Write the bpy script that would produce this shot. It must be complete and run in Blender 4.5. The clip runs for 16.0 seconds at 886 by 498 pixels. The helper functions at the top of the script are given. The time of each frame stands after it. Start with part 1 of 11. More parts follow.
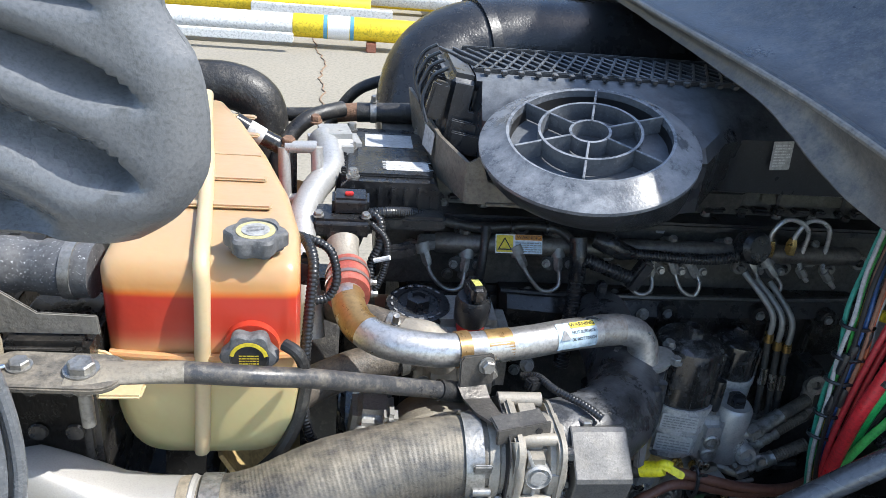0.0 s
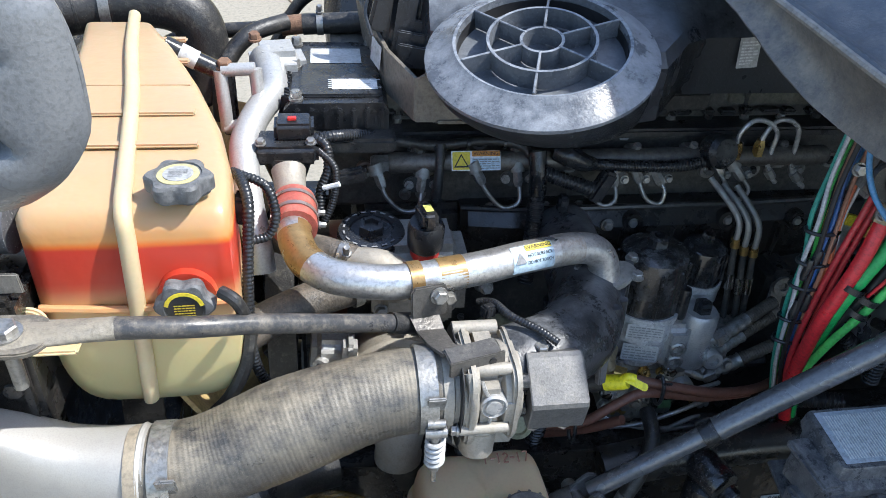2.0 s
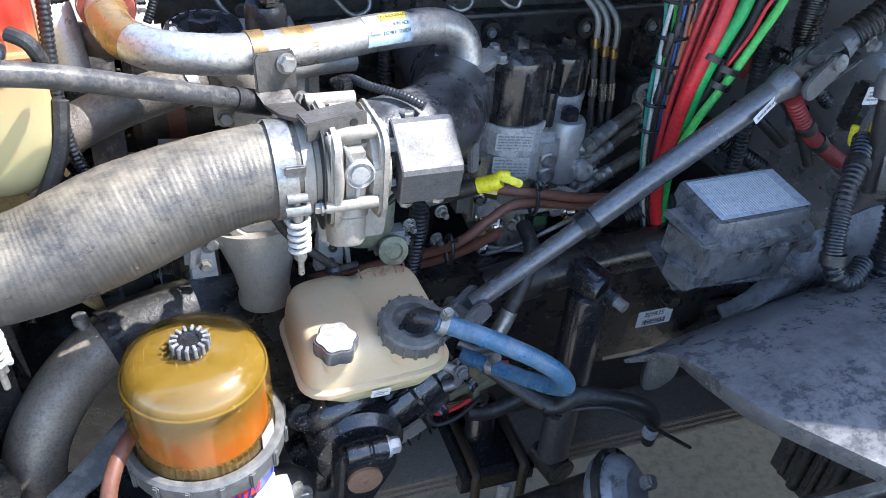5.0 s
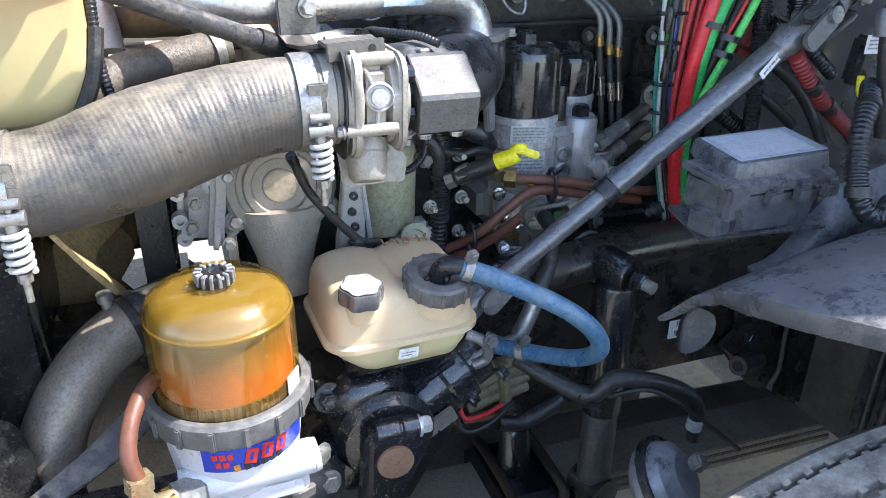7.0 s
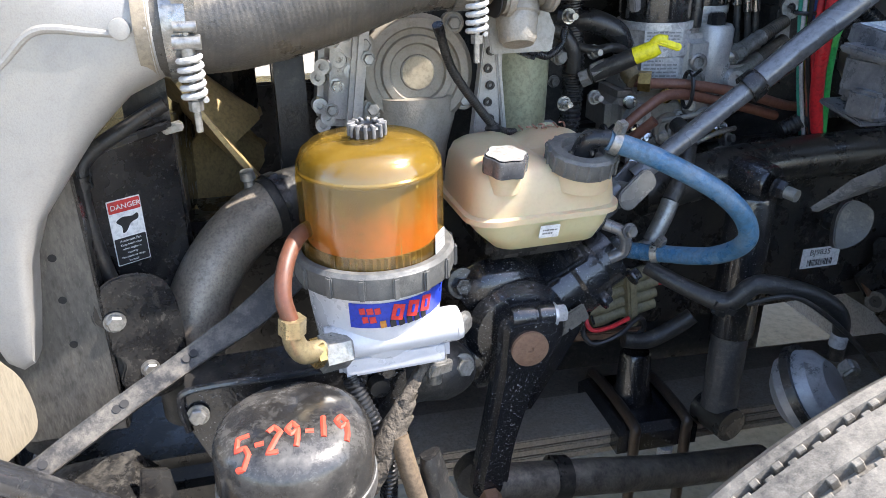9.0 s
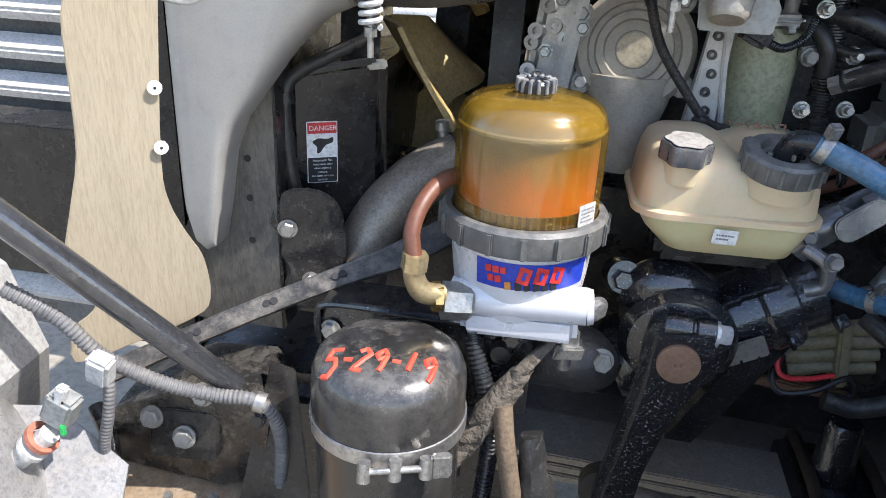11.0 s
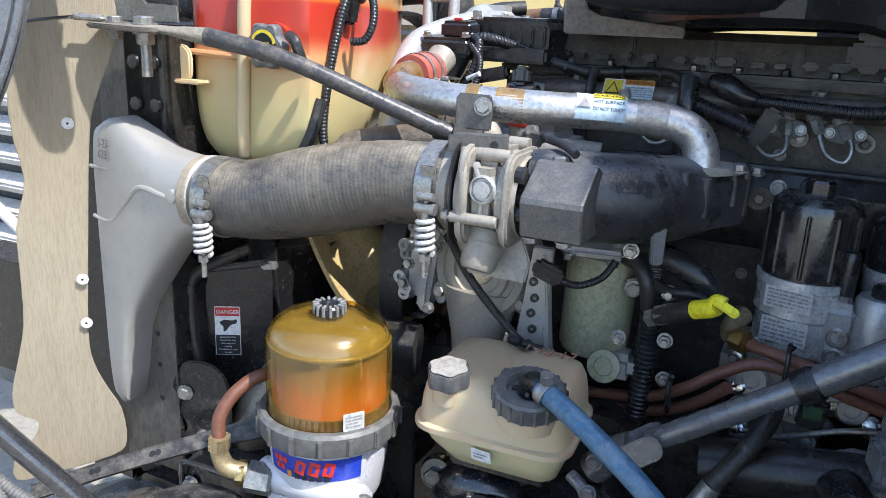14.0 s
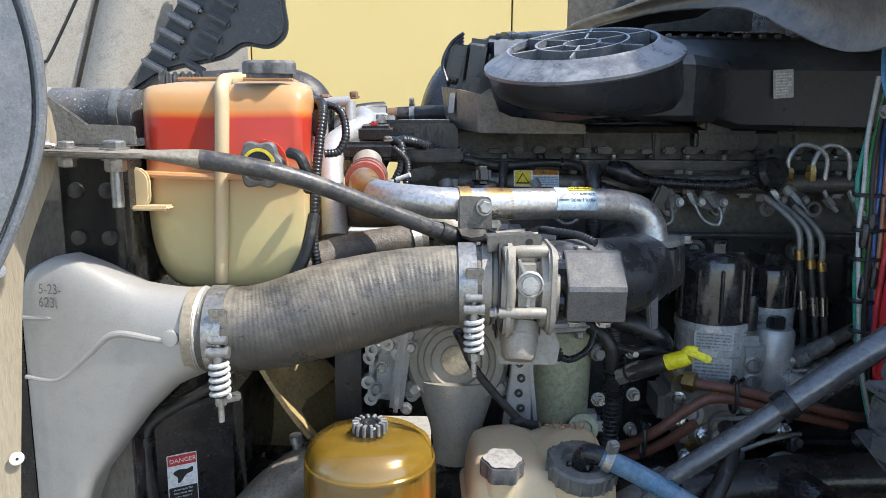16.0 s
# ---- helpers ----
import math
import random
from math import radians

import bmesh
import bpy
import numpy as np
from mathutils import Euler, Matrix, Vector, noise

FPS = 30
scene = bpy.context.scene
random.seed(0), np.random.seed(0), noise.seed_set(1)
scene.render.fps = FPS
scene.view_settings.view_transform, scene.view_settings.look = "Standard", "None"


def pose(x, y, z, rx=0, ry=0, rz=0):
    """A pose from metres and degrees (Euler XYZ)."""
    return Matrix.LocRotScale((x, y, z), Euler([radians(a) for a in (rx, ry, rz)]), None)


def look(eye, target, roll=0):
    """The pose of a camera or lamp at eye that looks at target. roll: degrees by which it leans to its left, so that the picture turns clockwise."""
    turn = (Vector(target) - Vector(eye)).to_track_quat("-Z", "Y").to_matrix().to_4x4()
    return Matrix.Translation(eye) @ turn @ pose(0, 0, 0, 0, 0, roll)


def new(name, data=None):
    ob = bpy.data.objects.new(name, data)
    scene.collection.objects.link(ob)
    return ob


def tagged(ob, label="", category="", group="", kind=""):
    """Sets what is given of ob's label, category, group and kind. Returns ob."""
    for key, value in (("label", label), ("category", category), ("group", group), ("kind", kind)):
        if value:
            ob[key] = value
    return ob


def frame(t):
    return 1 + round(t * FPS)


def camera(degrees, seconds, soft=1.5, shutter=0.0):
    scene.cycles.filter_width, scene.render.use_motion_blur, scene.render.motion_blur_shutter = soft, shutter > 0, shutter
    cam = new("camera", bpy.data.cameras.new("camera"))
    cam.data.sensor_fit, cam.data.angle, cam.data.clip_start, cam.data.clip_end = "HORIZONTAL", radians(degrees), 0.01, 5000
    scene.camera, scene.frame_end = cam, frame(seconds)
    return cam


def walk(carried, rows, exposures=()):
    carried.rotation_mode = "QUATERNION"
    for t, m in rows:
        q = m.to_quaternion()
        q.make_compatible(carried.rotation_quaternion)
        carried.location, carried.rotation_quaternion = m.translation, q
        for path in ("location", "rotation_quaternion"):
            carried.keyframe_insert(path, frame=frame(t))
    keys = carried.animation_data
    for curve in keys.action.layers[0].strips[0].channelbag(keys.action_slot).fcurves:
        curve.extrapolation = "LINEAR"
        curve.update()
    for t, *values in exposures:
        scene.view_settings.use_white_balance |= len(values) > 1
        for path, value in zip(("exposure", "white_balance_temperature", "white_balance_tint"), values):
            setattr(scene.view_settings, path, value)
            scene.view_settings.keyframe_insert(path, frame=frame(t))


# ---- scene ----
cam = camera(61.0, 16.0, soft=0.6)
PATH = [
    (0, (-0.1994, -0.5795, 1.9259), (0.0512, 1.2047, 1.0576), 5.44),
    (0.5, (-0.1916, -0.5630, 1.9323), (0.0317, 1.1812, 0.9794), 5.31),
    (1, (-0.1907, -0.5484, 1.9434), (0.0235, 1.1617, 0.9287), 4.85),
    (1.5, (-0.1746, -0.5372, 1.9462), (0.0567, 1.1390, 0.8799), 4.11),
    (2, (-0.1510, -0.5374, 1.9416), (0.1282, 1.1063, 0.8370), 3.32),
    (2.5, (-0.1406, -0.5401, 1.9375), (0.2111, 1.0610, 0.7918), 2.89),
    (3, (-0.1385, -0.5531, 1.9131), (0.2875, 0.9982, 0.7248), 2.75),
    (3.5, (-0.1402, -0.5688, 1.8803), (0.3547, 0.9372, 0.6608), 3.29),
    (4, (-0.1381, -0.5684, 1.8483), (0.4128, 0.9145, 0.6245), 4.13),
    (4.5, (-0.1403, -0.5739, 1.7927), (0.4533, 0.9153, 0.5968), 4.68),
    (4.7, (-0.1418, -0.5748, 1.7759), (0.4618, 0.9097, 0.5792), 4.94),
    (6.8, (-0.1806, -0.6797, 1.5733), (0.4427, 1.0137, 0.7107), 1.03),
    (7, (-0.1789, -0.6823, 1.5675), (0.4346, 1.0191, 0.7137), 0.52),
    (7.5, (-0.1821, -0.6990, 1.5453), (0.4223, 1.0253, 0.7319), -0.59),
    (8, (-0.2107, -0.7110, 1.5180), (0.3679, 1.0255, 0.7122), -1.32),
    (8.5, (-0.2426, -0.7191, 1.4829), (0.2801, 1.0305, 0.6669), -1.38),
    (9, (-0.2604, -0.7082, 1.4343), (0.1646, 1.0598, 0.6014), -0.78),
    (9.5, (-0.2697, -0.7102, 1.3963), (-0.0055, 1.0839, 0.5527), -0.23),
    (10, (-0.2275, -0.7186, 1.3834), (-0.1575, 1.0936, 0.5402), 0.84),
    (10.2, (-0.2035, -0.7237, 1.3730), (-0.2184, 1.0940, 0.5388), 1.20),
    (12.3, (0.0916, -0.6718, 1.4197), (-0.6258, 1.0290, 0.6499), 4.15),
    (12.5, (0.1422, -0.6658, 1.4259), (-0.6194, 1.0247, 0.6760), 4.01),
    (13, (0.2249, -0.6557, 1.4481), (-0.6168, 1.0222, 0.7580), 3.42),
    (13.5, (0.2661, -0.6588, 1.4979), (-0.6048, 1.0291, 0.8715), 2.87),
    (14, (0.2801, -0.6689, 1.5434), (-0.5626, 1.0565, 0.9840), 2.59),
    (14.5, (0.2510, -0.6869, 1.5773), (-0.5016, 1.1000, 1.0867), 2.47),
    (15, (0.1558, -0.7234, 1.5973), (-0.4399, 1.1368, 1.1673), 2.12),
    (15.5, (0.0290, -0.7606, 1.5917), (-0.3321, 1.1701, 1.2147), 1.29),
    (16, (-0.0757, -0.7768, 1.5647), (-0.1172, 1.1939, 1.2263), 0.23),
]
walk(cam, [(t, look(eye, target, roll)) for t, eye, target, roll in PATH], exposures=[(0.0, 1.23, 6300, 9), (2.0, 1.33, 6150, 9), (3.5, 1.56, 6000, 10), (4.5, 1.91, 6000, 12), (7.0, 2.13, 6350, 14), (8.5, 2.12, 6550, 14), (9.5, 1.9, 6600, 13), (12.5, 1.41, 6250, 13), (14.0, 1.39, 6150, 11), (15.0, 1.28, 6350, 10), (16.0, 1.3, 6450, 10)])

# ---- light ----
SUN_DIR = Vector((0.56, -0.15, 0.81)).normalized()
world = bpy.data.worlds.new("sky")
scene.world = world
world.use_nodes = True
wn = world.node_tree.nodes
wl = world.node_tree.links
sky = wn.new("ShaderNodeTexSky")
sky.sky_type = "NISHITA"
sky.sun_disc = False
sky.sun_elevation = math.asin(SUN_DIR.z)
sky.sun_rotation = math.atan2(SUN_DIR.x, SUN_DIR.y)
wl.new(sky.outputs[0], wn["Background"].inputs[0])
wn["Background"].inputs[1].default_value = 0.15
sun_data = bpy.data.lights.new("sun", "SUN")
sun_data.energy = 3.2
sun_data.angle = radians(0.53)
sun_data.color = (1.0, 0.96, 0.90)
sun = new("sun", sun_data)
sun.matrix_world = look(SUN_DIR * 10, (0, 0, 0))

# ---- materials ----
MATS = {}


def mat(name, color, second=None, rough=0.5, metal=0.0, scale=25.0, bump=0.15, fine=220.0, dust=None, dust_amount=0.0,
        dust_top=0.5, speck=None, speck_amount=0.0, coat=0.0, spread=0.25, rough_var=0.15, dist=0.002, trans=0.0, dust_scale=None, stretch=None, grime_amount=0.4, dust_from=-0.3, fine_amount=0.6):
    """A surface with colour patches at two scales, uneven gloss and fine relief; dust lies in patches, thicker on what faces up."""
    if name in MATS:
        return MATS[name]
    m = bpy.data.materials.new(name)
    MATS[name] = m
    m.use_nodes = True
    n, l = m.node_tree.nodes, m.node_tree.links
    p = n["Principled BSDF"]
    geo = n.new("ShaderNodeNewGeometry")

    place = geo.outputs["Position"]
    if stretch:
        mp = n.new("ShaderNodeMapping")
        mp.inputs["Scale"].default_value = stretch
        l.new(place, mp.inputs[0])
        place = mp.outputs[0]
    if dust and not speck:
        speck, speck_amount = tuple(min(1.0, c * 1.35) for c in dust), 0.12

    def noise_tex(sc, detail=4.0, r=0.6, src=None):
        t = n.new("ShaderNodeTexNoise")
        t.inputs["Scale"].default_value, t.inputs["Detail"].default_value, t.inputs["Roughness"].default_value = sc, detail, r
        l.new(src if src is not None else place, t.inputs["Vector"])
        return t.outputs["Fac"]

    def ramp(src, lo, hi, a=0.0, b=1.0):
        r = n.new("ShaderNodeMapRange")
        r.inputs[1].default_value, r.inputs[2].default_value, r.inputs[3].default_value, r.inputs[4].default_value = lo, hi, a, b
        l.new(src, r.inputs[0])
        return r.outputs[0]

    def mix(fac, a, b):
        x = n.new("ShaderNodeMix")
        x.data_type = "RGBA"
        l.new(fac, x.inputs[0])
        for v, i in ((a, 6), (b, 7)):
            if hasattr(v, "is_linked"):
                l.new(v, x.inputs[i])
            else:
                x.inputs[i].default_value = (*v, 1)
        return x.outputs[2]

    def times(a, b):
        x = n.new("ShaderNodeMath")
        x.operation = "MULTIPLY"
        for v, i in ((a, 0), (b, 1)):
            if hasattr(v, "is_linked"):
                l.new(v, x.inputs[i])
            else:
                x.inputs[i].default_value = v
        return x.outputs[0]

    second = second or tuple(min(1.0, c * (1 - spread)) for c in color)
    big, small = noise_tex(scale), noise_tex(fine, 3.0)
    col = mix(ramp(big, 0.25, 0.75), color, second)
    col = mix(times(ramp(small, 0.45, 0.70), fine_amount), col, tuple(c * 0.5 for c in second))
    grime = noise_tex(max(scale * 4.0, 40.0), 10.0, 0.72)
    col = mix(times(ramp(grime, 0.52, 0.64), grime_amount), col, tuple(c * 0.42 for c in second))
    rough_out = ramp(big, 0.3, 0.7, max(0.03, rough - rough_var), min(1.0, rough + rough_var))
    if dust:
        sep = n.new("ShaderNodeSeparateXYZ")
        l.new(geo.outputs["Normal"], sep.inputs[0])
        up = ramp(sep.outputs[2], dust_from, 0.9, 1 - dust_top, 1.0)
        patch = ramp(noise_tex(dust_scale or max(scale * 2.6, 30), 12.0, 0.80), 0.62 - 0.42 * dust_amount, 0.86 - 0.26 * dust_amount)
        fac = times(times(up, patch), min(1.0, 0.35 + 0.65 * dust_amount))
        col = mix(fac, col, dust)
        x = n.new("ShaderNodeMix")
        l.new(fac, x.inputs[0])
        l.new(rough_out, x.inputs[2])
        x.inputs[3].default_value = 0.95
        rough_out = x.outputs[0]
        if metal:
            inv = n.new("ShaderNodeMath")
            inv.operation = "MULTIPLY_ADD"
            l.new(fac, inv.inputs[0])
            inv.inputs[1].default_value, inv.inputs[2].default_value = -metal, metal
            l.new(inv.outputs[0], p.inputs["Metallic"])
    if speck:
        col = mix(times(ramp(noise_tex(fine * 2.2, 2.0), 0.64, 0.72), speck_amount), col, speck)
    l.new(col, p.inputs["Base Color"])
    l.new(rough_out, p.inputs["Roughness"])
    if metal and not dust:
        p.inputs["Metallic"].default_value = metal
    p.inputs["Coat Weight"].default_value = coat
    p.inputs["Coat Roughness"].default_value = 0.12
    if trans:
        p.inputs["Subsurface Weight"].default_value = trans
        p.inputs["Subsurface Scale"].default_value = 0.02
    if bump:
        b = n.new("ShaderNodeBump")
        b.inputs["Strength"].default_value, b.inputs["Distance"].default_value = bump, dist
        l.new(small, b.inputs["Height"])
        l.new(b.outputs[0], p.inputs["Normal"])
    return m


DUST = (0.33, 0.295, 0.24)
black_plastic = mat("black_plastic", (0.013, 0.014, 0.016), (0.024, 0.025, 0.027), 0.28, dust=DUST, dust_amount=0.15, bump=0.25)
black_gloss = mat("black_gloss_paint", (0.008, 0.009, 0.011), (0.014, 0.015, 0.018), 0.12, coat=0.8, dust=DUST, dust_amount=0.14, speck=(0.42, 0.42, 0.42), speck_amount=0.5, bump=0.5, fine=190, dist=0.003)
black_paint = mat("black_chassis_paint", (0.014, 0.014, 0.015), (0.026, 0.024, 0.021), 0.28, dust=(0.24, 0.20, 0.155), dust_amount=0.24, bump=0.12)
black_rubber = mat("black_rubber", (0.015, 0.015, 0.016), (0.030, 0.029, 0.027), 0.42, dust=DUST, dust_amount=0.24, bump=0.4)
hood_liner_mat = mat("dusty_liner_plastic", (0.13, 0.136, 0.143), (0.16, 0.166, 0.17), 0.30, dust=(0.34, 0.33, 0.31), dust_amount=0.14, bump=0.2, speck=(0.45, 0.45, 0.44), speck_amount=0.08, scale=9, fine=380, dust_scale=14, grime_amount=0.08)
# fender dust is thickened to paint its bright sky gloss too
fender_mat = mat("fender_plastic", (0.062, 0.066, 0.073), (0.09, 0.094, 0.102), 0.24, dust=(0.36, 0.355, 0.345), dust_amount=0.46, dust_scale=40, bump=0.3, scale=8)
engine_dark = mat("engine_dark_metal", (0.030, 0.030, 0.031), (0.056, 0.056, 0.053), 0.38, metal=0.25, dust=DUST, dust_amount=0.30, bump=0.5, fine=150)
engine_grey = mat("engine_grey_metal", (0.26, 0.255, 0.235), (0.35, 0.34, 0.31), 0.5, metal=0.4, dust=DUST, dust_amount=0.4, bump=0.5, fine=160)
cast_alu = mat("cast_aluminium", (0.50, 0.495, 0.48), (0.42, 0.415, 0.40), 0.38, metal=0.45, grime_amount=0.25, fine_amount=0.35, dust=DUST, dust_amount=0.28, bump=0.18, fine=420, speck=(0.20, 0.18, 0.15), speck_amount=0.2, dust_scale=40)
cast_dusty = mat("cast_aluminium_dusty", (0.34, 0.31, 0.265), (0.27, 0.25, 0.215), 0.50, metal=0.3, grime_amount=0.3, fine_amount=0.35, dust=(0.40, 0.35, 0.26), dust_amount=0.5, bump=0.28, fine=380, dust_scale=45)
duct_alu = mat("sand_cast_duct", (0.43, 0.415, 0.385), (0.37, 0.355, 0.33), 0.46, metal=0.35, dust=(0.40, 0.35, 0.28), dust_amount=0.20, bump=0.10, fine=620, speck=(0.24, 0.23, 0.22), speck_amount=0.18, scale=10, grime_amount=0.08, fine_amount=0.2)
zinc = mat("zinc_plated_steel", (0.40, 0.395, 0.375), (0.27, 0.265, 0.25), 0.36, metal=0.75, bump=0.25, dust=(0.30, 0.27, 0.22), dust_amount=0.35, dust_scale=180)
steel = mat("bright_steel", (0.66, 0.65, 0.63), (0.5, 0.49, 0.47), 0.2, metal=1.0, bump=0.1)
spring_mat = mat("white_spring_coating", (0.56, 0.555, 0.535), (0.46, 0.455, 0.44), 0.45, metal=0.1, bump=0.2)
brass_mat = mat("brass", (0.60, 0.42, 0.16), (0.45, 0.31, 0.12), 0.3, metal=0.95, bump=0.15)
rust = mat("rusty_steel", (0.16, 0.085, 0.05), (0.28, 0.17, 0.11), 0.75, metal=0.3, bump=0.8, scale=70)
copper_hose = mat("rust_brown_hose", (0.135, 0.054, 0.034), (0.18, 0.075, 0.048), 0.5, bump=0.2, dust=DUST, dust_amount=0.15, scale=40)
red_silicone = mat("red_silicone", (0.34, 0.055, 0.04), (0.40, 0.10, 0.07), 0.5, bump=0.3, dust=(0.42, 0.30, 0.22), dust_amount=0.35, dust_scale=60)
concrete = mat("concrete_ground", (0.255, 0.232, 0.185), (0.295, 0.268, 0.215), 0.9, scale=0.9, fine=30, bump=0.35, dist=0.006, speck=(0.25, 0.23, 0.2), speck_amount=0.4)
wall_mat = mat("yellow_painted_wall", (0.68, 0.52, 0.20), (0.72, 0.56, 0.24), 0.75, scale=0.5, fine=160, bump=0.1, dist=0.004, grime_amount=0.1)
label_white = mat("label_white", (0.80, 0.80, 0.79), (0.72, 0.72, 0.71), 0.45, bump=0.05, grime_amount=0.1)
label_dirty = mat("label_grimy", (0.56, 0.56, 0.55), (0.44, 0.44, 0.43), 0.6, bump=0.1, dust=DUST, dust_amount=0.4)
label_yellow = mat("label_yellow", (0.85, 0.66, 0.05), None, 0.45, bump=0.05, grime_amount=0.1)
label_orange = mat("label_orange", (0.62, 0.25, 0.03), (0.5, 0.2, 0.03), 0.5, bump=0.05, grime_amount=0.1)
label_red = mat("label_red", (0.62, 0.035, 0.03), None, 0.45, bump=0.05, grime_amount=0.1)
label_blue = mat("label_blue", (0.02, 0.05, 0.42), None, 0.4, bump=0.05, grime_amount=0.1)
label_pale_blue = mat("label_pale_blue", (0.55, 0.68, 0.76), None, 0.4, bump=0.05, grime_amount=0.1)
ink = mat("ink_black", (0.015, 0.015, 0.016), None, 0.6, bump=0.0)
ink_grey = mat("ink_grey", (0.28, 0.28, 0.28), None, 0.6, bump=0.0)
paint_red = mat("paint_pen_red", (0.62, 0.045, 0.025), (0.7, 0.1, 0.05), 0.55, bump=0.2)
yellow_plastic = mat("yellow_plastic", (0.82, 0.74, 0.02), (0.70, 0.62, 0.02), 0.42, bump=0.1, grime_amount=0.1)
tan_plate = mat("dusty_tan_plate", (0.36, 0.305, 0.215), (0.285, 0.243, 0.175), 0.62, metal=0.15, dust=(0.45, 0.38, 0.27), dust_amount=0.42, bump=0.45, fine=260, scale=5, dust_scale=60, speck=(0.52, 0.46, 0.36), speck_amount=0.16, stretch=(1.4, 1.4, 0.22), grime_amount=0.12, fine_amount=0.3)
tan_fan = mat("tan_fan_plastic", (0.52, 0.38, 0.17), (0.44, 0.32, 0.145), 0.5, bump=0.15)


# real tan dust on top; its cut-off below also paints the shaded underside
charge_hose = mat("charge_air_hose", (0.036, 0.036, 0.036), (0.058, 0.056, 0.053), 0.30, dust=(0.45, 0.385, 0.275), dust_amount=0.62, dust_top=0.80, dust_from=-0.15, bump=0.25, fine=420, scale=16, dust_scale=9, stretch=(1.0, 1.6, 1.3), speck=(0.36, 0.32, 0.25), speck_amount=0.30)
grey_rubber = mat("grey_rubber_hose", (0.055, 0.049, 0.042), (0.09, 0.078, 0.064), 0.5, dust=(0.40, 0.33, 0.25), dust_amount=0.42, dust_top=0.9, bump=0.5, fine=330, speck=(0.22, 0.12, 0.06), speck_amount=0.5)
blue_hose = mat("blue_grey_hose", (0.035, 0.135, 0.26), (0.06, 0.125, 0.19), 0.33, dust=(0.34, 0.37, 0.39), dust_amount=0.36, dust_scale=38, dust_top=0.3, bump=0.3, scale=35)
strut_grey = mat("strut_grey_paint", (0.19, 0.19, 0.195), (0.155, 0.155, 0.16), 0.30, metal=0.45, dust=DUST, dust_amount=0.12, bump=0.12, scale=6, stretch=(0.6, 1.0, 0.8), grime_amount=0.15)
fusebox_mat = mat("fuse_box_plastic", (0.055, 0.056, 0.06), (0.085, 0.085, 0.09), 0.30, dust=(0.42, 0.41, 0.39), dust_amount=0.42, dust_top=0.85, bump=0.3)
cowl_mat = mat("cowl_panel_plastic", (0.065, 0.074, 0.088), (0.09, 0.10, 0.115), 0.38, dust=(0.33, 0.31, 0.28), dust_amount=0.35, bump=0.35, scale=7, speck=(0.4, 0.4, 0.4), speck_amount=0.25)
reservoir_mat = mat("reservoir_plastic", (0.55, 0.44, 0.29), (0.50, 0.395, 0.25), 0.42, trans=0.25, bump=0.04, scale=7, grime_amount=0.0, fine_amount=0.1)
reservoir_low = mat("reservoir_plastic_low", (0.58, 0.52, 0.31), (0.54, 0.48, 0.28), 0.4, trans=0.25, bump=0.04, scale=7, grime_amount=0.0, fine_amount=0.1)
white_alu = mat("white_painted_alu", (0.60, 0.60, 0.62), (0.54, 0.54, 0.56), 0.32, metal=0.15, bump=0.05, fine=420, dust=(0.45, 0.42, 0.38), dust_amount=0.08, grime_amount=0.06, fine_amount=0.1)
collar_grey = mat("collar_plastic", (0.075, 0.077, 0.075), (0.11, 0.11, 0.105), 0.42, dust=(0.40, 0.38, 0.34), dust_amount=0.38, dust_scale=55, bump=0.3)
hood_grey = mat("hood_inner_composite", (0.39, 0.36, 0.305), (0.33, 0.305, 0.26), 0.65, dust=(0.43, 0.37, 0.28), dust_amount=0.4, bump=0.15, scale=6, fine=300, speck=(0.3, 0.28, 0.24), speck_amount=0.1, dust_scale=8)
olive_paint = mat("olive_primer", (0.38, 0.37, 0.24), (0.31, 0.31, 0.20), 0.5, bump=0.25)
tyre_mat = mat("tyre_rubber", (0.05, 0.048, 0.045), (0.075, 0.07, 0.064), 0.8, dust=(0.46, 0.415, 0.34), dust_amount=0.68, dust_top=0.3, bump=0.4, scale=12)
wire_colors = {
    "red": mat("wire_red", (0.74, 0.035, 0.045), None, 0.4, bump=0.05, grime_amount=0.12), "green": mat("wire_green", (0.035, 0.48, 0.12), None, 0.4, bump=0.05, grime_amount=0.12),
    "blue": mat("wire_blue", (0.05, 0.14, 0.40), None, 0.4, bump=0.05, grime_amount=0.12), "white": mat("wire_grey_white", (0.55, 0.55, 0.55), None, 0.4, bump=0.05, grime_amount=0.12),
    "orange": mat("wire_orange", (0.66, 0.16, 0.06), None, 0.4, bump=0.05, grime_amount=0.12), "brown": mat("wire_brown", (0.34, 0.16, 0.10), None, 0.45, bump=0.05, grime_amount=0.12),
    "yellow": mat("wire_yellow", (0.50, 0.42, 0.05), None, 0.4, bump=0.05, grime_amount=0.12), "teal": mat("wire_teal", (0.05, 0.36, 0.26), None, 0.4, bump=0.05, grime_amount=0.12),
    "lime": mat("wire_lime", (0.12, 0.70, 0.15), None, 0.4, bump=0.05, grime_amount=0.12), "black": mat("wire_black", (0.02, 0.02, 0.021), None, 0.5, bump=0.1),
    "sky": mat("wire_sky", (0.09, 0.26, 0.50), None, 0.4, bump=0.05, grime_amount=0.12)}


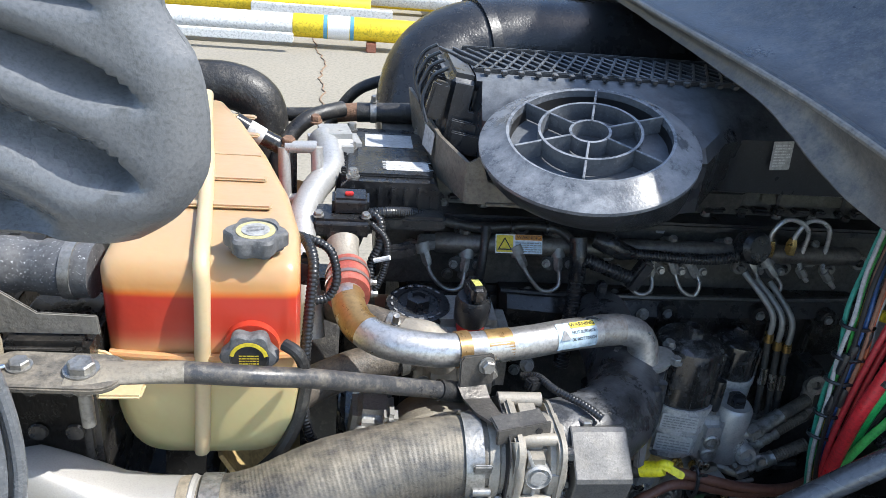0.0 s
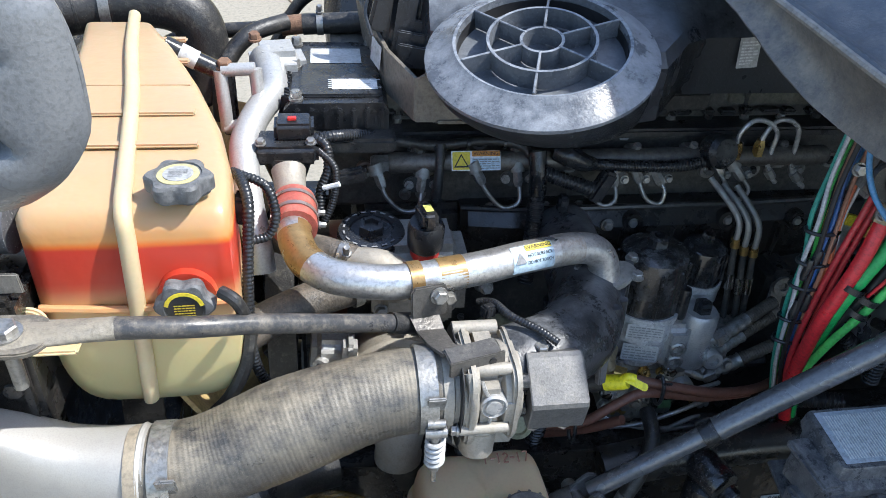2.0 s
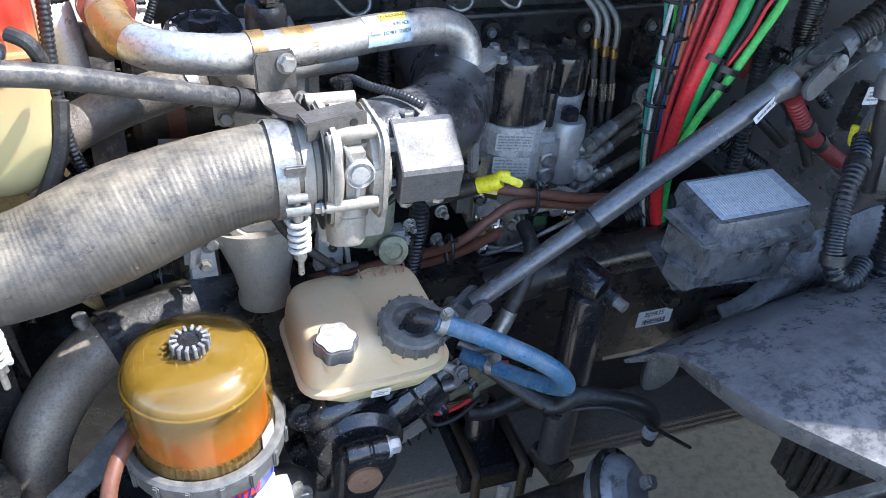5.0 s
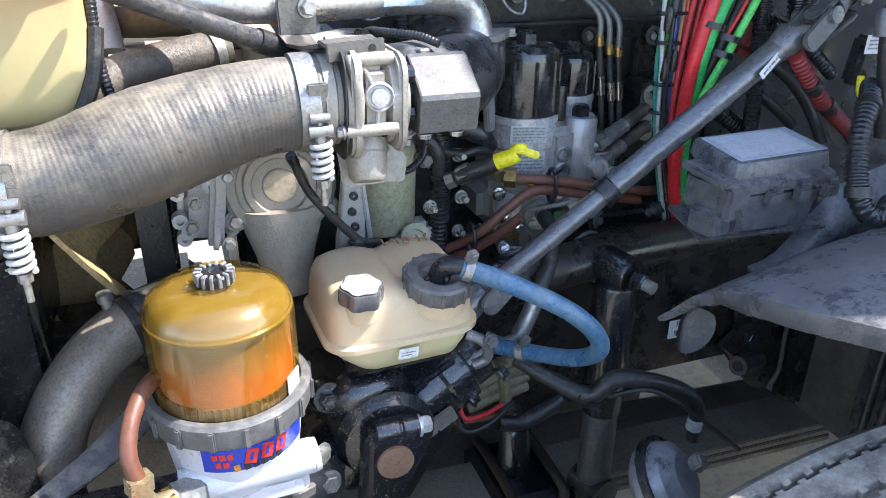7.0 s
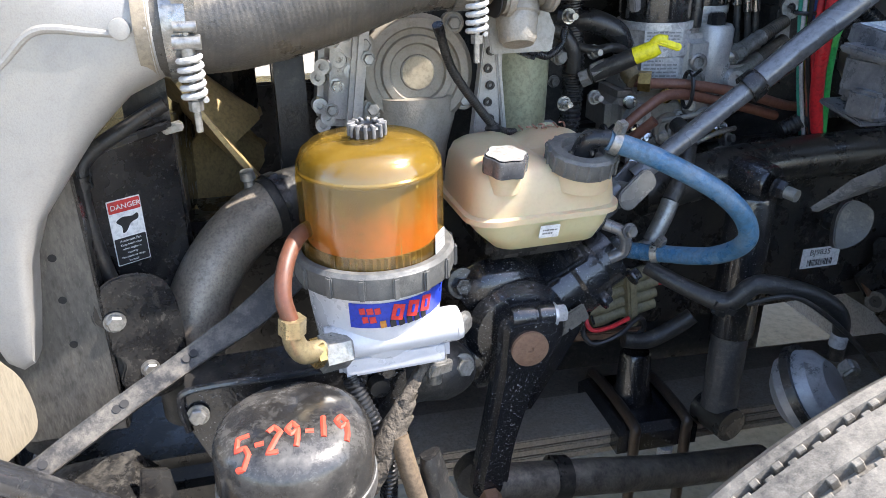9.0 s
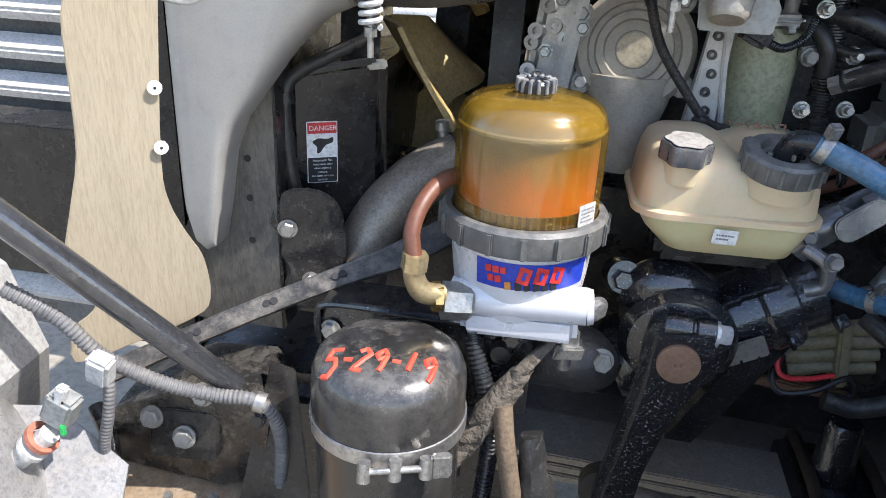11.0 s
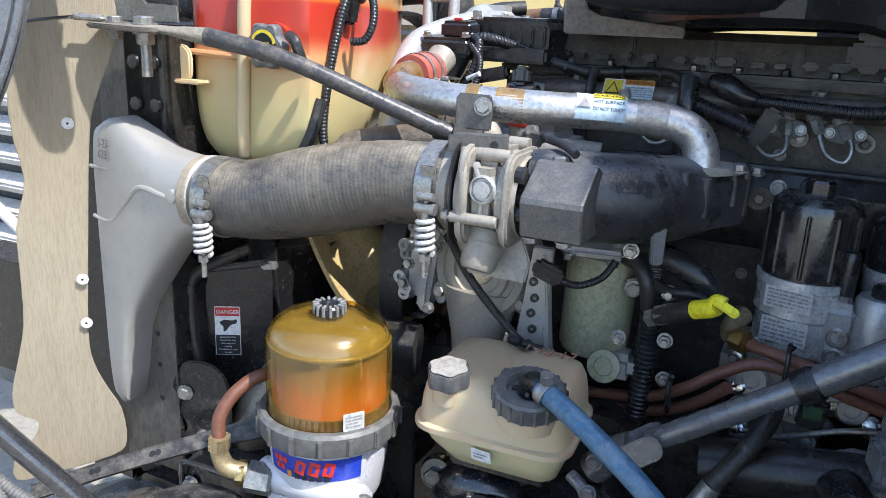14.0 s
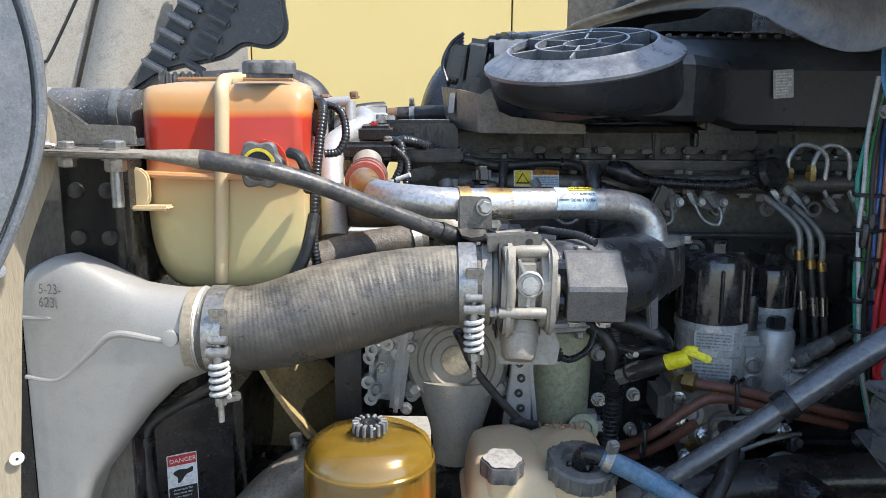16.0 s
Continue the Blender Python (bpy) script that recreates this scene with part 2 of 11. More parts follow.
def tank_material():
    """Translucent cream plastic with an orange tint at the top and a red coolant level behind it."""
    m = bpy.data.materials.new("stained_translucent_tank")
    m.use_nodes = True
    n, l = m.node_tree.nodes, m.node_tree.links
    p = n["Principled BSDF"]
    geo = n.new("ShaderNodeNewGeometry")
    sep = n.new("ShaderNodeSeparateXYZ")
    l.new(geo.outputs["Position"], sep.inputs[0])
    nz = n.new("ShaderNodeTexNoise")
    nz.inputs["Scale"].default_value = 14
    l.new(geo.outputs["Position"], nz.inputs["Vector"])
    wob = n.new("ShaderNodeMath")
    wob.operation = "MULTIPLY_ADD"
    l.new(nz.outputs["Fac"], wob.inputs[0])
    wob.inputs[1].default_value = 0.004
    l.new(sep.outputs[2], wob.inputs[2])
    rg = n.new("ShaderNodeMapRange")
    rg.inputs[1].default_value, rg.inputs[2].default_value = 1.36, 1.66
    l.new(wob.outputs[0], rg.inputs[0])
    cr = n.new("ShaderNodeValToRGB")
    stops = [(0.0, (0.47, 0.405, 0.20)), (0.30, (0.49, 0.41, 0.205)), (0.42, (0.53, 0.39, 0.20)), (0.50, (0.54, 0.28, 0.125)), (0.55, (0.48, 0.085, 0.038)), (0.575, (0.44, 0.045, 0.022)),
             (0.690, (0.43, 0.035, 0.020)), (0.704, (0.57, 0.14, 0.022)), (0.722, (0.54, 0.26, 0.09)), (0.80, (0.44, 0.295, 0.16)), (1.0, (0.40, 0.295, 0.19))]
    el = cr.color_ramp.elements
    el[0].position, el[0].color = stops[0][0], (*stops[0][1], 1)
    el[1].position, el[1].color = stops[-1][0], (*stops[-1][1], 1)
    for pos, c in stops[1:-1]:
        e = el.new(pos)
        e.color = (*c, 1)
    l.new(rg.outputs[0], cr.inputs[0])
    l.new(cr.outputs[0], p.inputs["Base Color"])
    p.inputs["Roughness"].default_value = 0.28
    p.inputs["Subsurface Weight"].default_value = 0.18
    p.inputs["Subsurface Scale"].default_value = 0.012
    b = n.new("ShaderNodeBump")
    b.inputs["Strength"].default_value, b.inputs["Distance"].default_value = 0.25, 0.002
    n2 = n.new("ShaderNodeTexNoise")
    n2.inputs["Scale"].default_value = 60
    l.new(geo.outputs["Position"], n2.inputs["Vector"])
    l.new(n2.outputs["Fac"], b.inputs["Height"])
    l.new(b.outputs[0], p.inputs["Normal"])
    return m


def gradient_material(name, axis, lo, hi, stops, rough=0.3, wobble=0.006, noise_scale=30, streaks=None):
    """A colour that changes with height, with uneven edges and streaks."""
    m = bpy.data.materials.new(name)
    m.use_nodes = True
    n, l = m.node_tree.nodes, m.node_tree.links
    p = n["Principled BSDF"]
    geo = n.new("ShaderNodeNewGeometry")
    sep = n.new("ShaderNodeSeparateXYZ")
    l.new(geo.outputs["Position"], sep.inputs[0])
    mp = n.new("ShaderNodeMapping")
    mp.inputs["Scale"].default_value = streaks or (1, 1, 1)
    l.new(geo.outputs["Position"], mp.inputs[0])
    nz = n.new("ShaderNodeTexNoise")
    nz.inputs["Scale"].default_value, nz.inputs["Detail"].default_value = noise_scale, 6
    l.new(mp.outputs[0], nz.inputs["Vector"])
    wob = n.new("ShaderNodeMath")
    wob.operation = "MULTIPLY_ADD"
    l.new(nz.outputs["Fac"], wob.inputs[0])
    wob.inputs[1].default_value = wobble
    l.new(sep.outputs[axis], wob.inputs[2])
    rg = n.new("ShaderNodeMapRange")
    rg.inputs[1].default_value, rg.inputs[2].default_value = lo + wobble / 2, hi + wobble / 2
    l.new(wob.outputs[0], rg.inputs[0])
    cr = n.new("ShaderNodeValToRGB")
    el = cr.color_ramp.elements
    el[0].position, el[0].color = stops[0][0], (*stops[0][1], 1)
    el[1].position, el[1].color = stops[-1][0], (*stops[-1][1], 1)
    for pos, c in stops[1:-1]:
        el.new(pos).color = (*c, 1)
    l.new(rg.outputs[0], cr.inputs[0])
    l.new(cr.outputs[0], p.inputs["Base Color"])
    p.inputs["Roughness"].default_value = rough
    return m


def scratched_clear(name, tint, haze):
    """Clear plastic with hairline scratches and a dusty haze."""
    m = bpy.data.materials.new(name)
    m.use_nodes = True
    n, l = m.node_tree.nodes, m.node_tree.links
    p = n["Principled BSDF"]
    p.inputs["Base Color"].default_value = (*haze, 1)
    p.inputs["Roughness"].default_value = 0.22
    geo = n.new("ShaderNodeNewGeometry")
    outs = []
    for rot, sc in (((0.3, 0.5, 0.2), (260, 260, 9)), ((0.9, 0.2, 0.7), (330, 14, 330)), ((0.1, 1.0, 0.4), (20, 300, 200))):
        mp = n.new("ShaderNodeMapping")
        mp.inputs["Rotation"].default_value = rot
        mp.inputs["Scale"].default_value = sc
        l.new(geo.outputs["Position"], mp.inputs[0])
        nz = n.new("ShaderNodeTexNoise")
        nz.inputs["Scale"].default_value, nz.inputs["Detail"].default_value = 1.0, 3
        l.new(mp.outputs[0], nz.inputs["Vector"])
        r = n.new("ShaderNodeMapRange")
        r.inputs[1].default_value, r.inputs[2].default_value, r.inputs[3].default_value, r.inputs[4].default_value = 0.64, 0.74, 0.0, 0.55
        l.new(nz.outputs["Fac"], r.inputs[0])
        outs.append(r.outputs[0])
    big = n.new("ShaderNodeTexNoise")
    big.inputs["Scale"].default_value, big.inputs["Detail"].default_value = 38, 7
    l.new(geo.outputs["Position"], big.inputs["Vector"])
    r = n.new("ShaderNodeMapRange")
    r.inputs[1].default_value, r.inputs[2].default_value, r.inputs[3].default_value, r.inputs[4].default_value = 0.36, 0.80, 0.05, 0.30
    l.new(big.outputs["Fac"], r.inputs[0])
    total = r.outputs[0]
    for o in outs:
        a = n.new("ShaderNodeMath")
        a.operation = "ADD"
        a.use_clamp = True
        l.new(total, a.inputs[0])
        l.new(o, a.inputs[1])
        total = a.outputs[0]
    tr = n.new("ShaderNodeBsdfTransparent")
    tr.inputs[0].default_value = (*tint, 1)
    gl = n.new("ShaderNodeBsdfGlossy")
    gl.inputs["Roughness"].default_value = 0.12
    mg = n.new("ShaderNodeMixShader")
    mg.inputs[0].default_value = 0.11
    l.new(tr.outputs[0], mg.inputs[1])
    l.new(gl.outputs[0], mg.inputs[2])
    mx = n.new("ShaderNodeMixShader")
    l.new(total, mx.inputs[0])
    l.new(mg.outputs[0], mx.inputs[1])
    l.new(p.outputs[0], mx.inputs[2])
    l.new(mx.outputs[0], n["Material Output"].inputs[0])
    return m


tank_mat = tank_material()
seam_mat = mat("tank_seam_plastic", (0.54, 0.44, 0.27), (0.50, 0.40, 0.24), 0.40, trans=0.2, bump=0.06, scale=14, grime_amount=0.0, fine_amount=0.08)
amber_clear = scratched_clear("amber_clear_cover", (0.92, 0.74, 0.30), (0.33, 0.215, 0.05))
egr_steel = mat("heat_stained_steel", (0.60, 0.585, 0.56), (0.50, 0.48, 0.455), 0.36, metal=0.8, bump=0.2, dust=(0.30, 0.16, 0.05), dust_amount=0.10, dust_top=0.1, scale=26)


# ---- mesh helpers ----
ORIGIN = {}


def thing(name, at, label, category, group="", kind=""):
    """An empty at a thing's base, to which its parts are tied."""
    e = new(name)
    e.empty_display_size = 0.02
    e.location = at
    ORIGIN[e] = Vector(at)
    return tagged(e, label, category, group, kind)


def part(name, bm, material, parent=None, label="", smooth=35.0, category="", group="", kind=""):
    """Links a bmesh as one mesh object, with its origin at its middle."""
    me = bpy.data.meshes.new(name)
    if bm.verts:
        lo = Vector([min(v.co[i] for v in bm.verts) for i in range(3)])
        hi = Vector([max(v.co[i] for v in bm.verts) for i in range(3)])
        c = (lo + hi) / 2
    else:
        c = Vector((0, 0, 0))
    bmesh.ops.translate(bm, verts=bm.verts, vec=-c)
    if smooth:
        for f in bm.faces:
            f.smooth = True
        for e in bm.edges:
            if len(e.link_faces) == 2 and e.calc_face_angle(0) > radians(smooth):
                e.smooth = False
    bm.to_mesh(me)
    bm.free()
    me.materials.append(material)
    ob = new(name, me)
    if parent is not None:
        ob.parent = parent
        ob.location = c - ORIGIN[parent]
    else:
        ob.location = c
    ORIGIN[ob] = c
    return tagged(ob, label, category, group, kind)


def curve_points(pts, per=8):
    """A smooth line through points."""
    p = [Vector(q) for q in pts]
    if len(p) < 3:
        return [p[0].lerp(p[-1], i / 4) for i in range(5)]
    out = []
    for i in range(len(p) - 1):
        a, b, c, d = p[max(i - 1, 0)], p[i], p[i + 1], p[min(i + 2, len(p) - 1)]
        for k in range(per):
            t = k / per
            out.append(0.5 * ((2 * b) + (c - a) * t + (2 * a - 5 * b + 4 * c - d) * t * t + (3 * b - a - 3 * c + d) * t ** 3))
    out.append(p[-1])
    return out


def resample(path, step):
    length = [0.0]
    for a, b in zip(path, path[1:]):
        length.append(length[-1] + (b - a).length)
    total, out, j = length[-1], [], 0
    count = max(2, int(total / step) + 1)
    for i in range(count):
        s = total * i / (count - 1)
        while j < len(path) - 2 and length[j + 1] < s:
            j += 1
        seg = max(length[j + 1] - length[j], 1e-9)
        out.append(path[j].lerp(path[j + 1], min(1, (s - length[j]) / seg)))
    return out, total


def sweep(bm, path, radii, seg=14, caps=True, flat=1.0):
    """A round skin along a line; radii is one number or one per point."""
    n = len(path)
    if not isinstance(radii, (list, tuple)):
        radii = [radii] * n
    tan = [(path[min(i + 1, n - 1)] - path[max(i - 1, 0)]).normalized() for i in range(n)]
    side = tan[0].orthogonal().normalized()
    rings = []
    for i in range(n):
        side = (side - tan[i] * side.dot(tan[i])).normalized()
        up = tan[i].cross(side)
        rings.append([bm.verts.new(path[i] + (side * math.cos(a) + up * math.sin(a) * flat) * radii[i]) for a in (2 * math.pi * k / seg for k in range(seg))])
    for a, b in zip(rings, rings[1:]):
        for k in range(seg):
            bm.faces.new((a[k], a[(k + 1) % seg], b[(k + 1) % seg], b[k]))
    if caps:
        bm.faces.new(rings[0][::-1])
        bm.faces.new(rings[-1])
    return bm


def tube(pts, r, seg=14, per=8, bm=None, caps=True):
    path = curve_points(pts, per)
    if isinstance(r, (list, tuple)):
        m = len(path) - 1
        r = [float(np.interp(i / m * (len(r) - 1), range(len(r)), r)) for i in range(m + 1)]
    return sweep(bm or bmesh.new(), path, r, seg, caps)


def ribbed(pts, r, pitch=0.006, depth=0.12, seg=14, bm=None):
    """A corrugated conduit."""
    path, total = resample(curve_points(pts, 10), pitch / 4)
    prof = (1.0, 1.0, 1 - depth, 1 - depth)
    return sweep(bm or bmesh.new(), path, [r * prof[i % 4] for i in range(len(path))], seg)


def lathe(profile, at=(0, 0, 0), axis=(0, 0, 1), seg=32, bm=None, lobes=0, lobe_depth=0.0, spin=0.0, lobe_min=0.0):
    """Turns a profile of (radius, height) round an axis; lobes scallop the outline."""
    bm = bm or bmesh.new()
    q = Vector((0, 0, 1)).rotation_difference(Vector(axis).normalized())
    at = Vector(at)
    rings = []
    for r, h in profile:
        if r < 1e-6:
            rings.append([bm.verts.new(at + q @ Vector((0, 0, h)))])
            continue
        ring = []
        for k in range(seg):
            a = 2 * math.pi * k / seg + spin
            rr = r
            if lobes and r > lobe_min:
                rr = r * (1 + lobe_depth * math.cos(lobes * a))
            ring.append(bm.verts.new(at + q @ Vector((rr * math.cos(a), rr * math.sin(a), h))))
        rings.append(ring)
    for a, b in zip(rings, rings[1:]):
        if len(a) == 1 and len(b) == 1:
            continue
        for k in range(seg):
            k2 = (k + 1) % seg
            if len(a) == 1:
                bm.faces.new((a[0], b[k2], b[k]))
            elif len(b) == 1:
                bm.faces.new((a[k], a[k2], b[0]))
            else:
                bm.faces.new((a[k], a[k2], b[k2], b[k]))
    bmesh.ops.recalc_face_normals(bm, faces=bm.faces)
    return bm


def ring_band(r_in, r_out, h, at, axis, seg=40, bm=None):
    """A flat hoop with a rectangular section."""
    return lathe([(r_in, -h / 2), (r_out, -h / 2), (r_out, h / 2), (r_in, h / 2), (r_in, -h / 2)], at, axis, seg, bm)


def box(at, size, rot=(0, 0, 0), bevel=0.003, bm=None, seg=2):
    out = bm or bmesh.new()
    tmp = bmesh.new()
    bmesh.ops.create_cube(tmp, size=1.0)
    bmesh.ops.scale(tmp, vec=size, verts=tmp.verts)
    if bevel:
        bmesh.ops.bevel(tmp, geom=list(tmp.edges), offset=min(bevel, min(size) * 0.45), segments=seg, affect="EDGES")
    m = pose(*at, *rot)
    bmesh.ops.transform(tmp, matrix=m, verts=tmp.verts)
    return merge(out, tmp)


def merge(a, b):
    me = bpy.data.meshes.new("join")
    b.to_mesh(me)
    b.free()
    a.from_mesh(me)
    bpy.data.meshes.remove(me)
    return a


def frame_of(normal, up=(0, 0, 1)):
    """Right, up and out for a face with that normal."""
    w = Vector(normal).normalized()
    u = Vector(up).cross(w)
    if u.length < 1e-4:
        u = Vector((1, 0, 0))
    u.normalize()
    return u, w.cross(u), w


def plate(outline, at, normal, thick, up=(0, 0, 1), bevel=0.0015, holes=(), bm=None, bend=None):
    """A flat plate cut to an outline (right, up) and made thick along its normal; its back lies at the given place."""
    out = bm or bmesh.new()
    tmp = bmesh.new()
    u, v, w = frame_of(normal, up)
    at = Vector(at)
    vs = [tmp.verts.new(at + u * a + v * b) for a, b in outline]
    f = tmp.faces.new(vs)
    f.normal_update()
    if f.normal.dot(w) < 0:
        f.normal_flip()
    got = bmesh.ops.extrude_face_region(tmp, geom=[f])
    top = [g for g in got["geom"] if isinstance(g, bmesh.types.BMVert)]
    bmesh.ops.translate(tmp, verts=top, vec=w * thick)
    bmesh.ops.recalc_face_normals(tmp, faces=tmp.faces)
    if bevel:
        rim = [e for e in tmp.edges if len(e.link_faces) == 2 and e.calc_face_angle(0) > radians(60)]
        bmesh.ops.bevel(tmp, geom=rim, offset=min(bevel, thick * 0.4), segments=2, affect="EDGES")
    return merge(out, tmp)


def rounded(w, h, r, n=5):
    """The outline of a rounded rectangle about its middle."""
    pts = []
    for cx, cy, a0 in ((w / 2 - r, h / 2 - r, 0), (-w / 2 + r, h / 2 - r, 90), (-w / 2 + r, -h / 2 + r, 180), (w / 2 - r, -h / 2 + r, 270)):
        for k in range(n):
            a = radians(a0 + 90 * k / (n - 1))
            pts.append((cx + r * math.cos(a), cy + r * math.sin(a)))
    return pts


def smooth_outline(pts, per=4):
    """A closed outline rounded through the points."""
    n, out = len(pts), []
    p = [Vector((*q, 0)) for q in pts]
    for i in range(n):
        a, b, c, d = p[i - 1], p[i], p[(i + 1) % n], p[(i + 2) % n]
        for k in range(per):
            t = k / per
            q = 0.5 * ((2 * b) + (c - a) * t + (2 * a - 5 * b + 4 * c - d) * t * t + (3 * b - a - 3 * c + d) * t ** 3)
            out.append((q.x, q.y))
    return out


def loft(sections, bm=None, cap=True, closed=True):
    """A skin through rows of points of equal count."""
    bm = bm or bmesh.new()
    rows = [[bm.verts.new(Vector(q)) for q in s] for s in sections]
    n = len(rows[0])
    for a, b in zip(rows, rows[1:]):
        for k in range(n if closed else n - 1):
            k2 = (k + 1) % n
            bm.faces.new((a[k], a[k2], b[k2], b[k]))
    if cap and closed:
        bm.faces.new(rows[0][::-1])
        bm.faces.new(rows[-1])
    bmesh.ops.recalc_face_normals(bm, faces=bm.faces)
    return bm


def sheet(rows, thick, bm=None):
    """A curved sheet through rows of points, made thick."""
    bm = bm or bmesh.new()
    grid = [[bm.verts.new(Vector(q)) for q in row] for row in rows]
    faces = []
    for a, b in zip(grid, grid[1:]):
        for k in range(len(a) - 1):
            faces.append(bm.faces.new((a[k], a[k + 1], b[k + 1], b[k])))
    bmesh.ops.recalc_face_normals(bm, faces=bm.faces)
    bmesh.ops.solidify(bm, geom=faces, thickness=thick)
    bmesh.ops.recalc_face_normals(bm, faces=bm.faces)
    return bm


def hex_bolt(at, axis, r=0.008, h=0.006, washer=True, bm=None):
    """A hexagon head with a washer face and a domed top."""
    bm = bm or bmesh.new()
    r *= 0.86
    if washer:
        lathe([(0, 0), (r * 1.35, 0), (r * 1.35, h * 0.25), (0, h * 0.25)], at, axis, 20, bm)
    tmp = bmesh.new()
    lathe([(r * 1.08, 0), (r * 1.08, h * 0.9), (r * 0.92, h * 1.05), (r * 0.5, h * 1.05), (0, h * 1.0)], at, axis, 6, tmp)
    return merge(bm, tmp)


def words(text, at, normal, size, material, parent, name="lettering", up=(0, 0, 1), thick=0.0002, turn=0.0, width=None):
    """Raised lettering, centred on a place."""
    c = bpy.data.curves.new(name, "FONT")
    c.body, c.size, c.align_x, c.align_y, c.extrude = text, size, "CENTER", "CENTER", thick
    c.resolution_u = 2
    tmp = bpy.data.objects.new(name, c)
    scene.collection.objects.link(tmp)
    dg = bpy.context.evaluated_depsgraph_get()
    me = bpy.data.meshes.new_from_object(tmp.evaluated_get(dg))
    bpy.data.objects.remove(tmp)
    bm = bmesh.new()
    bm.from_mesh(me)
    bpy.data.meshes.remove(me)
    if width:
        xs = [v.co.x for v in bm.verts]
        k = width / max(1e-6, max(xs) - min(xs))
        bmesh.ops.scale(bm, vec=(k, 1, 1), verts=bm.verts)
    u, v, w = frame_of(normal, up)
    m = Matrix((u, v, w)).transposed().to_4x4()
    m.translation = Vector(at)
    bmesh.ops.transform(bm, matrix=m @ pose(0, 0, 0, 0, 0, turn), verts=bm.verts)
    return part(name, bm, material, parent, smooth=0)


def bars(at, normal, size, rows, material, parent, up=(0, 0, 1), seed=1, name="print", fill=0.45, turn=0.0):
    """Lines of unreadable print as short raised bars."""
    rnd = random.Random(seed)
    u, v, w = frame_of(normal, up)
    if turn:
        rot = Matrix.Rotation(radians(turn), 3, w)
        u, v = rot @ u, rot @ v
    bm = bmesh.new()
    at = Vector(at)
    for i in range(rows):
        y = size[1] * (0.5 - (i + 0.5) / rows)
        x = -size[0] / 2
        end = size[0] * (0.5 if rnd.random() < 0.7 else rnd.uniform(0.0, 0.4))
        while x < end:
            ln = min(rnd.uniform(0.06, 0.2) * size[0], end - x)
            hh = size[1] / rows * fill / 2
            q = [at + u * a + v * b + w * 0.0003 for a, b in ((x, y - hh), (x + ln, y - hh), (x + ln, y + hh), (x, y + hh))]
            bm.faces.new([bm.verts.new(p) for p in q])
            x += ln + size[0] * 0.03
    return part(name, bm, material, parent, smooth=0)


def sticker(name, at, normal, w, h, material, parent, up=(0, 0, 1), r=0.001, turn=0.0, thick=0.0006):
    out = rounded(w, h, r, 3)
    if turn:
        c, s = math.cos(radians(turn)), math.sin(radians(turn))
        out = [(a * c - b * s, a * s + b * c) for a, b in out]
    return part(name, plate(out, at, normal, thick, up, bevel=0), material, parent, smooth=0)

# ---- setting ----
def build_setting():
    bm = bmesh.new()
    bmesh.ops.create_grid(bm, x_segments=24, y_segments=24, size=60)
    part("ground", bm, concrete, None, "pale dusty concrete yard with hairline cracks", category="ground", kind="structure")
    # rusty crack across the yard
    rnd = random.Random(4)
    pts, x = [], -0.30
    for i in range(60):
        y = 5.0 + i * 0.075
        x += rnd.uniform(-0.035, 0.022)
        pts.append((x, y, 0.004))
    part("ground_crack", tube(pts, 0.009, 6, 2), mat("rusty_crack", (0.27, 0.185, 0.12), (0.22, 0.15, 0.10), 0.85, bump=0.3), None, "rust-stained crack line across the concrete yard", category="crack", kind="structure")
    # yellow tilt-up panels
    wall = thing("wall_yard", (0, 15.0, 0), "yellow painted concrete wall of tall panels", "wall", kind="structure")
    for i in range(9):
        x0 = -20.3 + i * 5.32
        part("panel", box((x0 + 2.645, 15.15, 3.5), (5.29, 0.3, 7.0), bevel=0.012), wall_mat, wall)
    part("backing", box((3.0, 15.36, 3.5), (48.0, 0.1, 7.0), bevel=0), wall_mat, wall)


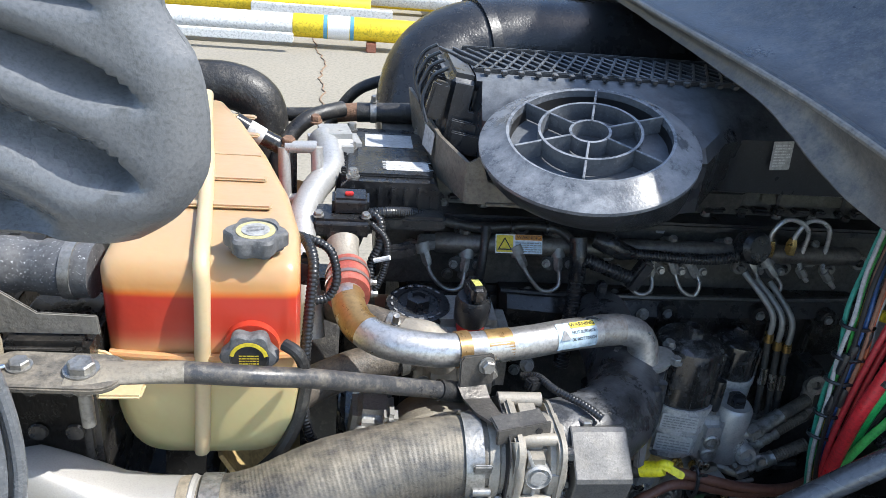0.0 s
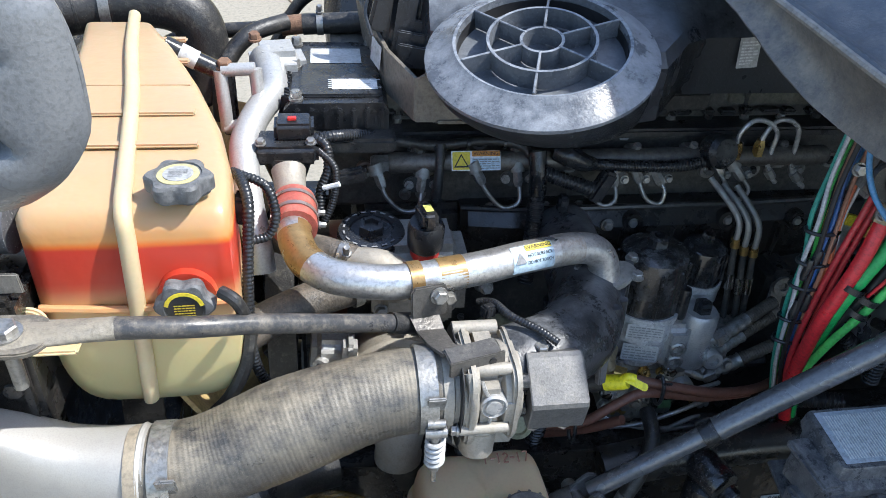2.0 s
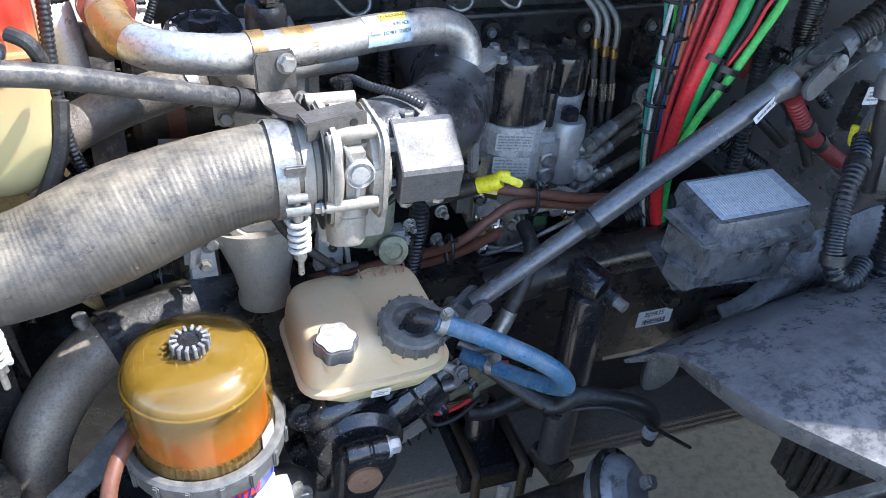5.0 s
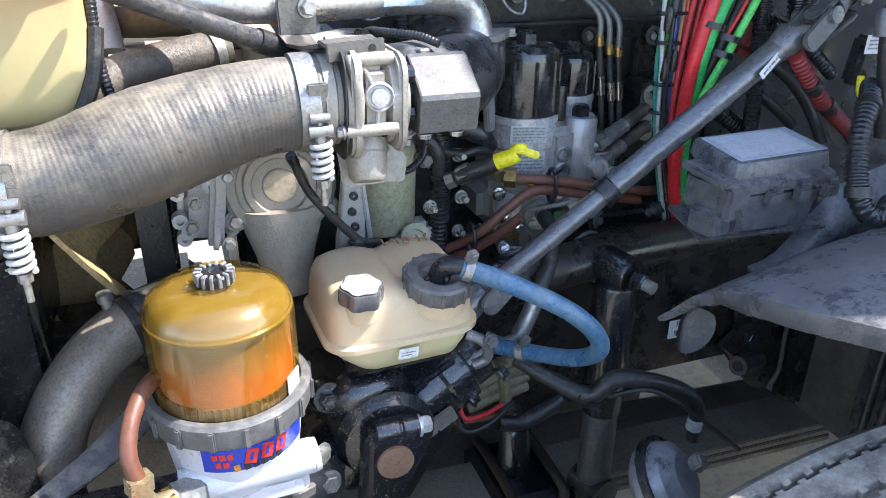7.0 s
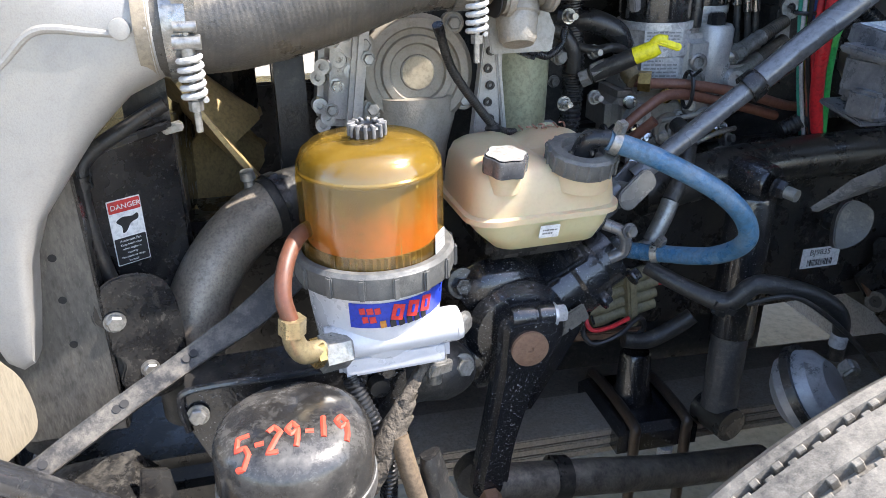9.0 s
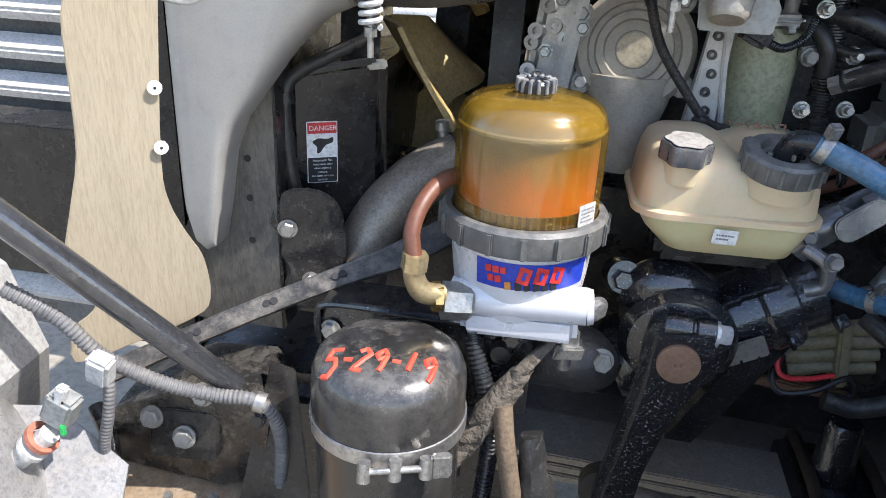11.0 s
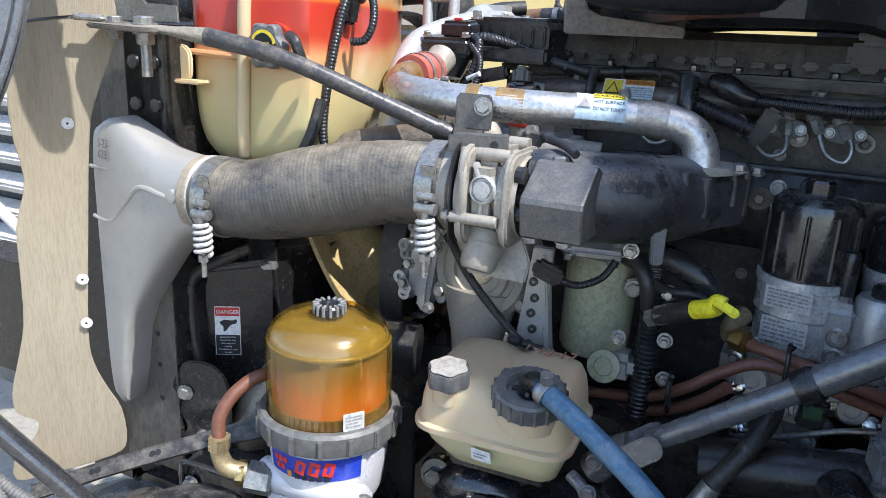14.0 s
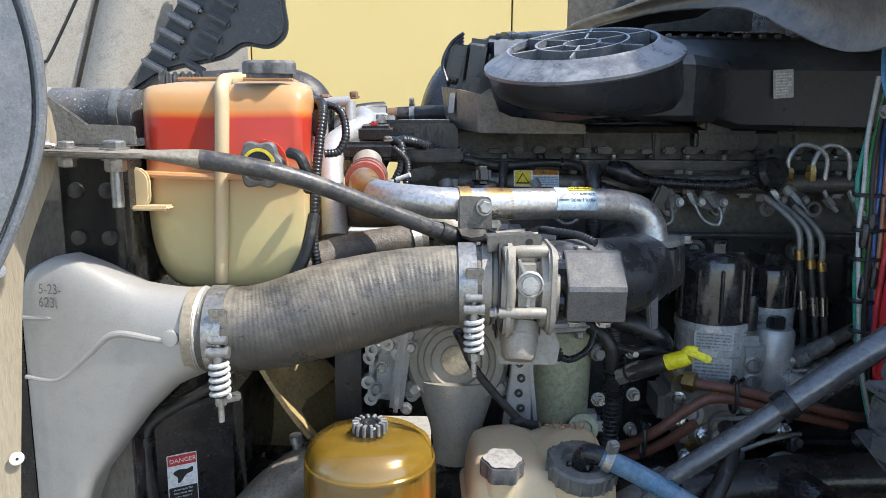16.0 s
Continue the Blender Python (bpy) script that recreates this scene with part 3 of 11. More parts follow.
def build_yard_pipes():
    yellow = mat("yellow_pipe_paint", (0.78, 0.58, 0.02), (0.68, 0.50, 0.02), 0.5, scale=3, fine=40, bump=0.1)
    white = mat("white_pipe_paint", (0.70, 0.70, 0.68), (0.6, 0.6, 0.58), 0.5, scale=3, fine=40, bump=0.1)
    brick = mat("red_brick", (0.34, 0.14, 0.09), None, 0.9, scale=20, bump=0.5)
    specs = [(8.95, 0.25, 0.135, -6.0, -0.95, 0, white), (8.95, 0.25, 0.14, -0.95, 1.55, 0, yellow), (8.55, 0.17, 0.05, -6.0, -0.92, 1, white),
             (10.4, 0.28, 0.14, -6.0, 0.0, 0, yellow), (10.9, 0.40, 0.14, -1.6, 2.0, 0, white), (11.9, 0.22, 0.14, -1.0, 2.4, 0, yellow), (10.15, 0.25, 0.06, -1.6, 0.3, 1, white)]
    for y, z, r, x0, x1, square, m in specs:
        if square:
            ob = part("steel_rail", box(((x0 + x1) / 2, y, z), (x1 - x0, 2 * r, 2 * r), bevel=0.01), m, None, "white painted square steel rail on the yard floor", category="rail", group="stored yard steel")
        else:
            bm = lathe([(0, x0), (r * 0.96, x0), (r, x0 + 0.02), (r, x1 - 0.02), (r * 0.96, x1), (0, x1)], (0, y, z), (1, 0, 0), 28)
            ob = part("bollard_pipe", bm, m, None, ("yellow" if m is yellow else "white") + " painted steel pipe lying on blocks in the yard", category="pipe", group="stored yard steel")
    bm = box((0.0, 8.95, 0.055), (0.12, 0.3, 0.11), bevel=0.008)
    part("brick_block", bm, brick, None, "red brick under the yellow pipe", category="brick")
    for x in (-4.5, 1.2):
        part("timber_block", box((x, 9.6, 0.05), (0.12, 2.6, 0.10), bevel=0.01), mat("timber", (0.32, 0.22, 0.13), None, 0.9, bump=0.4), None, "weathered timber bearer under the stored pipes", category="timber")
    for x, y, h in ((-1.2, 10.15, 0.19), (0.1, 10.15, 0.19), (-1.3, 10.9, 0.26), (1.7, 10.9, 0.26), (-5.0, 10.4, 0.14), (-0.3, 10.4, 0.14)):
        part("timber_block", box((x, y, h / 2), (0.14, 0.22, h), bevel=0.01), mat("timber", (0.32, 0.22, 0.13)), None, "weathered timber block under the stored steel", category="timber")
    tape = thing("pipe_label", (-0.38, 8.8, 0.25), "white paper label taped with blue tape round a yellow pipe", "label")
    for x in (-0.56, -0.24):
        part("tape_band", ring_band(0.139, 0.1425, 0.045, (x, 8.95, 0.25), (1, 0, 0), 28), mat("blue_tape", (0.12, 0.38, 0.55), None, 0.6), tape)
    part("paper", lathe([(0.141, -0.53), (0.143, -0.53), (0.143, -0.27), (0.141, -0.27)], (0, 8.95, 0.25), (1, 0, 0), 28), label_white, tape, "white paper")
    # plank-like pallet and steel box far back
    th = thing("steel_trough", (1.75, 12.2, 0), "pale galvanised steel trough with a row of holes", "trough")
    part("trough_body", box((1.85, 12.2, 0.25), (1.3, 0.5, 0.5), bevel=0.02), cast_alu, th)
    for k in range(6):
        part("hole_rim", lathe([(0, 0), (0.03, 0), (0.03, 0.012), (0, 0.012)], (1.35 + k * 0.18, 11.95, 0.16), (0, -1, 0), 12), ink, th)


build_setting()
build_yard_pipes()


# ---- truck body round the bay ----
def build_truck_body():
    cab = thing("truck_cab", (1.2, 0.6, 0.6), "dark cab front behind the engine bay", "cab", kind="structure")
    part("toe_panel", box((0.82, 0.70, 0.90), (0.04, 1.7, 0.34), bevel=0.01), mat("toe_panel_dusty", (0.12, 0.108, 0.092), (0.08, 0.073, 0.063), 0.5, dust=DUST, dust_amount=0.45, bump=0.4, dust_scale=14), cab, "dusty dark lower toe panel")
    part("firewall", box((0.80, 0.70, 1.68), (0.06, 1.7, 1.24), bevel=0.02), mat("firewall_grey", (0.82, 0.82, 0.82), (0.72, 0.72, 0.72), 0.28, metal=0.75, fine_amount=0.1, grime_amount=0.1, dust=DUST, dust_amount=0.08, bump=0.2, scale=6), cab, "grey firewall panel")
    half = [(-0.50, 0.50), (-0.50, 1.75), (-0.465, 2.12), (-0.35, 2.52), (-0.24, 2.70), (-0.11, 2.77), (-0.05, 2.85), (0.02, 2.93), (0.16, 2.96), (0.40, 2.97), (0.62, 2.97)]
    ring = half + [(1.24 - y, z) for y, z in half[-2::-1]]
    part("cab_shell", loft([[(x, 0.62 + (y - 0.62) * k, z) for y, z in ring] for x, k in ((0.98, 0.985), (1.0, 1.0), (2.7, 1.0))]), mat("cab_paint", (0.55, 0.55, 0.56), None, 0.3, coat=0.5), cab, smooth=30)
    # frame rail, a channel
    rail = thing("frame_rail", (0.4, 0.2, 0.87), "black painted steel frame rail with a serial label", "frame rail", kind="structure")
    web = plate([(-1.2, 0.85), (1.9, 0.85), (1.9, 1.085), (-1.2, 1.085)], (0, 0.197, 0), (0, -1, 0), 0.009)
    part("web", web, black_paint, rail)
    part("top_flange", box((0.35, 0.235, 1.08), (3.1, 0.085, 0.009), bevel=0.002), black_paint, rail)
    part("bottom_flange", box((0.35, 0.235, 0.855), (3.1, 0.085, 0.009), bevel=0.002), black_paint, rail)
    part("round_crossmember", tube([(0.22, 0.16, 1.075), (0.42, 0.165, 1.10), (0.75, 0.17, 1.10)], 0.032, 18), black_paint, rail)
    part("frame_rail", box((0.35, 1.0, 0.97), (3.1, 0.08, 0.24), bevel=0.006), black_paint, None, "far black steel frame rail under the engine", category="frame rail", kind="structure")
    part("front_crossmember", box((-0.45, 0.62, 0.62), (0.55, 1.0, 0.30), bevel=0.03, seg=3), black_paint, rail)
    sticker("serial_label", (0.562, 0.187, 0.925), (0, -1, 0), 0.068, 0.034, label_white, rail)
    words("BJ9835", (0.560, 0.186, 0.934), (0, -1, 0), 0.0135, ink, rail)
    bm = bmesh.new()
    rnd = random.Random(8)
    x = 0.540
    while x < 0.585:
        w = rnd.uniform(0.0006, 0.0017)
        box((x, 0.1862, 0.917), (w, 0.0004, 0.011), bevel=0, bm=bm)
        x += w + rnd.uniform(0.0006, 0.0014)
    part("barcode", bm, ink, rail, smooth=0)


def build_hood():
    """The hood is tipped forward: its liner hangs at the front corner and its inner shell stands behind the tank."""
    # ribbed liner near the camera
    rows = []
    for i in range(61):
        v = i / 60
        z = 1.698 + 0.30 * v
        row = []
        edge = -0.290 - 0.050 * max(0, 1 - v / 0.22) ** 2 - 0.018 * math.exp(-((v - 0.47) / 0.10) ** 2) * 0.3 + (0.0 if v < 0.4 else -0.02 * min(1, (v - 0.4) / 0.12))
        for j in range(61):
            u = j / 60
            x = edge - 0.34 * (1 - u)
            line = (z - 1.720) + 0.42 * (x - edge + 0.05)
            w = (line / 0.055) % 1.0
            ribs = 0.5 + 0.5 * math.cos(2 * math.pi * w)
            ribs = ribs ** 0.6
            tip = 0.045 + 0.02 * math.cos(2 * math.pi * w)
            fade = max(0.0, min(1.0, (edge - tip - x) / 0.022))
            fade = fade * fade * (3 - 2 * fade) * max(0.0, min(1.0, v / 0.05))
            y = -0.118 - 0.018 * (1 - u) - 0.032 * (ribs - 0.75) * fade - 0.010 * (1 - fade) + 0.014 * max(0, 1 - v / 0.08) + 0.012 * max(0, (u - 0.93) / 0.07) ** 2
            row.append((x, y, z + 0.02 * (1 - u) * (1 - v)))
        rows.append(row)
    liner = thing("hood_liner", (-0.45, -0.12, 1.7), "dusty dark plastic hood liner with moulded ribs", "hood liner")
    part("ribbed_panel", sheet(rows, 0.004), hood_liner_mat, liner, smooth=60)
    part("edge_bead", tube([Vector(r[-1]) + Vector((0.0, 0.003, 0)) for r in rows[::5]], 0.0032, 8, 3), hood_liner_mat, liner)
    # rounded flap in front of the radiator
    prof = smooth_outline([(-0.09, 0.16), (-0.02, 0.135), (0.012, 0.06), (0.018, -0.02), (0.0, -0.09), (-0.035, -0.16), (-0.09, -0.22), (-0.16, -0.22), (-0.16, 0.16)], 5)
    bm = plate(prof, (-0.425, -0.172, 1.585), (0.35, -0.93, 0.1), 0.022, bevel=0.009)
    flap = thing("hood_flap", (-0.47, -0.18, 1.42), "glossy grey rounded flap at the tipped hood", "flap")
    flap_mat = mat("speckled_flap", (0.10, 0.107, 0.115), (0.14, 0.147, 0.155), 0.26, speck=(0.42, 0.42, 0.42), speck_amount=0.35, fine=420, dust=(0.4, 0.4, 0.39), dust_amount=0.3, dust_scale=18, bump=0.2)
    part("flap_panel", bm, flap_mat, flap)
    fu, fv, fw = frame_of(Vector((0.35, -0.93, 0.1)), (0, 0, 1))
    rim_pts = [Vector((-0.425, -0.172, 1.585)) + fu * a + fv * b + fw * 0.020 for a, b in ((-0.09, 0.158), (-0.022, 0.133), (0.010, 0.06), (0.016, -0.02), (-0.002, -0.09), (-0.037, -0.159), (-0.09, -0.217))]
    part("edge_bead", tube(rim_pts, 0.0042, 10), flap_mat, flap, "rolled edge bead")
    # pale inner shell of the tipped hood
    hood = thing("tipped_hood", (-0.9, 0.9, 1.3), "pale grey composite hood tipped forward, seen from inside", "hood")
    rows = []
    for i in range(15):
        v = i / 14
        row = []
        for j in range(19):
            u = j / 18
            x = -1.75 + 1.10 * u + 0.13 * v * u
            y = 0.62 + 0.75 * u - 0.12 * math.sin(u * math.pi * 2.2)
            row.append((x - 0.2 * v, y + 0.20 * v + 0.03 * math.sin(v * 5), 1.50 + 0.95 * v))
        rows.append(row)
    part("shell", sheet(rows, 0.008), hood_grey, hood)
    # second moulded panel with a deep valley beside it
    rows = []
    for i in range(11):
        v = i / 10
        row = []
        for j in range(13):
            u = j / 12
            x = -0.945 + 0.115 * v + (0.16 + 0.03 * v) * u
            row.append((x, 0.90 + 0.05 * u - 0.05 * math.sin(math.pi * u) + 0.05 * v + 0.05 * (u < 0.04), 1.56 + 0.46 * v))
        rows.append(row)
    part("inner_panel", sheet(rows, 0.010), hood_grey, hood, "moulded inner panel", smooth=60)
    rows = []
    for i in range(11):
        v = i / 10
        rows.append([(-1.35 + 0.10 * v + (0.385 + 0.03 * v) * u, 0.86 + 0.06 * u + 0.05 * v - 0.03 * math.sin(math.pi * u), 1.53 + 0.50 * v) for u in (k / 10 for k in range(11))])
    part("outer_panel", sheet(rows, 0.010), hood_grey, hood, "moulded outer panel", smooth=60)
    part("panel_seam", tube([(-0.872, 0.885, 1.86), (-0.893, 0.876, 1.817), (-0.954, 0.868, 1.702), (-0.972, 0.866, 1.683), (-1.035, 0.862, 1.662), (-1.12, 0.855, 1.648)], 0.0035, 8), black_rubber, hood, "dark panel seam")
    part("valley", box((-0.92, 0.985, 1.75), (0.10, 0.02, 0.55), (0, 20, 0), bevel=0.005), hood_grey, hood)
    part("foot_flange", sheet([[(-1.0 + 0.26 * u, 0.90 - 0.06 * v, 1.635 - 0.035 * u - 0.05 * v) for u in (k / 8 for k in range(9))] for v in (0, 0.5, 1)], 0.008), hood_grey, hood)
    lv = thing("louvre_bracket", (-0.55, 0.95, 1.7), "black moulded bracket with a row of pale slats", "bracket")
    P = [(-0.12, 0.117), (-0.24, -0.075), (-0.15, -0.032), (-0.03, -0.006), (0.02, 0.022), (0.072, 0.017), (0.105, 0.035), (0.118, 0.066), (0.112, 0.12), (0.10, 0.26), (-0.06, 0.26)]
    part("bracket_body", plate(smooth_outline(P, 4), (-0.570, 0.935, 1.70), (0.0, -1.0, 0.0), 0.025, bevel=0.008), mat("bracket_black", (0.03, 0.032, 0.036), (0.045, 0.047, 0.052), 0.4, dust=(0.3, 0.3, 0.3), dust_amount=0.2, bump=0.2), lv)
    for k in range(6):
        part("slat", box((-0.745 + k * 0.021, 0.902, 1.678 + k * 0.0325), (0.060, 0.022, 0.017), (0, 28, 0), bevel=0.005), mat("slat_grey", (0.17, 0.175, 0.185), (0.13, 0.135, 0.14), 0.5, bump=0.2), lv)
        part("ridge", box((-0.655 + k * 0.018, 0.905, 1.675 + k * 0.034), (0.055, 0.014, 0.019), (0, 28, 0), bevel=0.006), mat("bracket_black", (0.03, 0.032, 0.036)), lv)


def build_cowl():
    """The arched panel between the bay and the cab, with a rolled rim and a skirt under it."""
    rim = [(0.56, -0.20, 1.66), (0.43, -0.155, 1.685), (0.37, -0.10, 1.695), (0.36, -0.055, 1.697), (0.357, 0.03, 1.703), (0.345, 0.12, 1.717), (0.335, 0.24, 1.732), (0.302, 0.352, 1.752), (0.265, 0.584, 1.775), (0.25, 0.843, 1.79), (0.22, 1.1, 1.80), (0.20, 1.29, 1.79), (0.22, 1.45, 1.72)]
    low = [(0.56, -0.20, 1.60), (0.43, -0.155, 1.625), (0.372, -0.10, 1.636), (0.362, -0.055, 1.638), (0.362, 0.03, 1.639), (0.357, 0.104, 1.641), (0.325, 0.175, 1.671), (0.305, 0.30, 1.715), (0.275, 0.584, 1.750), (0.262, 0.843, 1.768), (0.235, 1.1, 1.78), (0.215, 1.29, 1.765), (0.235, 1.45, 1.695)]
    rim, low = curve_points(rim, 6), curve_points(low, 6)
    n = len(rim)
    cowl = thing("cowl_panel", (0.4, 0.2, 1.7), "dusty blue-grey arched cowl panel with a rolled rim", "cowl panel")
    prof = [(0.0, 0.0), (0.006, 0.006), (0.016, 0.004), (0.03, 0.0), (0.09, 0.018), (0.16, 0.055), (0.205, 0.10), (0.222, 0.118), (0.24, 0.122), (0.27, 0.123), (0.36, 0.135), (0.44, 0.18), (0.47, 0.24), (0.60, 0.30), (0.75, 0.50)]
    rows = []
    for k, (dx, dz) in enumerate(prof):
        row = []
        for i, p in enumerate(rim):
            s = i / (n - 1)
            row.append((p.x + dx * (0.75 + 0.25 * s), p.y + 0.25 * dx * (0.5 - s), p.z + dz * (1.0 + 0.2 * math.sin(s * 9) * dx)))
        rows.append(row)
    part("panel", sheet(rows, 0.004), cowl_mat, cowl, smooth=60)
    skirt = []
    for k in range(7):
        t = k / 6
        skirt.append([tuple(a.lerp(b, t) + Vector((0.010 * math.sin(math.pi * t), 0, 0)) + Vector((0, 0, -0.0025 * noise.noise(b * 40)))) for a, b in zip(rim, low)])
    # added near-black sheet: paints the deep shade below the cowl panel
    part("shade_sheet", sheet([[(a, b, c - 0.010) for a, b, c in row] for row in rows[3:]], 0.003), mat("cowl_shade", (0.016, 0.016, 0.017), (0.03, 0.03, 0.03), 0.8, dust=DUST, dust_amount=0.15), cowl, "near-black sheet painting the shade under the cowl", smooth=60)
    part("skirt", sheet(skirt, 0.003), mat("cowl_skirt", (0.075, 0.073, 0.07), (0.11, 0.105, 0.098), 0.42, dust=(0.34, 0.295, 0.225), dust_amount=0.5, dust_scale=30, bump=0.35), cowl, "scuffed skirt under the rim", smooth=60)
    part("end_wall", loft([[(0.235, 1.47, z0), (0.30, 1.50, z0), (1.05, 1.50, z0), (1.05, 1.52, z0), (0.235, 1.50, z0)] for z0 in (1.30, 1.95)]), mat("cowl_inner_wall", (0.085, 0.08, 0.068), (0.06, 0.057, 0.05), 0.6, dust=DUST, dust_amount=0.4), cowl, "tan-grey inner end wall")
    part("rim_bead", tube([tuple(p) for p in rim[::3]], 0.0045, 8, 3), mat("cowl_rim_worn", (0.22, 0.205, 0.185), (0.15, 0.145, 0.135), 0.4, dust=(0.42, 0.38, 0.31), dust_amount=0.45), cowl, "worn dusty rim")
    for x, y, z in ((0.57, 0.16, 1.842), (0.60, 0.40, 1.88)):
        part("panel_bolt", hex_bolt((x, y, z), (-0.2, -0.2, 1), 0.011, 0.006), cowl_mat, cowl)


def build_fender():
    fen = thing("wheel_fender", (0.45, -0.2, 1.2), "dusty blue-grey moulded wheel fender with a curled lip", "fender")
    rows = []
    for i in range(21):
        v = i / 20
        y = -0.062 - 0.36 * v
        lipx = float(np.interp(-y, [0.06, 0.074, 0.098, 0.134, 0.201, 0.235, 0.42], [0.306, 0.311, 0.319, 0.320, 0.317, 0.318, 0.430]))
        z = float(np.interp(-y, [0.06, 0.074, 0.098, 0.134, 0.167, 0.201, 0.235, 0.42], [1.128, 1.143, 1.173, 1.200, 1.213, 1.225, 1.234, 1.252]))
        fl = 0.006 + 0.019 * min(1.0, v / 0.3)
        row = [(lipx + 0.010, y - 0.002, z - fl), (lipx + 0.003, y - 0.001, z - fl * 0.85)]
        for j in range(17):
            u = j / 16
            row.append((lipx + 0.62 * u, y + 0.03 * u, z + 0.010 * u + 0.040 * math.sin(u * math.pi * 0.9) * (1 - 0.2 * v)))
        rows.append(row)
    part("arch", sheet(rows, 0.005), fender_mat, fen, smooth=60)
    rows = []
    for i in range(13):
        v = i / 12
        row = []
        for j in range(25):
            u = j / 24
            x = 0.44 + 0.48 * u
            w = (x - 0.309) / 0.61
            base = 1.131 + 0.010 * w + 0.040 * math.sin(w * math.pi * 0.9)
            top = max(base + 0.004, float(np.interp(x, [0.44, 0.48, 0.51, 0.555, 0.64, 0.95], [1.155, 1.172, 1.200, 1.248, 1.268, 1.28])))
            row.append((x + 0.01 * v, -0.063 + 0.03 * w + 0.022 * v ** 1.5 - 0.010 * math.sin(math.pi * v), base + (top - base) * v))
        rows.append(row)
    part("splash_wall", sheet(rows, 0.005), fender_mat, fen, smooth=60)
    part("lip_tab", plate(smooth_outline([(-0.014, 0.012), (0.002, 0.026), (0.024, 0.014), (0.020, -0.010), (0.000, -0.026), (-0.018, -0.024)], 4), (0.360, -0.060, 1.104), (-0.25, -0.9, 0.35), 0.012), black_rubber, fen, "black rubber bumper under the lip")


def build_far_wheel():
    th = thing("far_front_wheel", (0.443, 1.65, 0.0), "dark truck tyre on the far side of the axle", "wheel")
    part("tyre", lathe([(0.30, 0.03), (0.42, 0.0), (0.52, 0.004), (0.55, 0.03), (0.55, 0.25), (0.52, 0.276), (0.42, 0.28), (0.30, 0.25)], (0.443, 1.52, 0.561), (0, 1, 0), 72), tyre_mat, th, smooth=40)
    part("rim", lathe([(0, 0.10), (0.20, 0.10), (0.30, 0.03), (0.30, 0.25), (0.2, 0.2), (0, 0.2)], (0.443, 1.52, 0.561), (0, 1, 0), 48), zinc, th)


def build_tyre():
    C, R, Y0, Y1 = Vector((0.443, 0, 0.561)), 0.55, -0.262, -0.545
    wheel = thing("front_wheel", (0.443, -0.40, 0.0), "dusty truck tyre with zigzag tread grooves", "wheel")
    W = abs(Y1 - Y0)
    grooves = [0.034, 0.074, 0.118, 0.165, 0.209, 0.249]
    pr = [(R - 0.20, 0.03), (R - 0.12, -0.008), (R - 0.05, -0.002), (R - 0.014, 0.004), (R, 0.018)]
    for gi, g in enumerate(grooves):
        w = 0.0035 if gi % 2 == 0 else 0.0060
        pr += [(R, g - w - 0.002), (R - 0.012, g - w), (R - 0.012, g + w), (R, g + w + 0.002)]
    pr += [(R, W - 0.018), (R - 0.014, W - 0.004), (R - 0.05, W + 0.002), (R - 0.12, W + 0.008), (R - 0.20, W - 0.03)]
    tyre = part("tyre", lathe(pr, (C.x, Y0, C.z), (0, -1, 0), 180), tyre_mat, wheel, smooth=40)
    part("rim", lathe([(0.0, 0.05), (0.12, 0.05), (0.20, 0.1), (R - 0.2, 0.03), (R - 0.2, W - 0.03), (0.2, W - 0.1), (0, W - 0.12)], (C.x, Y0, C.z), (0, -1, 0), 48), zinc, wheel)
    # tread lugs and sipes along the groove walls
    me_bm = box((0, 0, 0), (0.0085, 0.0062, 0.011), bevel=0.001, seg=1)
    me = bpy.data.meshes.new("tread_lug")
    me_bm.to_mesh(me)
    me_bm.free()
    me.materials.append(tyre_mat)
    for gi, g in enumerate(grooves[:4]):
        for k in range(72):
            a = radians(92 + k * 1.25)
            off = (0.0034 if gi % 2 == 0 else 0.0056) * (1 if k % 2 else -1)
            ob = new("tread_lug", me)
            ob.parent = tyre
            p = Vector((C.x + (R - 0.007) * math.cos(a), Y0 - g + off, C.z + (R - 0.007) * math.sin(a)))
            ob.location = p - ORIGIN[tyre]
            ob.rotation_euler = (0, math.pi / 2 - a, 0)


build_truck_body()
build_hood()
build_cowl()
build_fender()
build_far_wheel()
build_tyre()

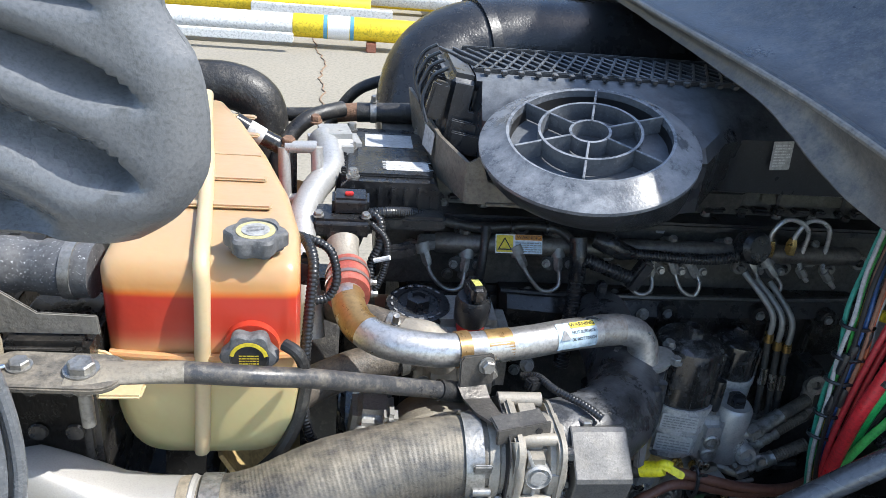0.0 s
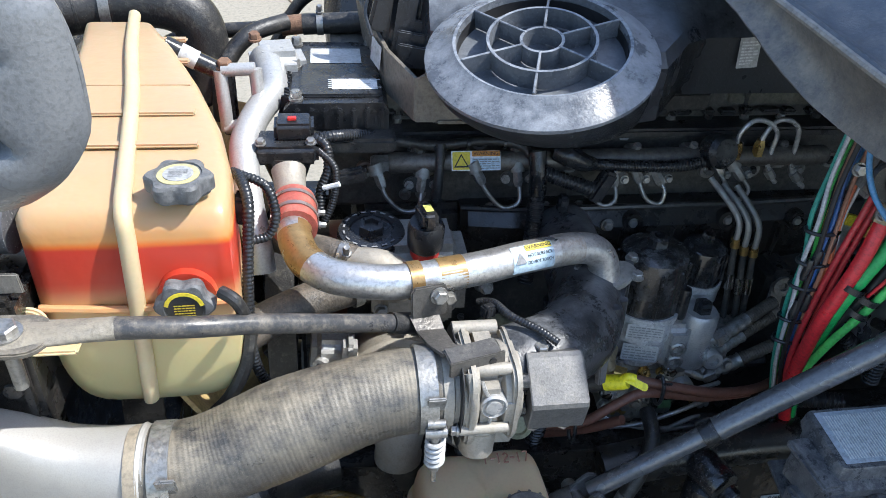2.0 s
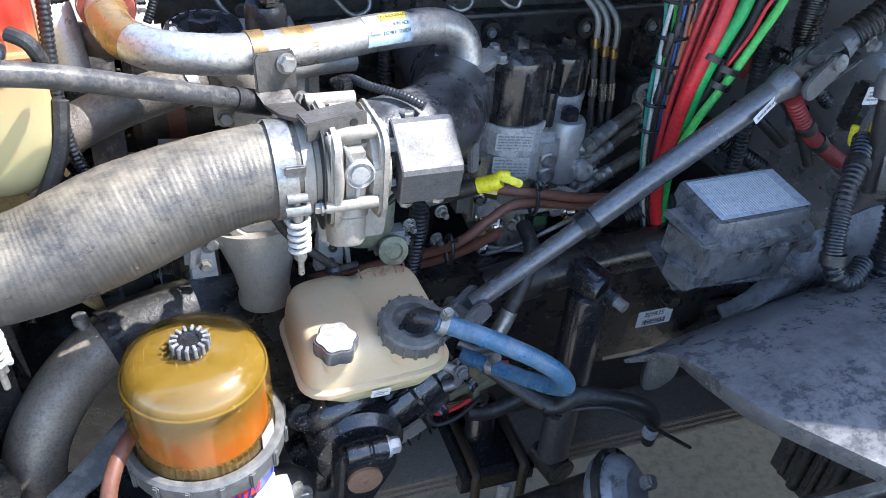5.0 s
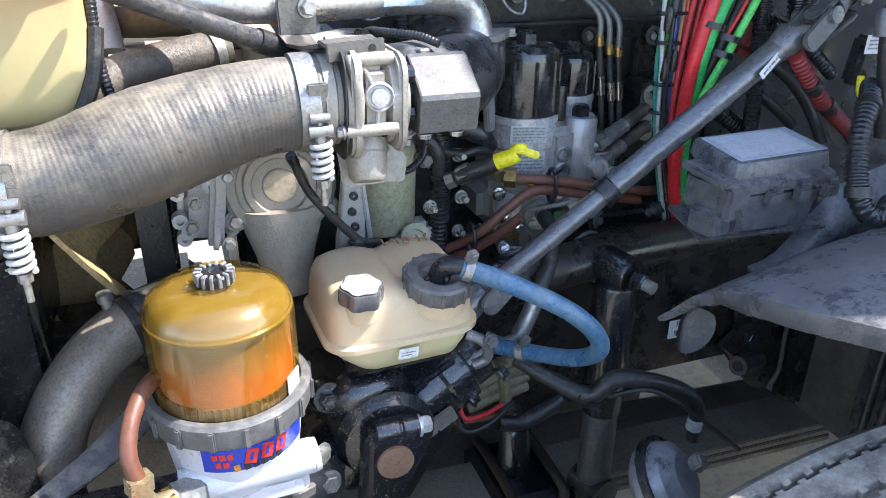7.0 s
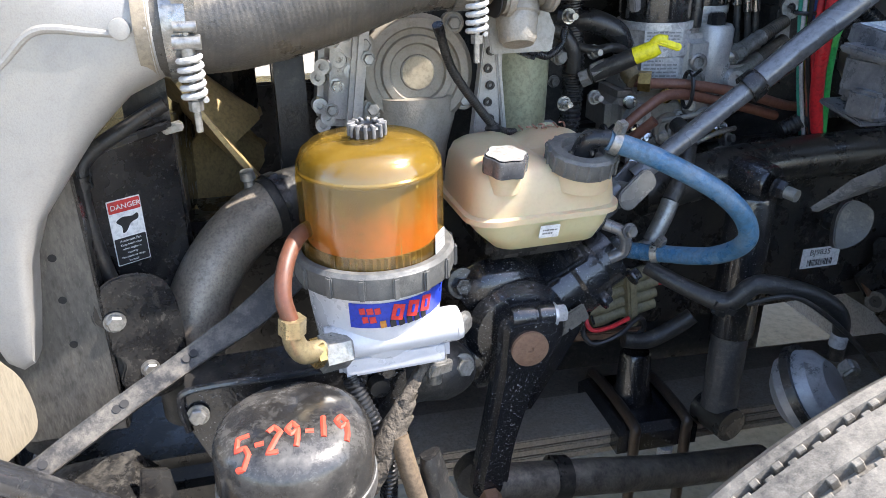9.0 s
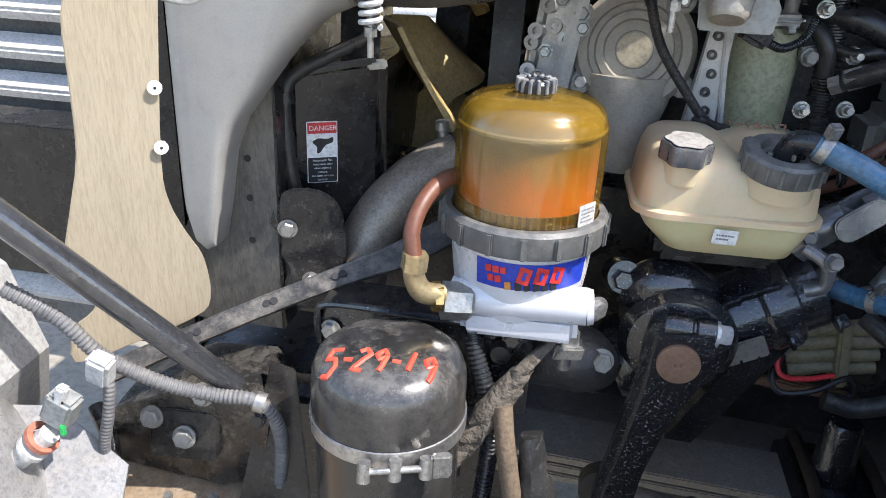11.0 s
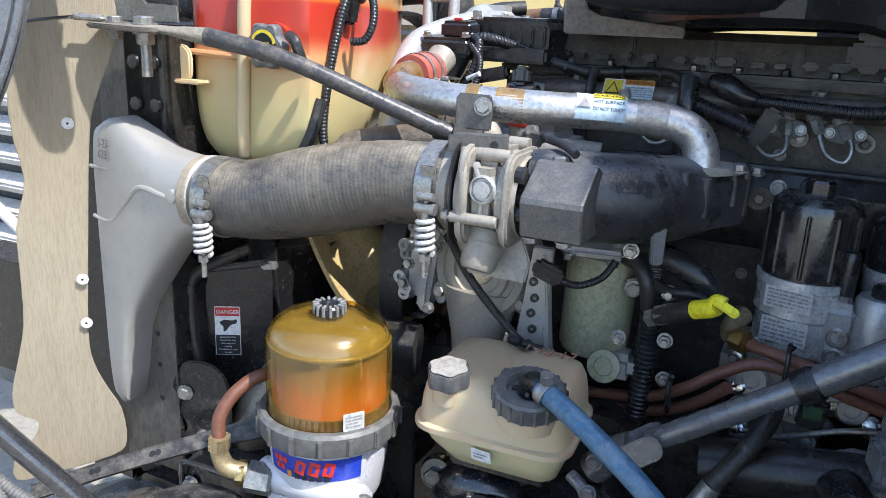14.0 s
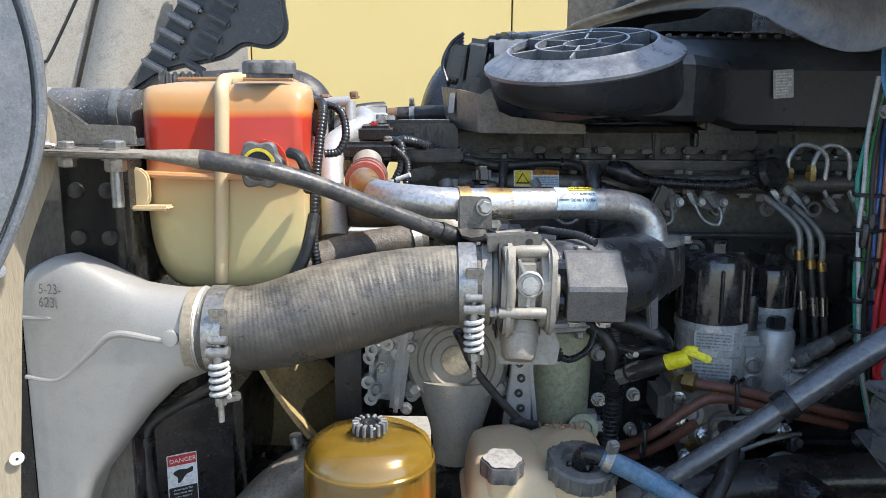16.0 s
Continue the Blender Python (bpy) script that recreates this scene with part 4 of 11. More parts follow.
# ---- coolant tank ----
def build_tank():
    tank = thing("coolant_tank", (-0.335, 0.25, 1.38), "translucent cream coolant tank with a red coolant level and orange staining", "coolant tank")

    def section(y, x0, x1, z0, z1, r, low):
        """A ring of points round the tank at one depth: flat top, round belly."""
        cx, hw = (x0 + x1) / 2, (x1 - x0) / 2
        pts = []
        for k in range(40):
            a = 2 * math.pi * k / 40
            c, s = math.cos(a), math.sin(a)
            e = 0.20 if s > 0 else low
            px = cx + hw * math.copysign(abs(c) ** e, c) * (1.0 if s > -0.2 else 1 - 0.10 * (-s - 0.2))
            zm = z1 - 0.06
            pz = zm + (z1 - zm) * math.copysign(abs(s) ** 0.20, s) if s > 0 else zm - (zm - z0) * abs(s) ** low
            pts.append((px, y, pz))
        return pts

    rows = [section(0.040, -0.408, -0.256, 1.400, 1.580, 0.02, 0.36), section(0.044, -0.418, -0.246, 1.382, 1.592, 0.02, 0.36), section(0.054, -0.423, -0.243, 1.374, 1.602, 0.02, 0.36),
            section(0.12, -0.424, -0.247, 1.374, 1.608, 0.02, 0.36), section(0.20, -0.43, -0.264, 1.38, 1.612, 0.02, 0.36), section(0.30, -0.44, -0.298, 1.39, 1.620, 0.02, 0.36),
            section(0.40, -0.45, -0.340, 1.40, 1.628, 0.02, 0.36), section(0.47, -0.46, -0.374, 1.42, 1.632, 0.02, 0.36), section(0.505, -0.455, -0.392, 1.45, 1.62, 0.02, 0.36)]
    part("tank_shell", loft(rows), tank_mat, tank, smooth=50)
    seam = [(-0.340, 0.040, 1.386), (-0.337, 0.035, 1.42), (-0.333, 0.035, 1.50), (-0.330, 0.036, 1.57), (-0.331, 0.046, 1.601), (-0.338, 0.10, 1.610), (-0.360, 0.25, 1.619), (-0.384, 0.38, 1.629), (-0.403, 0.50, 1.632)]
    path = curve_points(seam, 8)
    part("moulding_seam", sweep(bmesh.new(), path, 0.0078, 12, True, 0.9), seam_mat, tank, "raised pale moulding seam")
    # moulded steps across the front and the top
    part("step_rib", tube([(-0.418, 0.039, 1.505), (-0.34, 0.035, 1.503), (-0.242, 0.040, 1.505)], 0.004, 8), tank_mat, tank)
    for y in (0.15, 0.22, 0.29, 0.36, 0.43):
        part("top_rib", box((-0.335 - 0.09 * y, y, 1.6075 + 0.035 * y), (0.165 - 0.17 * y, 0.012, 0.0045), (3, 0, 0), bevel=0.002), tank_mat, tank)
    ear = part("mounting_ear", plate(rounded(0.040, 0.046, 0.015), (-0.430, 0.034, 1.490), (0, -1, 0), 0.007, bevel=0.002), seam_mat, tank)
    part("ear_eye", ring_band(0.006, 0.0105, 0.010, (-0.434, 0.033, 1.494), (0, -1, 0), 28), seam_mat, ear)
    part("ear_shelf", box((-0.412, 0.026, 1.470), (0.050, 0.022, 0.005), bevel=0.002), seam_mat, tank)

    def cap(at, axis, r, name, rim, spin=0.0):
        c = part(name, lathe([(0, 0), (r * 0.86, 0), (r * 0.86, r * 0.15), (r, r * 0.17), (r, r * 0.58), (r * 0.92, r * 0.68), (r * 0.74, r * 0.70), (r * 0.72, r * 0.64), (0, r * 0.64)], at, axis, 72, lobes=6, lobe_depth=0.10, lobe_min=r * 0.8, spin=spin), mat("sun_greyed_cap", (0.075, 0.078, 0.082), (0.11, 0.112, 0.115), 0.55, dust=(0.34, 0.33, 0.31), dust_amount=0.4, bump=0.3), tank, "grey-black lobed pressure cap")
        w = Vector(axis).normalized()
        top = Vector(at) + w * (r * 0.645)
        part("cap_disc", lathe([(0, 0), (r * 0.66, 0), (r * 0.66, 0.0006), (0, 0.0006)], top, axis, 48), rim, c)
        return c, top

    c1, top1 = cap((-0.284, 0.062, 1.609), (0, -0.04, 1), 0.0270, "filler_cap", mat("cap_ring_grimy", (0.50, 0.44, 0.20), (0.42, 0.38, 0.22), 0.6))
    part("cap_centre", lathe([(0, 0), (0.0128, 0), (0.0128, 0.0006), (0, 0.0006)], top1 + Vector((0, 0, 0.0007)), (0, -0.04, 1), 40), mat("cap_grey_disc", (0.40, 0.40, 0.39), (0.30, 0.30, 0.29), 0.5), c1)
    bars(top1 + Vector((0, 0, 0.0016)), (0, -0.04, 1), (0.016, 0.014), 5, ink_grey, c1, up=(0, 1, 0.01), seed=3)
    part("spout_neck", lathe([(0.026, -0.05), (0.026, 0.022), (0, 0.022)], (-0.287, 0.052, 1.517), (0.02, -1, 0.02), 32), tank_mat, tank)
    c2, top2 = cap((-0.287, 0.030, 1.517), (0.02, -1, 0.02), 0.0245, "pressure_cap", mat("cap_disc_black", (0.03, 0.03, 0.03), None, 0.5), 0.3)
    n2 = Vector((0.02, -1, 0.02)).normalized()
    for k in range(9):
        a = radians(20 + k * 17.5)
        sticker("yellow_arc", top2 + n2 * 0.0007 + Vector((math.cos(a), 0, math.sin(a))) * 0.0158, n2, 0.0052, 0.0036, label_yellow, c2, turn=math.degrees(a) - 90, r=0.0003)
    bars(top2 + n2 * 0.0012 - Vector((0, 0, 0.002)), n2, (0.018, 0.014), 5, label_yellow, c2, seed=5)
    bm = tube([(-0.255, 0.02, 1.53), (-0.242, 0.012, 1.525), (-0.236, 0.016, 1.505), (-0.238, 0.03, 1.49)], 0.006, 10)
    part("overflow_tube", bm, black_rubber, tank)
    strap = tube([(-0.237, 0.055, 1.46), (-0.245, 0.045, 1.42), (-0.262, 0.04, 1.385), (-0.285, 0.05, 1.35)], 0.007, 8)
    part("retaining_strap", strap, black_rubber, tank, "black rubber strap under the belly")


# ---- charge air line ----
def spring_clamp(at, axis, r, spring):
    th = thing("spring_hose_clamp", at, "bright steel hose clamp with a white coil spring bolt", "hose clamp", "clamps on the charge air hose")
    part("band", ring_band(r, r + 0.0022, 0.019, at, axis, 56), zinc, th)
    s = Vector(spring)
    part("bridge_plate", box((s.x, s.y + 0.007, s.z + 0.052), (0.019, 0.004, 0.040), (14, 0, 0), bevel=0.0015), zinc, th)
    part("trunnion", lathe([(0, -0.011), (0.006, -0.011), (0.006, 0.011), (0, 0.011)], s + Vector((0, -0.001, 0.028)), (1, 0, 0), 16), zinc, th)
    part("trunnion", lathe([(0, -0.009), (0.0045, -0.009), (0.0045, 0.009), (0, 0.009)], s + Vector((0, -0.001, 0.040)), (1, 0, 0), 16), zinc, th)
    part("bolt_shank", lathe([(0, -0.045), (0.003, -0.045), (0.003, 0.04), (0, 0.04)], s, (0, 0, 1), 12), zinc, th)
    part("nut", lathe([(0, -0.027), (0.006, -0.027), (0.006, -0.019), (0, -0.019)], s, (0, 0, 1), 6), zinc, th)
    part("sleeve", lathe([(0, 0.016), (0.0055, 0.016), (0.0055, 0.028), (0, 0.028)], s, (0, 0, 1), 14), zinc, th)
    turns, pts = 5.0, []
    for i in range(81):
        a = 2 * math.pi * turns * i / 80
        pts.append(s + Vector((0.0085 * math.cos(a), 0.0085 * math.sin(a), -0.019 + 0.036 * i / 80)))
    part("coil_spring", sweep(bmesh.new(), pts, 0.0026, 8), spring_mat, th)


HOSE = [(-0.352, -0.019, 1.347), (-0.315, -0.017, 1.347), (-0.27, -0.008, 1.350), (-0.20, 0.010, 1.367), (-0.13, 0.023, 1.382), (-0.08, 0.029, 1.386), (-0.042, 0.031, 1.387)]


def build_charge_line():
    hose = thing("charge_air_hose", (-0.2, 0.0, 1.32), "dusty black ribbed rubber charge air hose", "hose")
    path, total = resample(curve_points(HOSE, 12), 0.0012)
    n = len(path)
    radii = []
    for i in range(n):
        s = i / (n - 1)
        r = 0.0435 + 0.0065 * math.exp(-((s - 0.47) / 0.22) ** 2)
        radii.append(r + (0.00022 if (i // 2) % 2 else 0.0) + 0.0006 * noise.noise(Vector((s * 34, 0, 0))))
    part("hose_wall", sweep(bmesh.new(), path, radii, 72, True), charge_hose, hose, smooth=60)
    part("end_cuff", ring_band(0.0430, 0.0450, 0.012, (-0.3465, -0.019, 1.347), (1, 0.02, 0), 56), mat("hose_cuff", (0.26, 0.22, 0.16), (0.2, 0.17, 0.13), 0.7, dust=(0.44, 0.375, 0.27), dust_amount=0.5), hose, "dusty tan hose end")
    spring_clamp((-0.322, -0.018, 1.347), (1, 0.02, 0.0), 0.0445, (-0.313, -0.064, 1.309))
    spring_clamp((-0.066, 0.030, 1.3865), (1, 0.02, 0.02), 0.0445, (-0.0590, -0.017, 1.343))

    # cast duct that narrows from a flat tall box to a round neck
    duct = thing("charge_air_duct", (-0.45, -0.01, 1.06), "sand-cast pale aluminium duct with a faint handwritten date", "duct")
    xs = [-0.531, -0.528, -0.52, -0.508, -0.497, -0.488, -0.478, -0.462, -0.445, -0.425, -0.405, -0.385, -0.368, -0.352, -0.335]
    tx, tz = [-0.531, -0.52, -0.50, -0.478, -0.45, -0.408, -0.374, -0.335], [1.392, 1.410, 1.422, 1.426, 1.416, 1.396, 1.391, 1.391]
    bx, bz = [-0.531, -0.515, -0.495, -0.487, -0.482, -0.462, -0.43, -0.404, -0.37, -0.335], [1.07, 1.030, 1.042, 1.09, 1.132, 1.18, 1.222, 1.255, 1.288, 1.304]
    rows = []
    for x in xs:
        s = (x + 0.531) / 0.196
        top, low = float(np.interp(x, tx, tz)), float(np.interp(x, bx, bz))
        d = float(np.interp(s, [0, 0.05, 0.3, 0.7, 1.0], [0.014, 0.022, 0.030, 0.038, 0.0435]))
        e = float(np.interp(s, [0, 0.45, 0.85, 1.0], [0.32, 0.45, 0.85, 1.0]))
        cy = float(np.interp(s, [0, 1], [-0.010, -0.018]))
        ring = []
        for k in range(48):
            a = 2 * math.pi * k / 48
            c, sn = math.cos(a), math.sin(a)
            ring.append((x, cy - d * math.copysign(abs(c) ** e, c), (top + low) / 2 + (top - low) / 2 * math.copysign(abs(sn) ** e, sn)))
        rows.append(ring)
    part("duct_body", loft(rows), duct_alu, duct, smooth=50)
    part("neck_bead", lathe([(0.0435, -0.004), (0.046, 0), (0.0435, 0.004)], (-0.341, -0.018, 1.347), (1, 0, 0), 48), duct_alu, duct)
    part("cast_ridge", tube([(-0.529, -0.030, 1.297), (-0.49, -0.036, 1.297), (-0.455, -0.043, 1.325), (-0.425, -0.048, 1.349), (-0.385, -0.054, 1.347), (-0.365, -0.056, 1.344)], [0.0025, 0.0036, 0.004, 0.0036, 0.0025], 10), duct_alu, duct)
    part("cast_ridge", tube([(-0.529, -0.030, 1.361), (-0.50, -0.0345, 1.362), (-0.478, -0.036, 1.361)], [0.0025, 0.003, 0.002], 10), duct_alu, duct)
    part("cast_boss", lathe([(0, -0.004), (0.0085, -0.004), (0.008, 0.005), (0, 0.006)], (-0.362, -0.057, 1.349), (0, -1, 0), 18), duct_alu, duct)
    part("cast_boss", lathe([(0, -0.004), (0.006, -0.004), (0.0055, 0.004), (0, 0.005)], (-0.343, -0.059, 1.349), (0, -1, 0), 18), duct_alu, duct)
    pencil = mat("pencil_grey", (0.17, 0.17, 0.17), None, 0.6, bump=0.0)
    tilt = Vector((-0.20, -0.97, 0.06)).normalized()
    words("5-23-", (-0.491, -0.0392, 1.393), tilt, 0.015, pencil, duct, name="handwriting", width=0.026)
    words("623,", (-0.494, -0.0388, 1.379), tilt, 0.015, pencil, duct, name="handwriting", width=0.0221)

    # throttle valve body
    V0, V1 = Vector((-0.052, 0.032, 1.387)), Vector((0.048, 0.034, 1.385))
    ax = (V1 - V0).normalized()
    tv = thing("intake_throttle_valve", (0.0, 0.015, 1.33), "dusty cast aluminium intake throttle valve", "throttle valve")
    part("housing", lathe([(0.030, 0), (0.046, 0.0), (0.0465, 0.010), (0.043, 0.012), (0.043, 0.018), (0.0475, 0.020), (0.0475, 0.028), (0.036, 0.031), (0.036, 0.060), (0.046, 0.063), (0.046, 0.074), (0.042, 0.076), (0.041, 0.082)], V0, ax, 56), cast_dusty, tv)
    part("flange", plate(rounded(0.100, 0.102, 0.022), V0 + ax * 0.023, ax, 0.011, bevel=0.003), cast_dusty, tv)
    part("flange", plate(rounded(0.096, 0.096, 0.022), V0 + ax * 0.069, ax, 0.009, bevel=0.003), cast_dusty, tv)
    part("gasket", plate(rounded(0.101, 0.103, 0.022), V0 + ax * 0.0165, ax, 0.0014, bevel=0), ink, tv)
    part("web_block", box((-0.004, 0.042, 1.392), (0.050, 0.102, 0.082), bevel=0.016, seg=4), cast_dusty, tv)
    part("saddle_rib", tube([(-0.026, 0.000, 1.432), (-0.022, -0.013, 1.412), (-0.021, -0.014, 1.385), (-0.024, -0.009, 1.360)], [0.006, 0.005, 0.005, 0.006], 12), cast_dusty, tv)
    for z, y, r, x0, x1 in ((1.366, -0.012, 0.0060, -0.036, 0.016), (1.428, 0.008, 0.0066, -0.018, 0.018)):
        part("bolt_sleeve", lathe([(0, x0), (r * 0.9, x0), (r, x0 + 0.003), (r, x1 - 0.003), (r * 0.9, x1), (0, x1)], (0, y, z), (1, 0.02, 0), 20), cast_dusty, tv)
        part("bolt", hex_bolt((x0, y, z), (-1, 0, 0), 0.0062, 0.007), zinc, tv)
    for dy, dz in ((0.036, 0.046), (0.040, -0.040)):
        p = V0 + Vector((0.0, dy, dz))
        part("bolt_sleeve", lathe([(0, 0.018), (0.008, 0.018), (0.008, 0.066), (0, 0.066)], p, ax, 18), cast_dusty, tv)
    part("shaft_boss", lathe([(0, -0.01), (0.0145, -0.01), (0.0142, 0.011), (0.0125, 0.013), (0.0108, 0.0095), (0.0086, 0.0095), (0.0082, 0.0135), (0, 0.014)], (-0.001, -0.002, 1.396), (0, -1, 0.05), 36), cast_alu, tv)
    for a, ln in ((115, 0.016), (190, 0.014), (265, 0.018), (5, 0.014)):
        d = Vector((math.cos(radians(a)), 0, math.sin(radians(a))))
        part("rib", box(Vector((-0.001, -0.006, 1.396)) + d * (0.012 + ln / 2), (ln, 0.012, 0.0036), (0, -a, 0), bevel=0.001), cast_alu, tv)
    part("lower_cup", lathe([(0, 0), (0.0225, 0), (0.0225, 0.012), (0.0205, 0.014), (0.0205, 0.022), (0.0195, 0.024), (0.0185, 0.036), (0.015, 0.041), (0, 0.042)], (-0.008, 0.022, 1.346), (-0.06, -0.42, -0.9), 32), cast_dusty, tv, "cast cup under the valve")
    part("sensor_plate", plate([(-0.035, -0.022), (0.03, -0.022), (0.034, 0.0), (0.022, 0.028), (-0.04, 0.028)], (0.004, 0.034, 1.318), (0, -1, 0.1), 0.004), engine_grey, tv)

    # actuator with its cover
    acth = thing("throttle_actuator", (0.072, 0.01, 1.35), "grey sheet steel actuator cover, half in shade", "actuator")
    part("actuator_body", lathe([(0, 0), (0.026, 0), (0.028, 0.004), (0.028, 0.012), (0.026, 0.014), (0.026, 0.07), (0, 0.07)], (0.020, 0.034, 1.390), (1, 0, 0), 36), black_plastic, acth)
    for z in (1.412, 1.375):
        part("actuator_lug", lathe([(0, -0.006), (0.009, -0.006), (0.009, 0.006), (0, 0.006)], (0.030, 0.004, z), (1, 0, 0), 8), black_plastic, acth)
    def cover_row(x, k):
        c = Vector((x, 0.020, 1.391))
        return [c + Vector((0, y, z)) * k for y, z in ((0.034, 0.022), (0.011, 0.035), (0.005, 0.033), (-0.034, 0.004), (-0.0355, -0.001), (-0.029, -0.034), (-0.024, -0.036), (0.032, -0.036))]
    part("cover", loft([cover_row(0.0385, 0.97), cover_row(0.0400, 1.0), cover_row(0.0975, 1.0), cover_row(0.0995, 0.96)]), mat("sheet_steel_cover", (0.145, 0.142, 0.136), (0.115, 0.112, 0.108), 0.48, metal=0.4, dust=DUST, dust_amount=0.28, bump=0.12, fine=420, speck=(0.5, 0.5, 0.48), speck_amount=0.18, grime_amount=0.2), acth, "folded grey sheet cover", smooth=12)
    part("cover_bolt", hex_bolt((0.058, 0.040, 1.420), (0, 0, 1), 0.009, 0.009), zinc, acth)
    part("cover_bolt", hex_bolt((0.047, 0.000, 1.355), (0, 0, -1), 0.007, 0.006), zinc, acth)
    part("cover_bolt", hex_bolt((0.080, 0.000, 1.355), (0, 0, -1), 0.007, 0.006), zinc, acth)

    # black elbow into the manifold
    elb = thing("intake_elbow", (0.17, 0.1, 1.31), "black cast intake elbow, dusty on top", "elbow")
    # bluish dust colour also paints the elbow's sky sheen
    elbow_mat = mat("elbow_black", (0.016, 0.017, 0.018), (0.028, 0.029, 0.031), 0.28, dust=(0.27, 0.275, 0.285), dust_amount=0.46, dust_top=0.80, dust_from=-0.2, bump=0.3, fine=300, scale=30, dust_scale=22)
    part("elbow_pipe", tube([(0.024, 0.054, 1.387), (0.055, 0.062, 1.387), (0.090, 0.080, 1.385), (0.122, 0.108, 1.383), (0.146, 0.150, 1.380), (0.160, 0.205, 1.376), (0.168, 0.270, 1.372), (0.172, 0.350, 1.370)], [0.044, 0.0455, 0.0465, 0.0465, 0.046, 0.045, 0.044, 0.044], 48), elbow_mat, elb, smooth=60)
    part("seam_ridge", tube([(0.100, 0.040, 1.400), (0.132, 0.060, 1.400), (0.162, 0.100, 1.398), (0.183, 0.145, 1.394)], 0.003, 8), elbow_mat, elb)
    for x, y, z, h in ((0.166, 0.112, 1.398, 0.036), (0.184, 0.136, 1.388, 0.040), (0.206, 0.186, 1.392, 0.036), (0.216, 0.206, 1.386, 0.050)):
        part("pipe_lug", tube([(x, y, z + h / 2), (x + 0.001, y - 0.001, z - h / 2)], 0.0062, 14), elbow_mat, elb)
    part("lug_web", loft([[(0.185, 0.140, z), (0.222, 0.205, z), (0.218, 0.212, z), (0.180, 0.148, z)] for z in (1.352, 1.402)]), elbow_mat, elb)
    part("lower_fin", plate([(-0.008, 0.02), (0.008, 0.02), (0.006, -0.022), (-0.006, -0.022)], (0.150, 0.090, 1.345), (0.5, -0.85, 0.1), 0.008), mat("fin_grey", (0.12, 0.12, 0.125), None, 0.5, dust=DUST, dust_amount=0.3), elb)
    part("inlet_neck", tube([(0.172, 0.175, 1.408), (0.170, 0.178, 1.395), (0.165, 0.180, 1.375)], [0.026, 0.028, 0.034], 28), elbow_mat, elb)
    part("neck_flange", plate(smooth_outline([(-0.034, -0.014), (0, -0.027), (0.034, -0.014), (0.042, 0.0), (0.034, 0.014), (0, 0.027), (-0.034, 0.014), (-0.042, 0)], 4), (0.176, 0.178, 1.409), (0.0, -0.05, 1), 0.008, up=(-0.35, 1, 0)), engine_grey, elb)
    for p in ((0.143, 0.187, 1.413), (0.212, 0.170, 1.414), (0.226, 0.222, 1.405)):
        part("flange_bolt", hex_bolt(p, (0, -0.1, 1), 0.0075, 0.008), zinc, elb)
    lead = thing("sensor_lead", (0.05, 0.06, 1.44), "thin black corrugated lead lying over the valve and elbow", "lead")
    part("conduit", ribbed([(0.004, 0.118, 1.428), (0.018, 0.104, 1.437), (0.031, 0.076, 1.440), (0.057, 0.051, 1.439), (0.074, 0.036, 1.433)], 0.0046, 0.0036), black_plastic, lead)
    part("clip", box((0.010, 0.094, 1.434), (0.016, 0.012, 0.014), (0, 10, 30), bevel=0.002), black_plastic, lead)


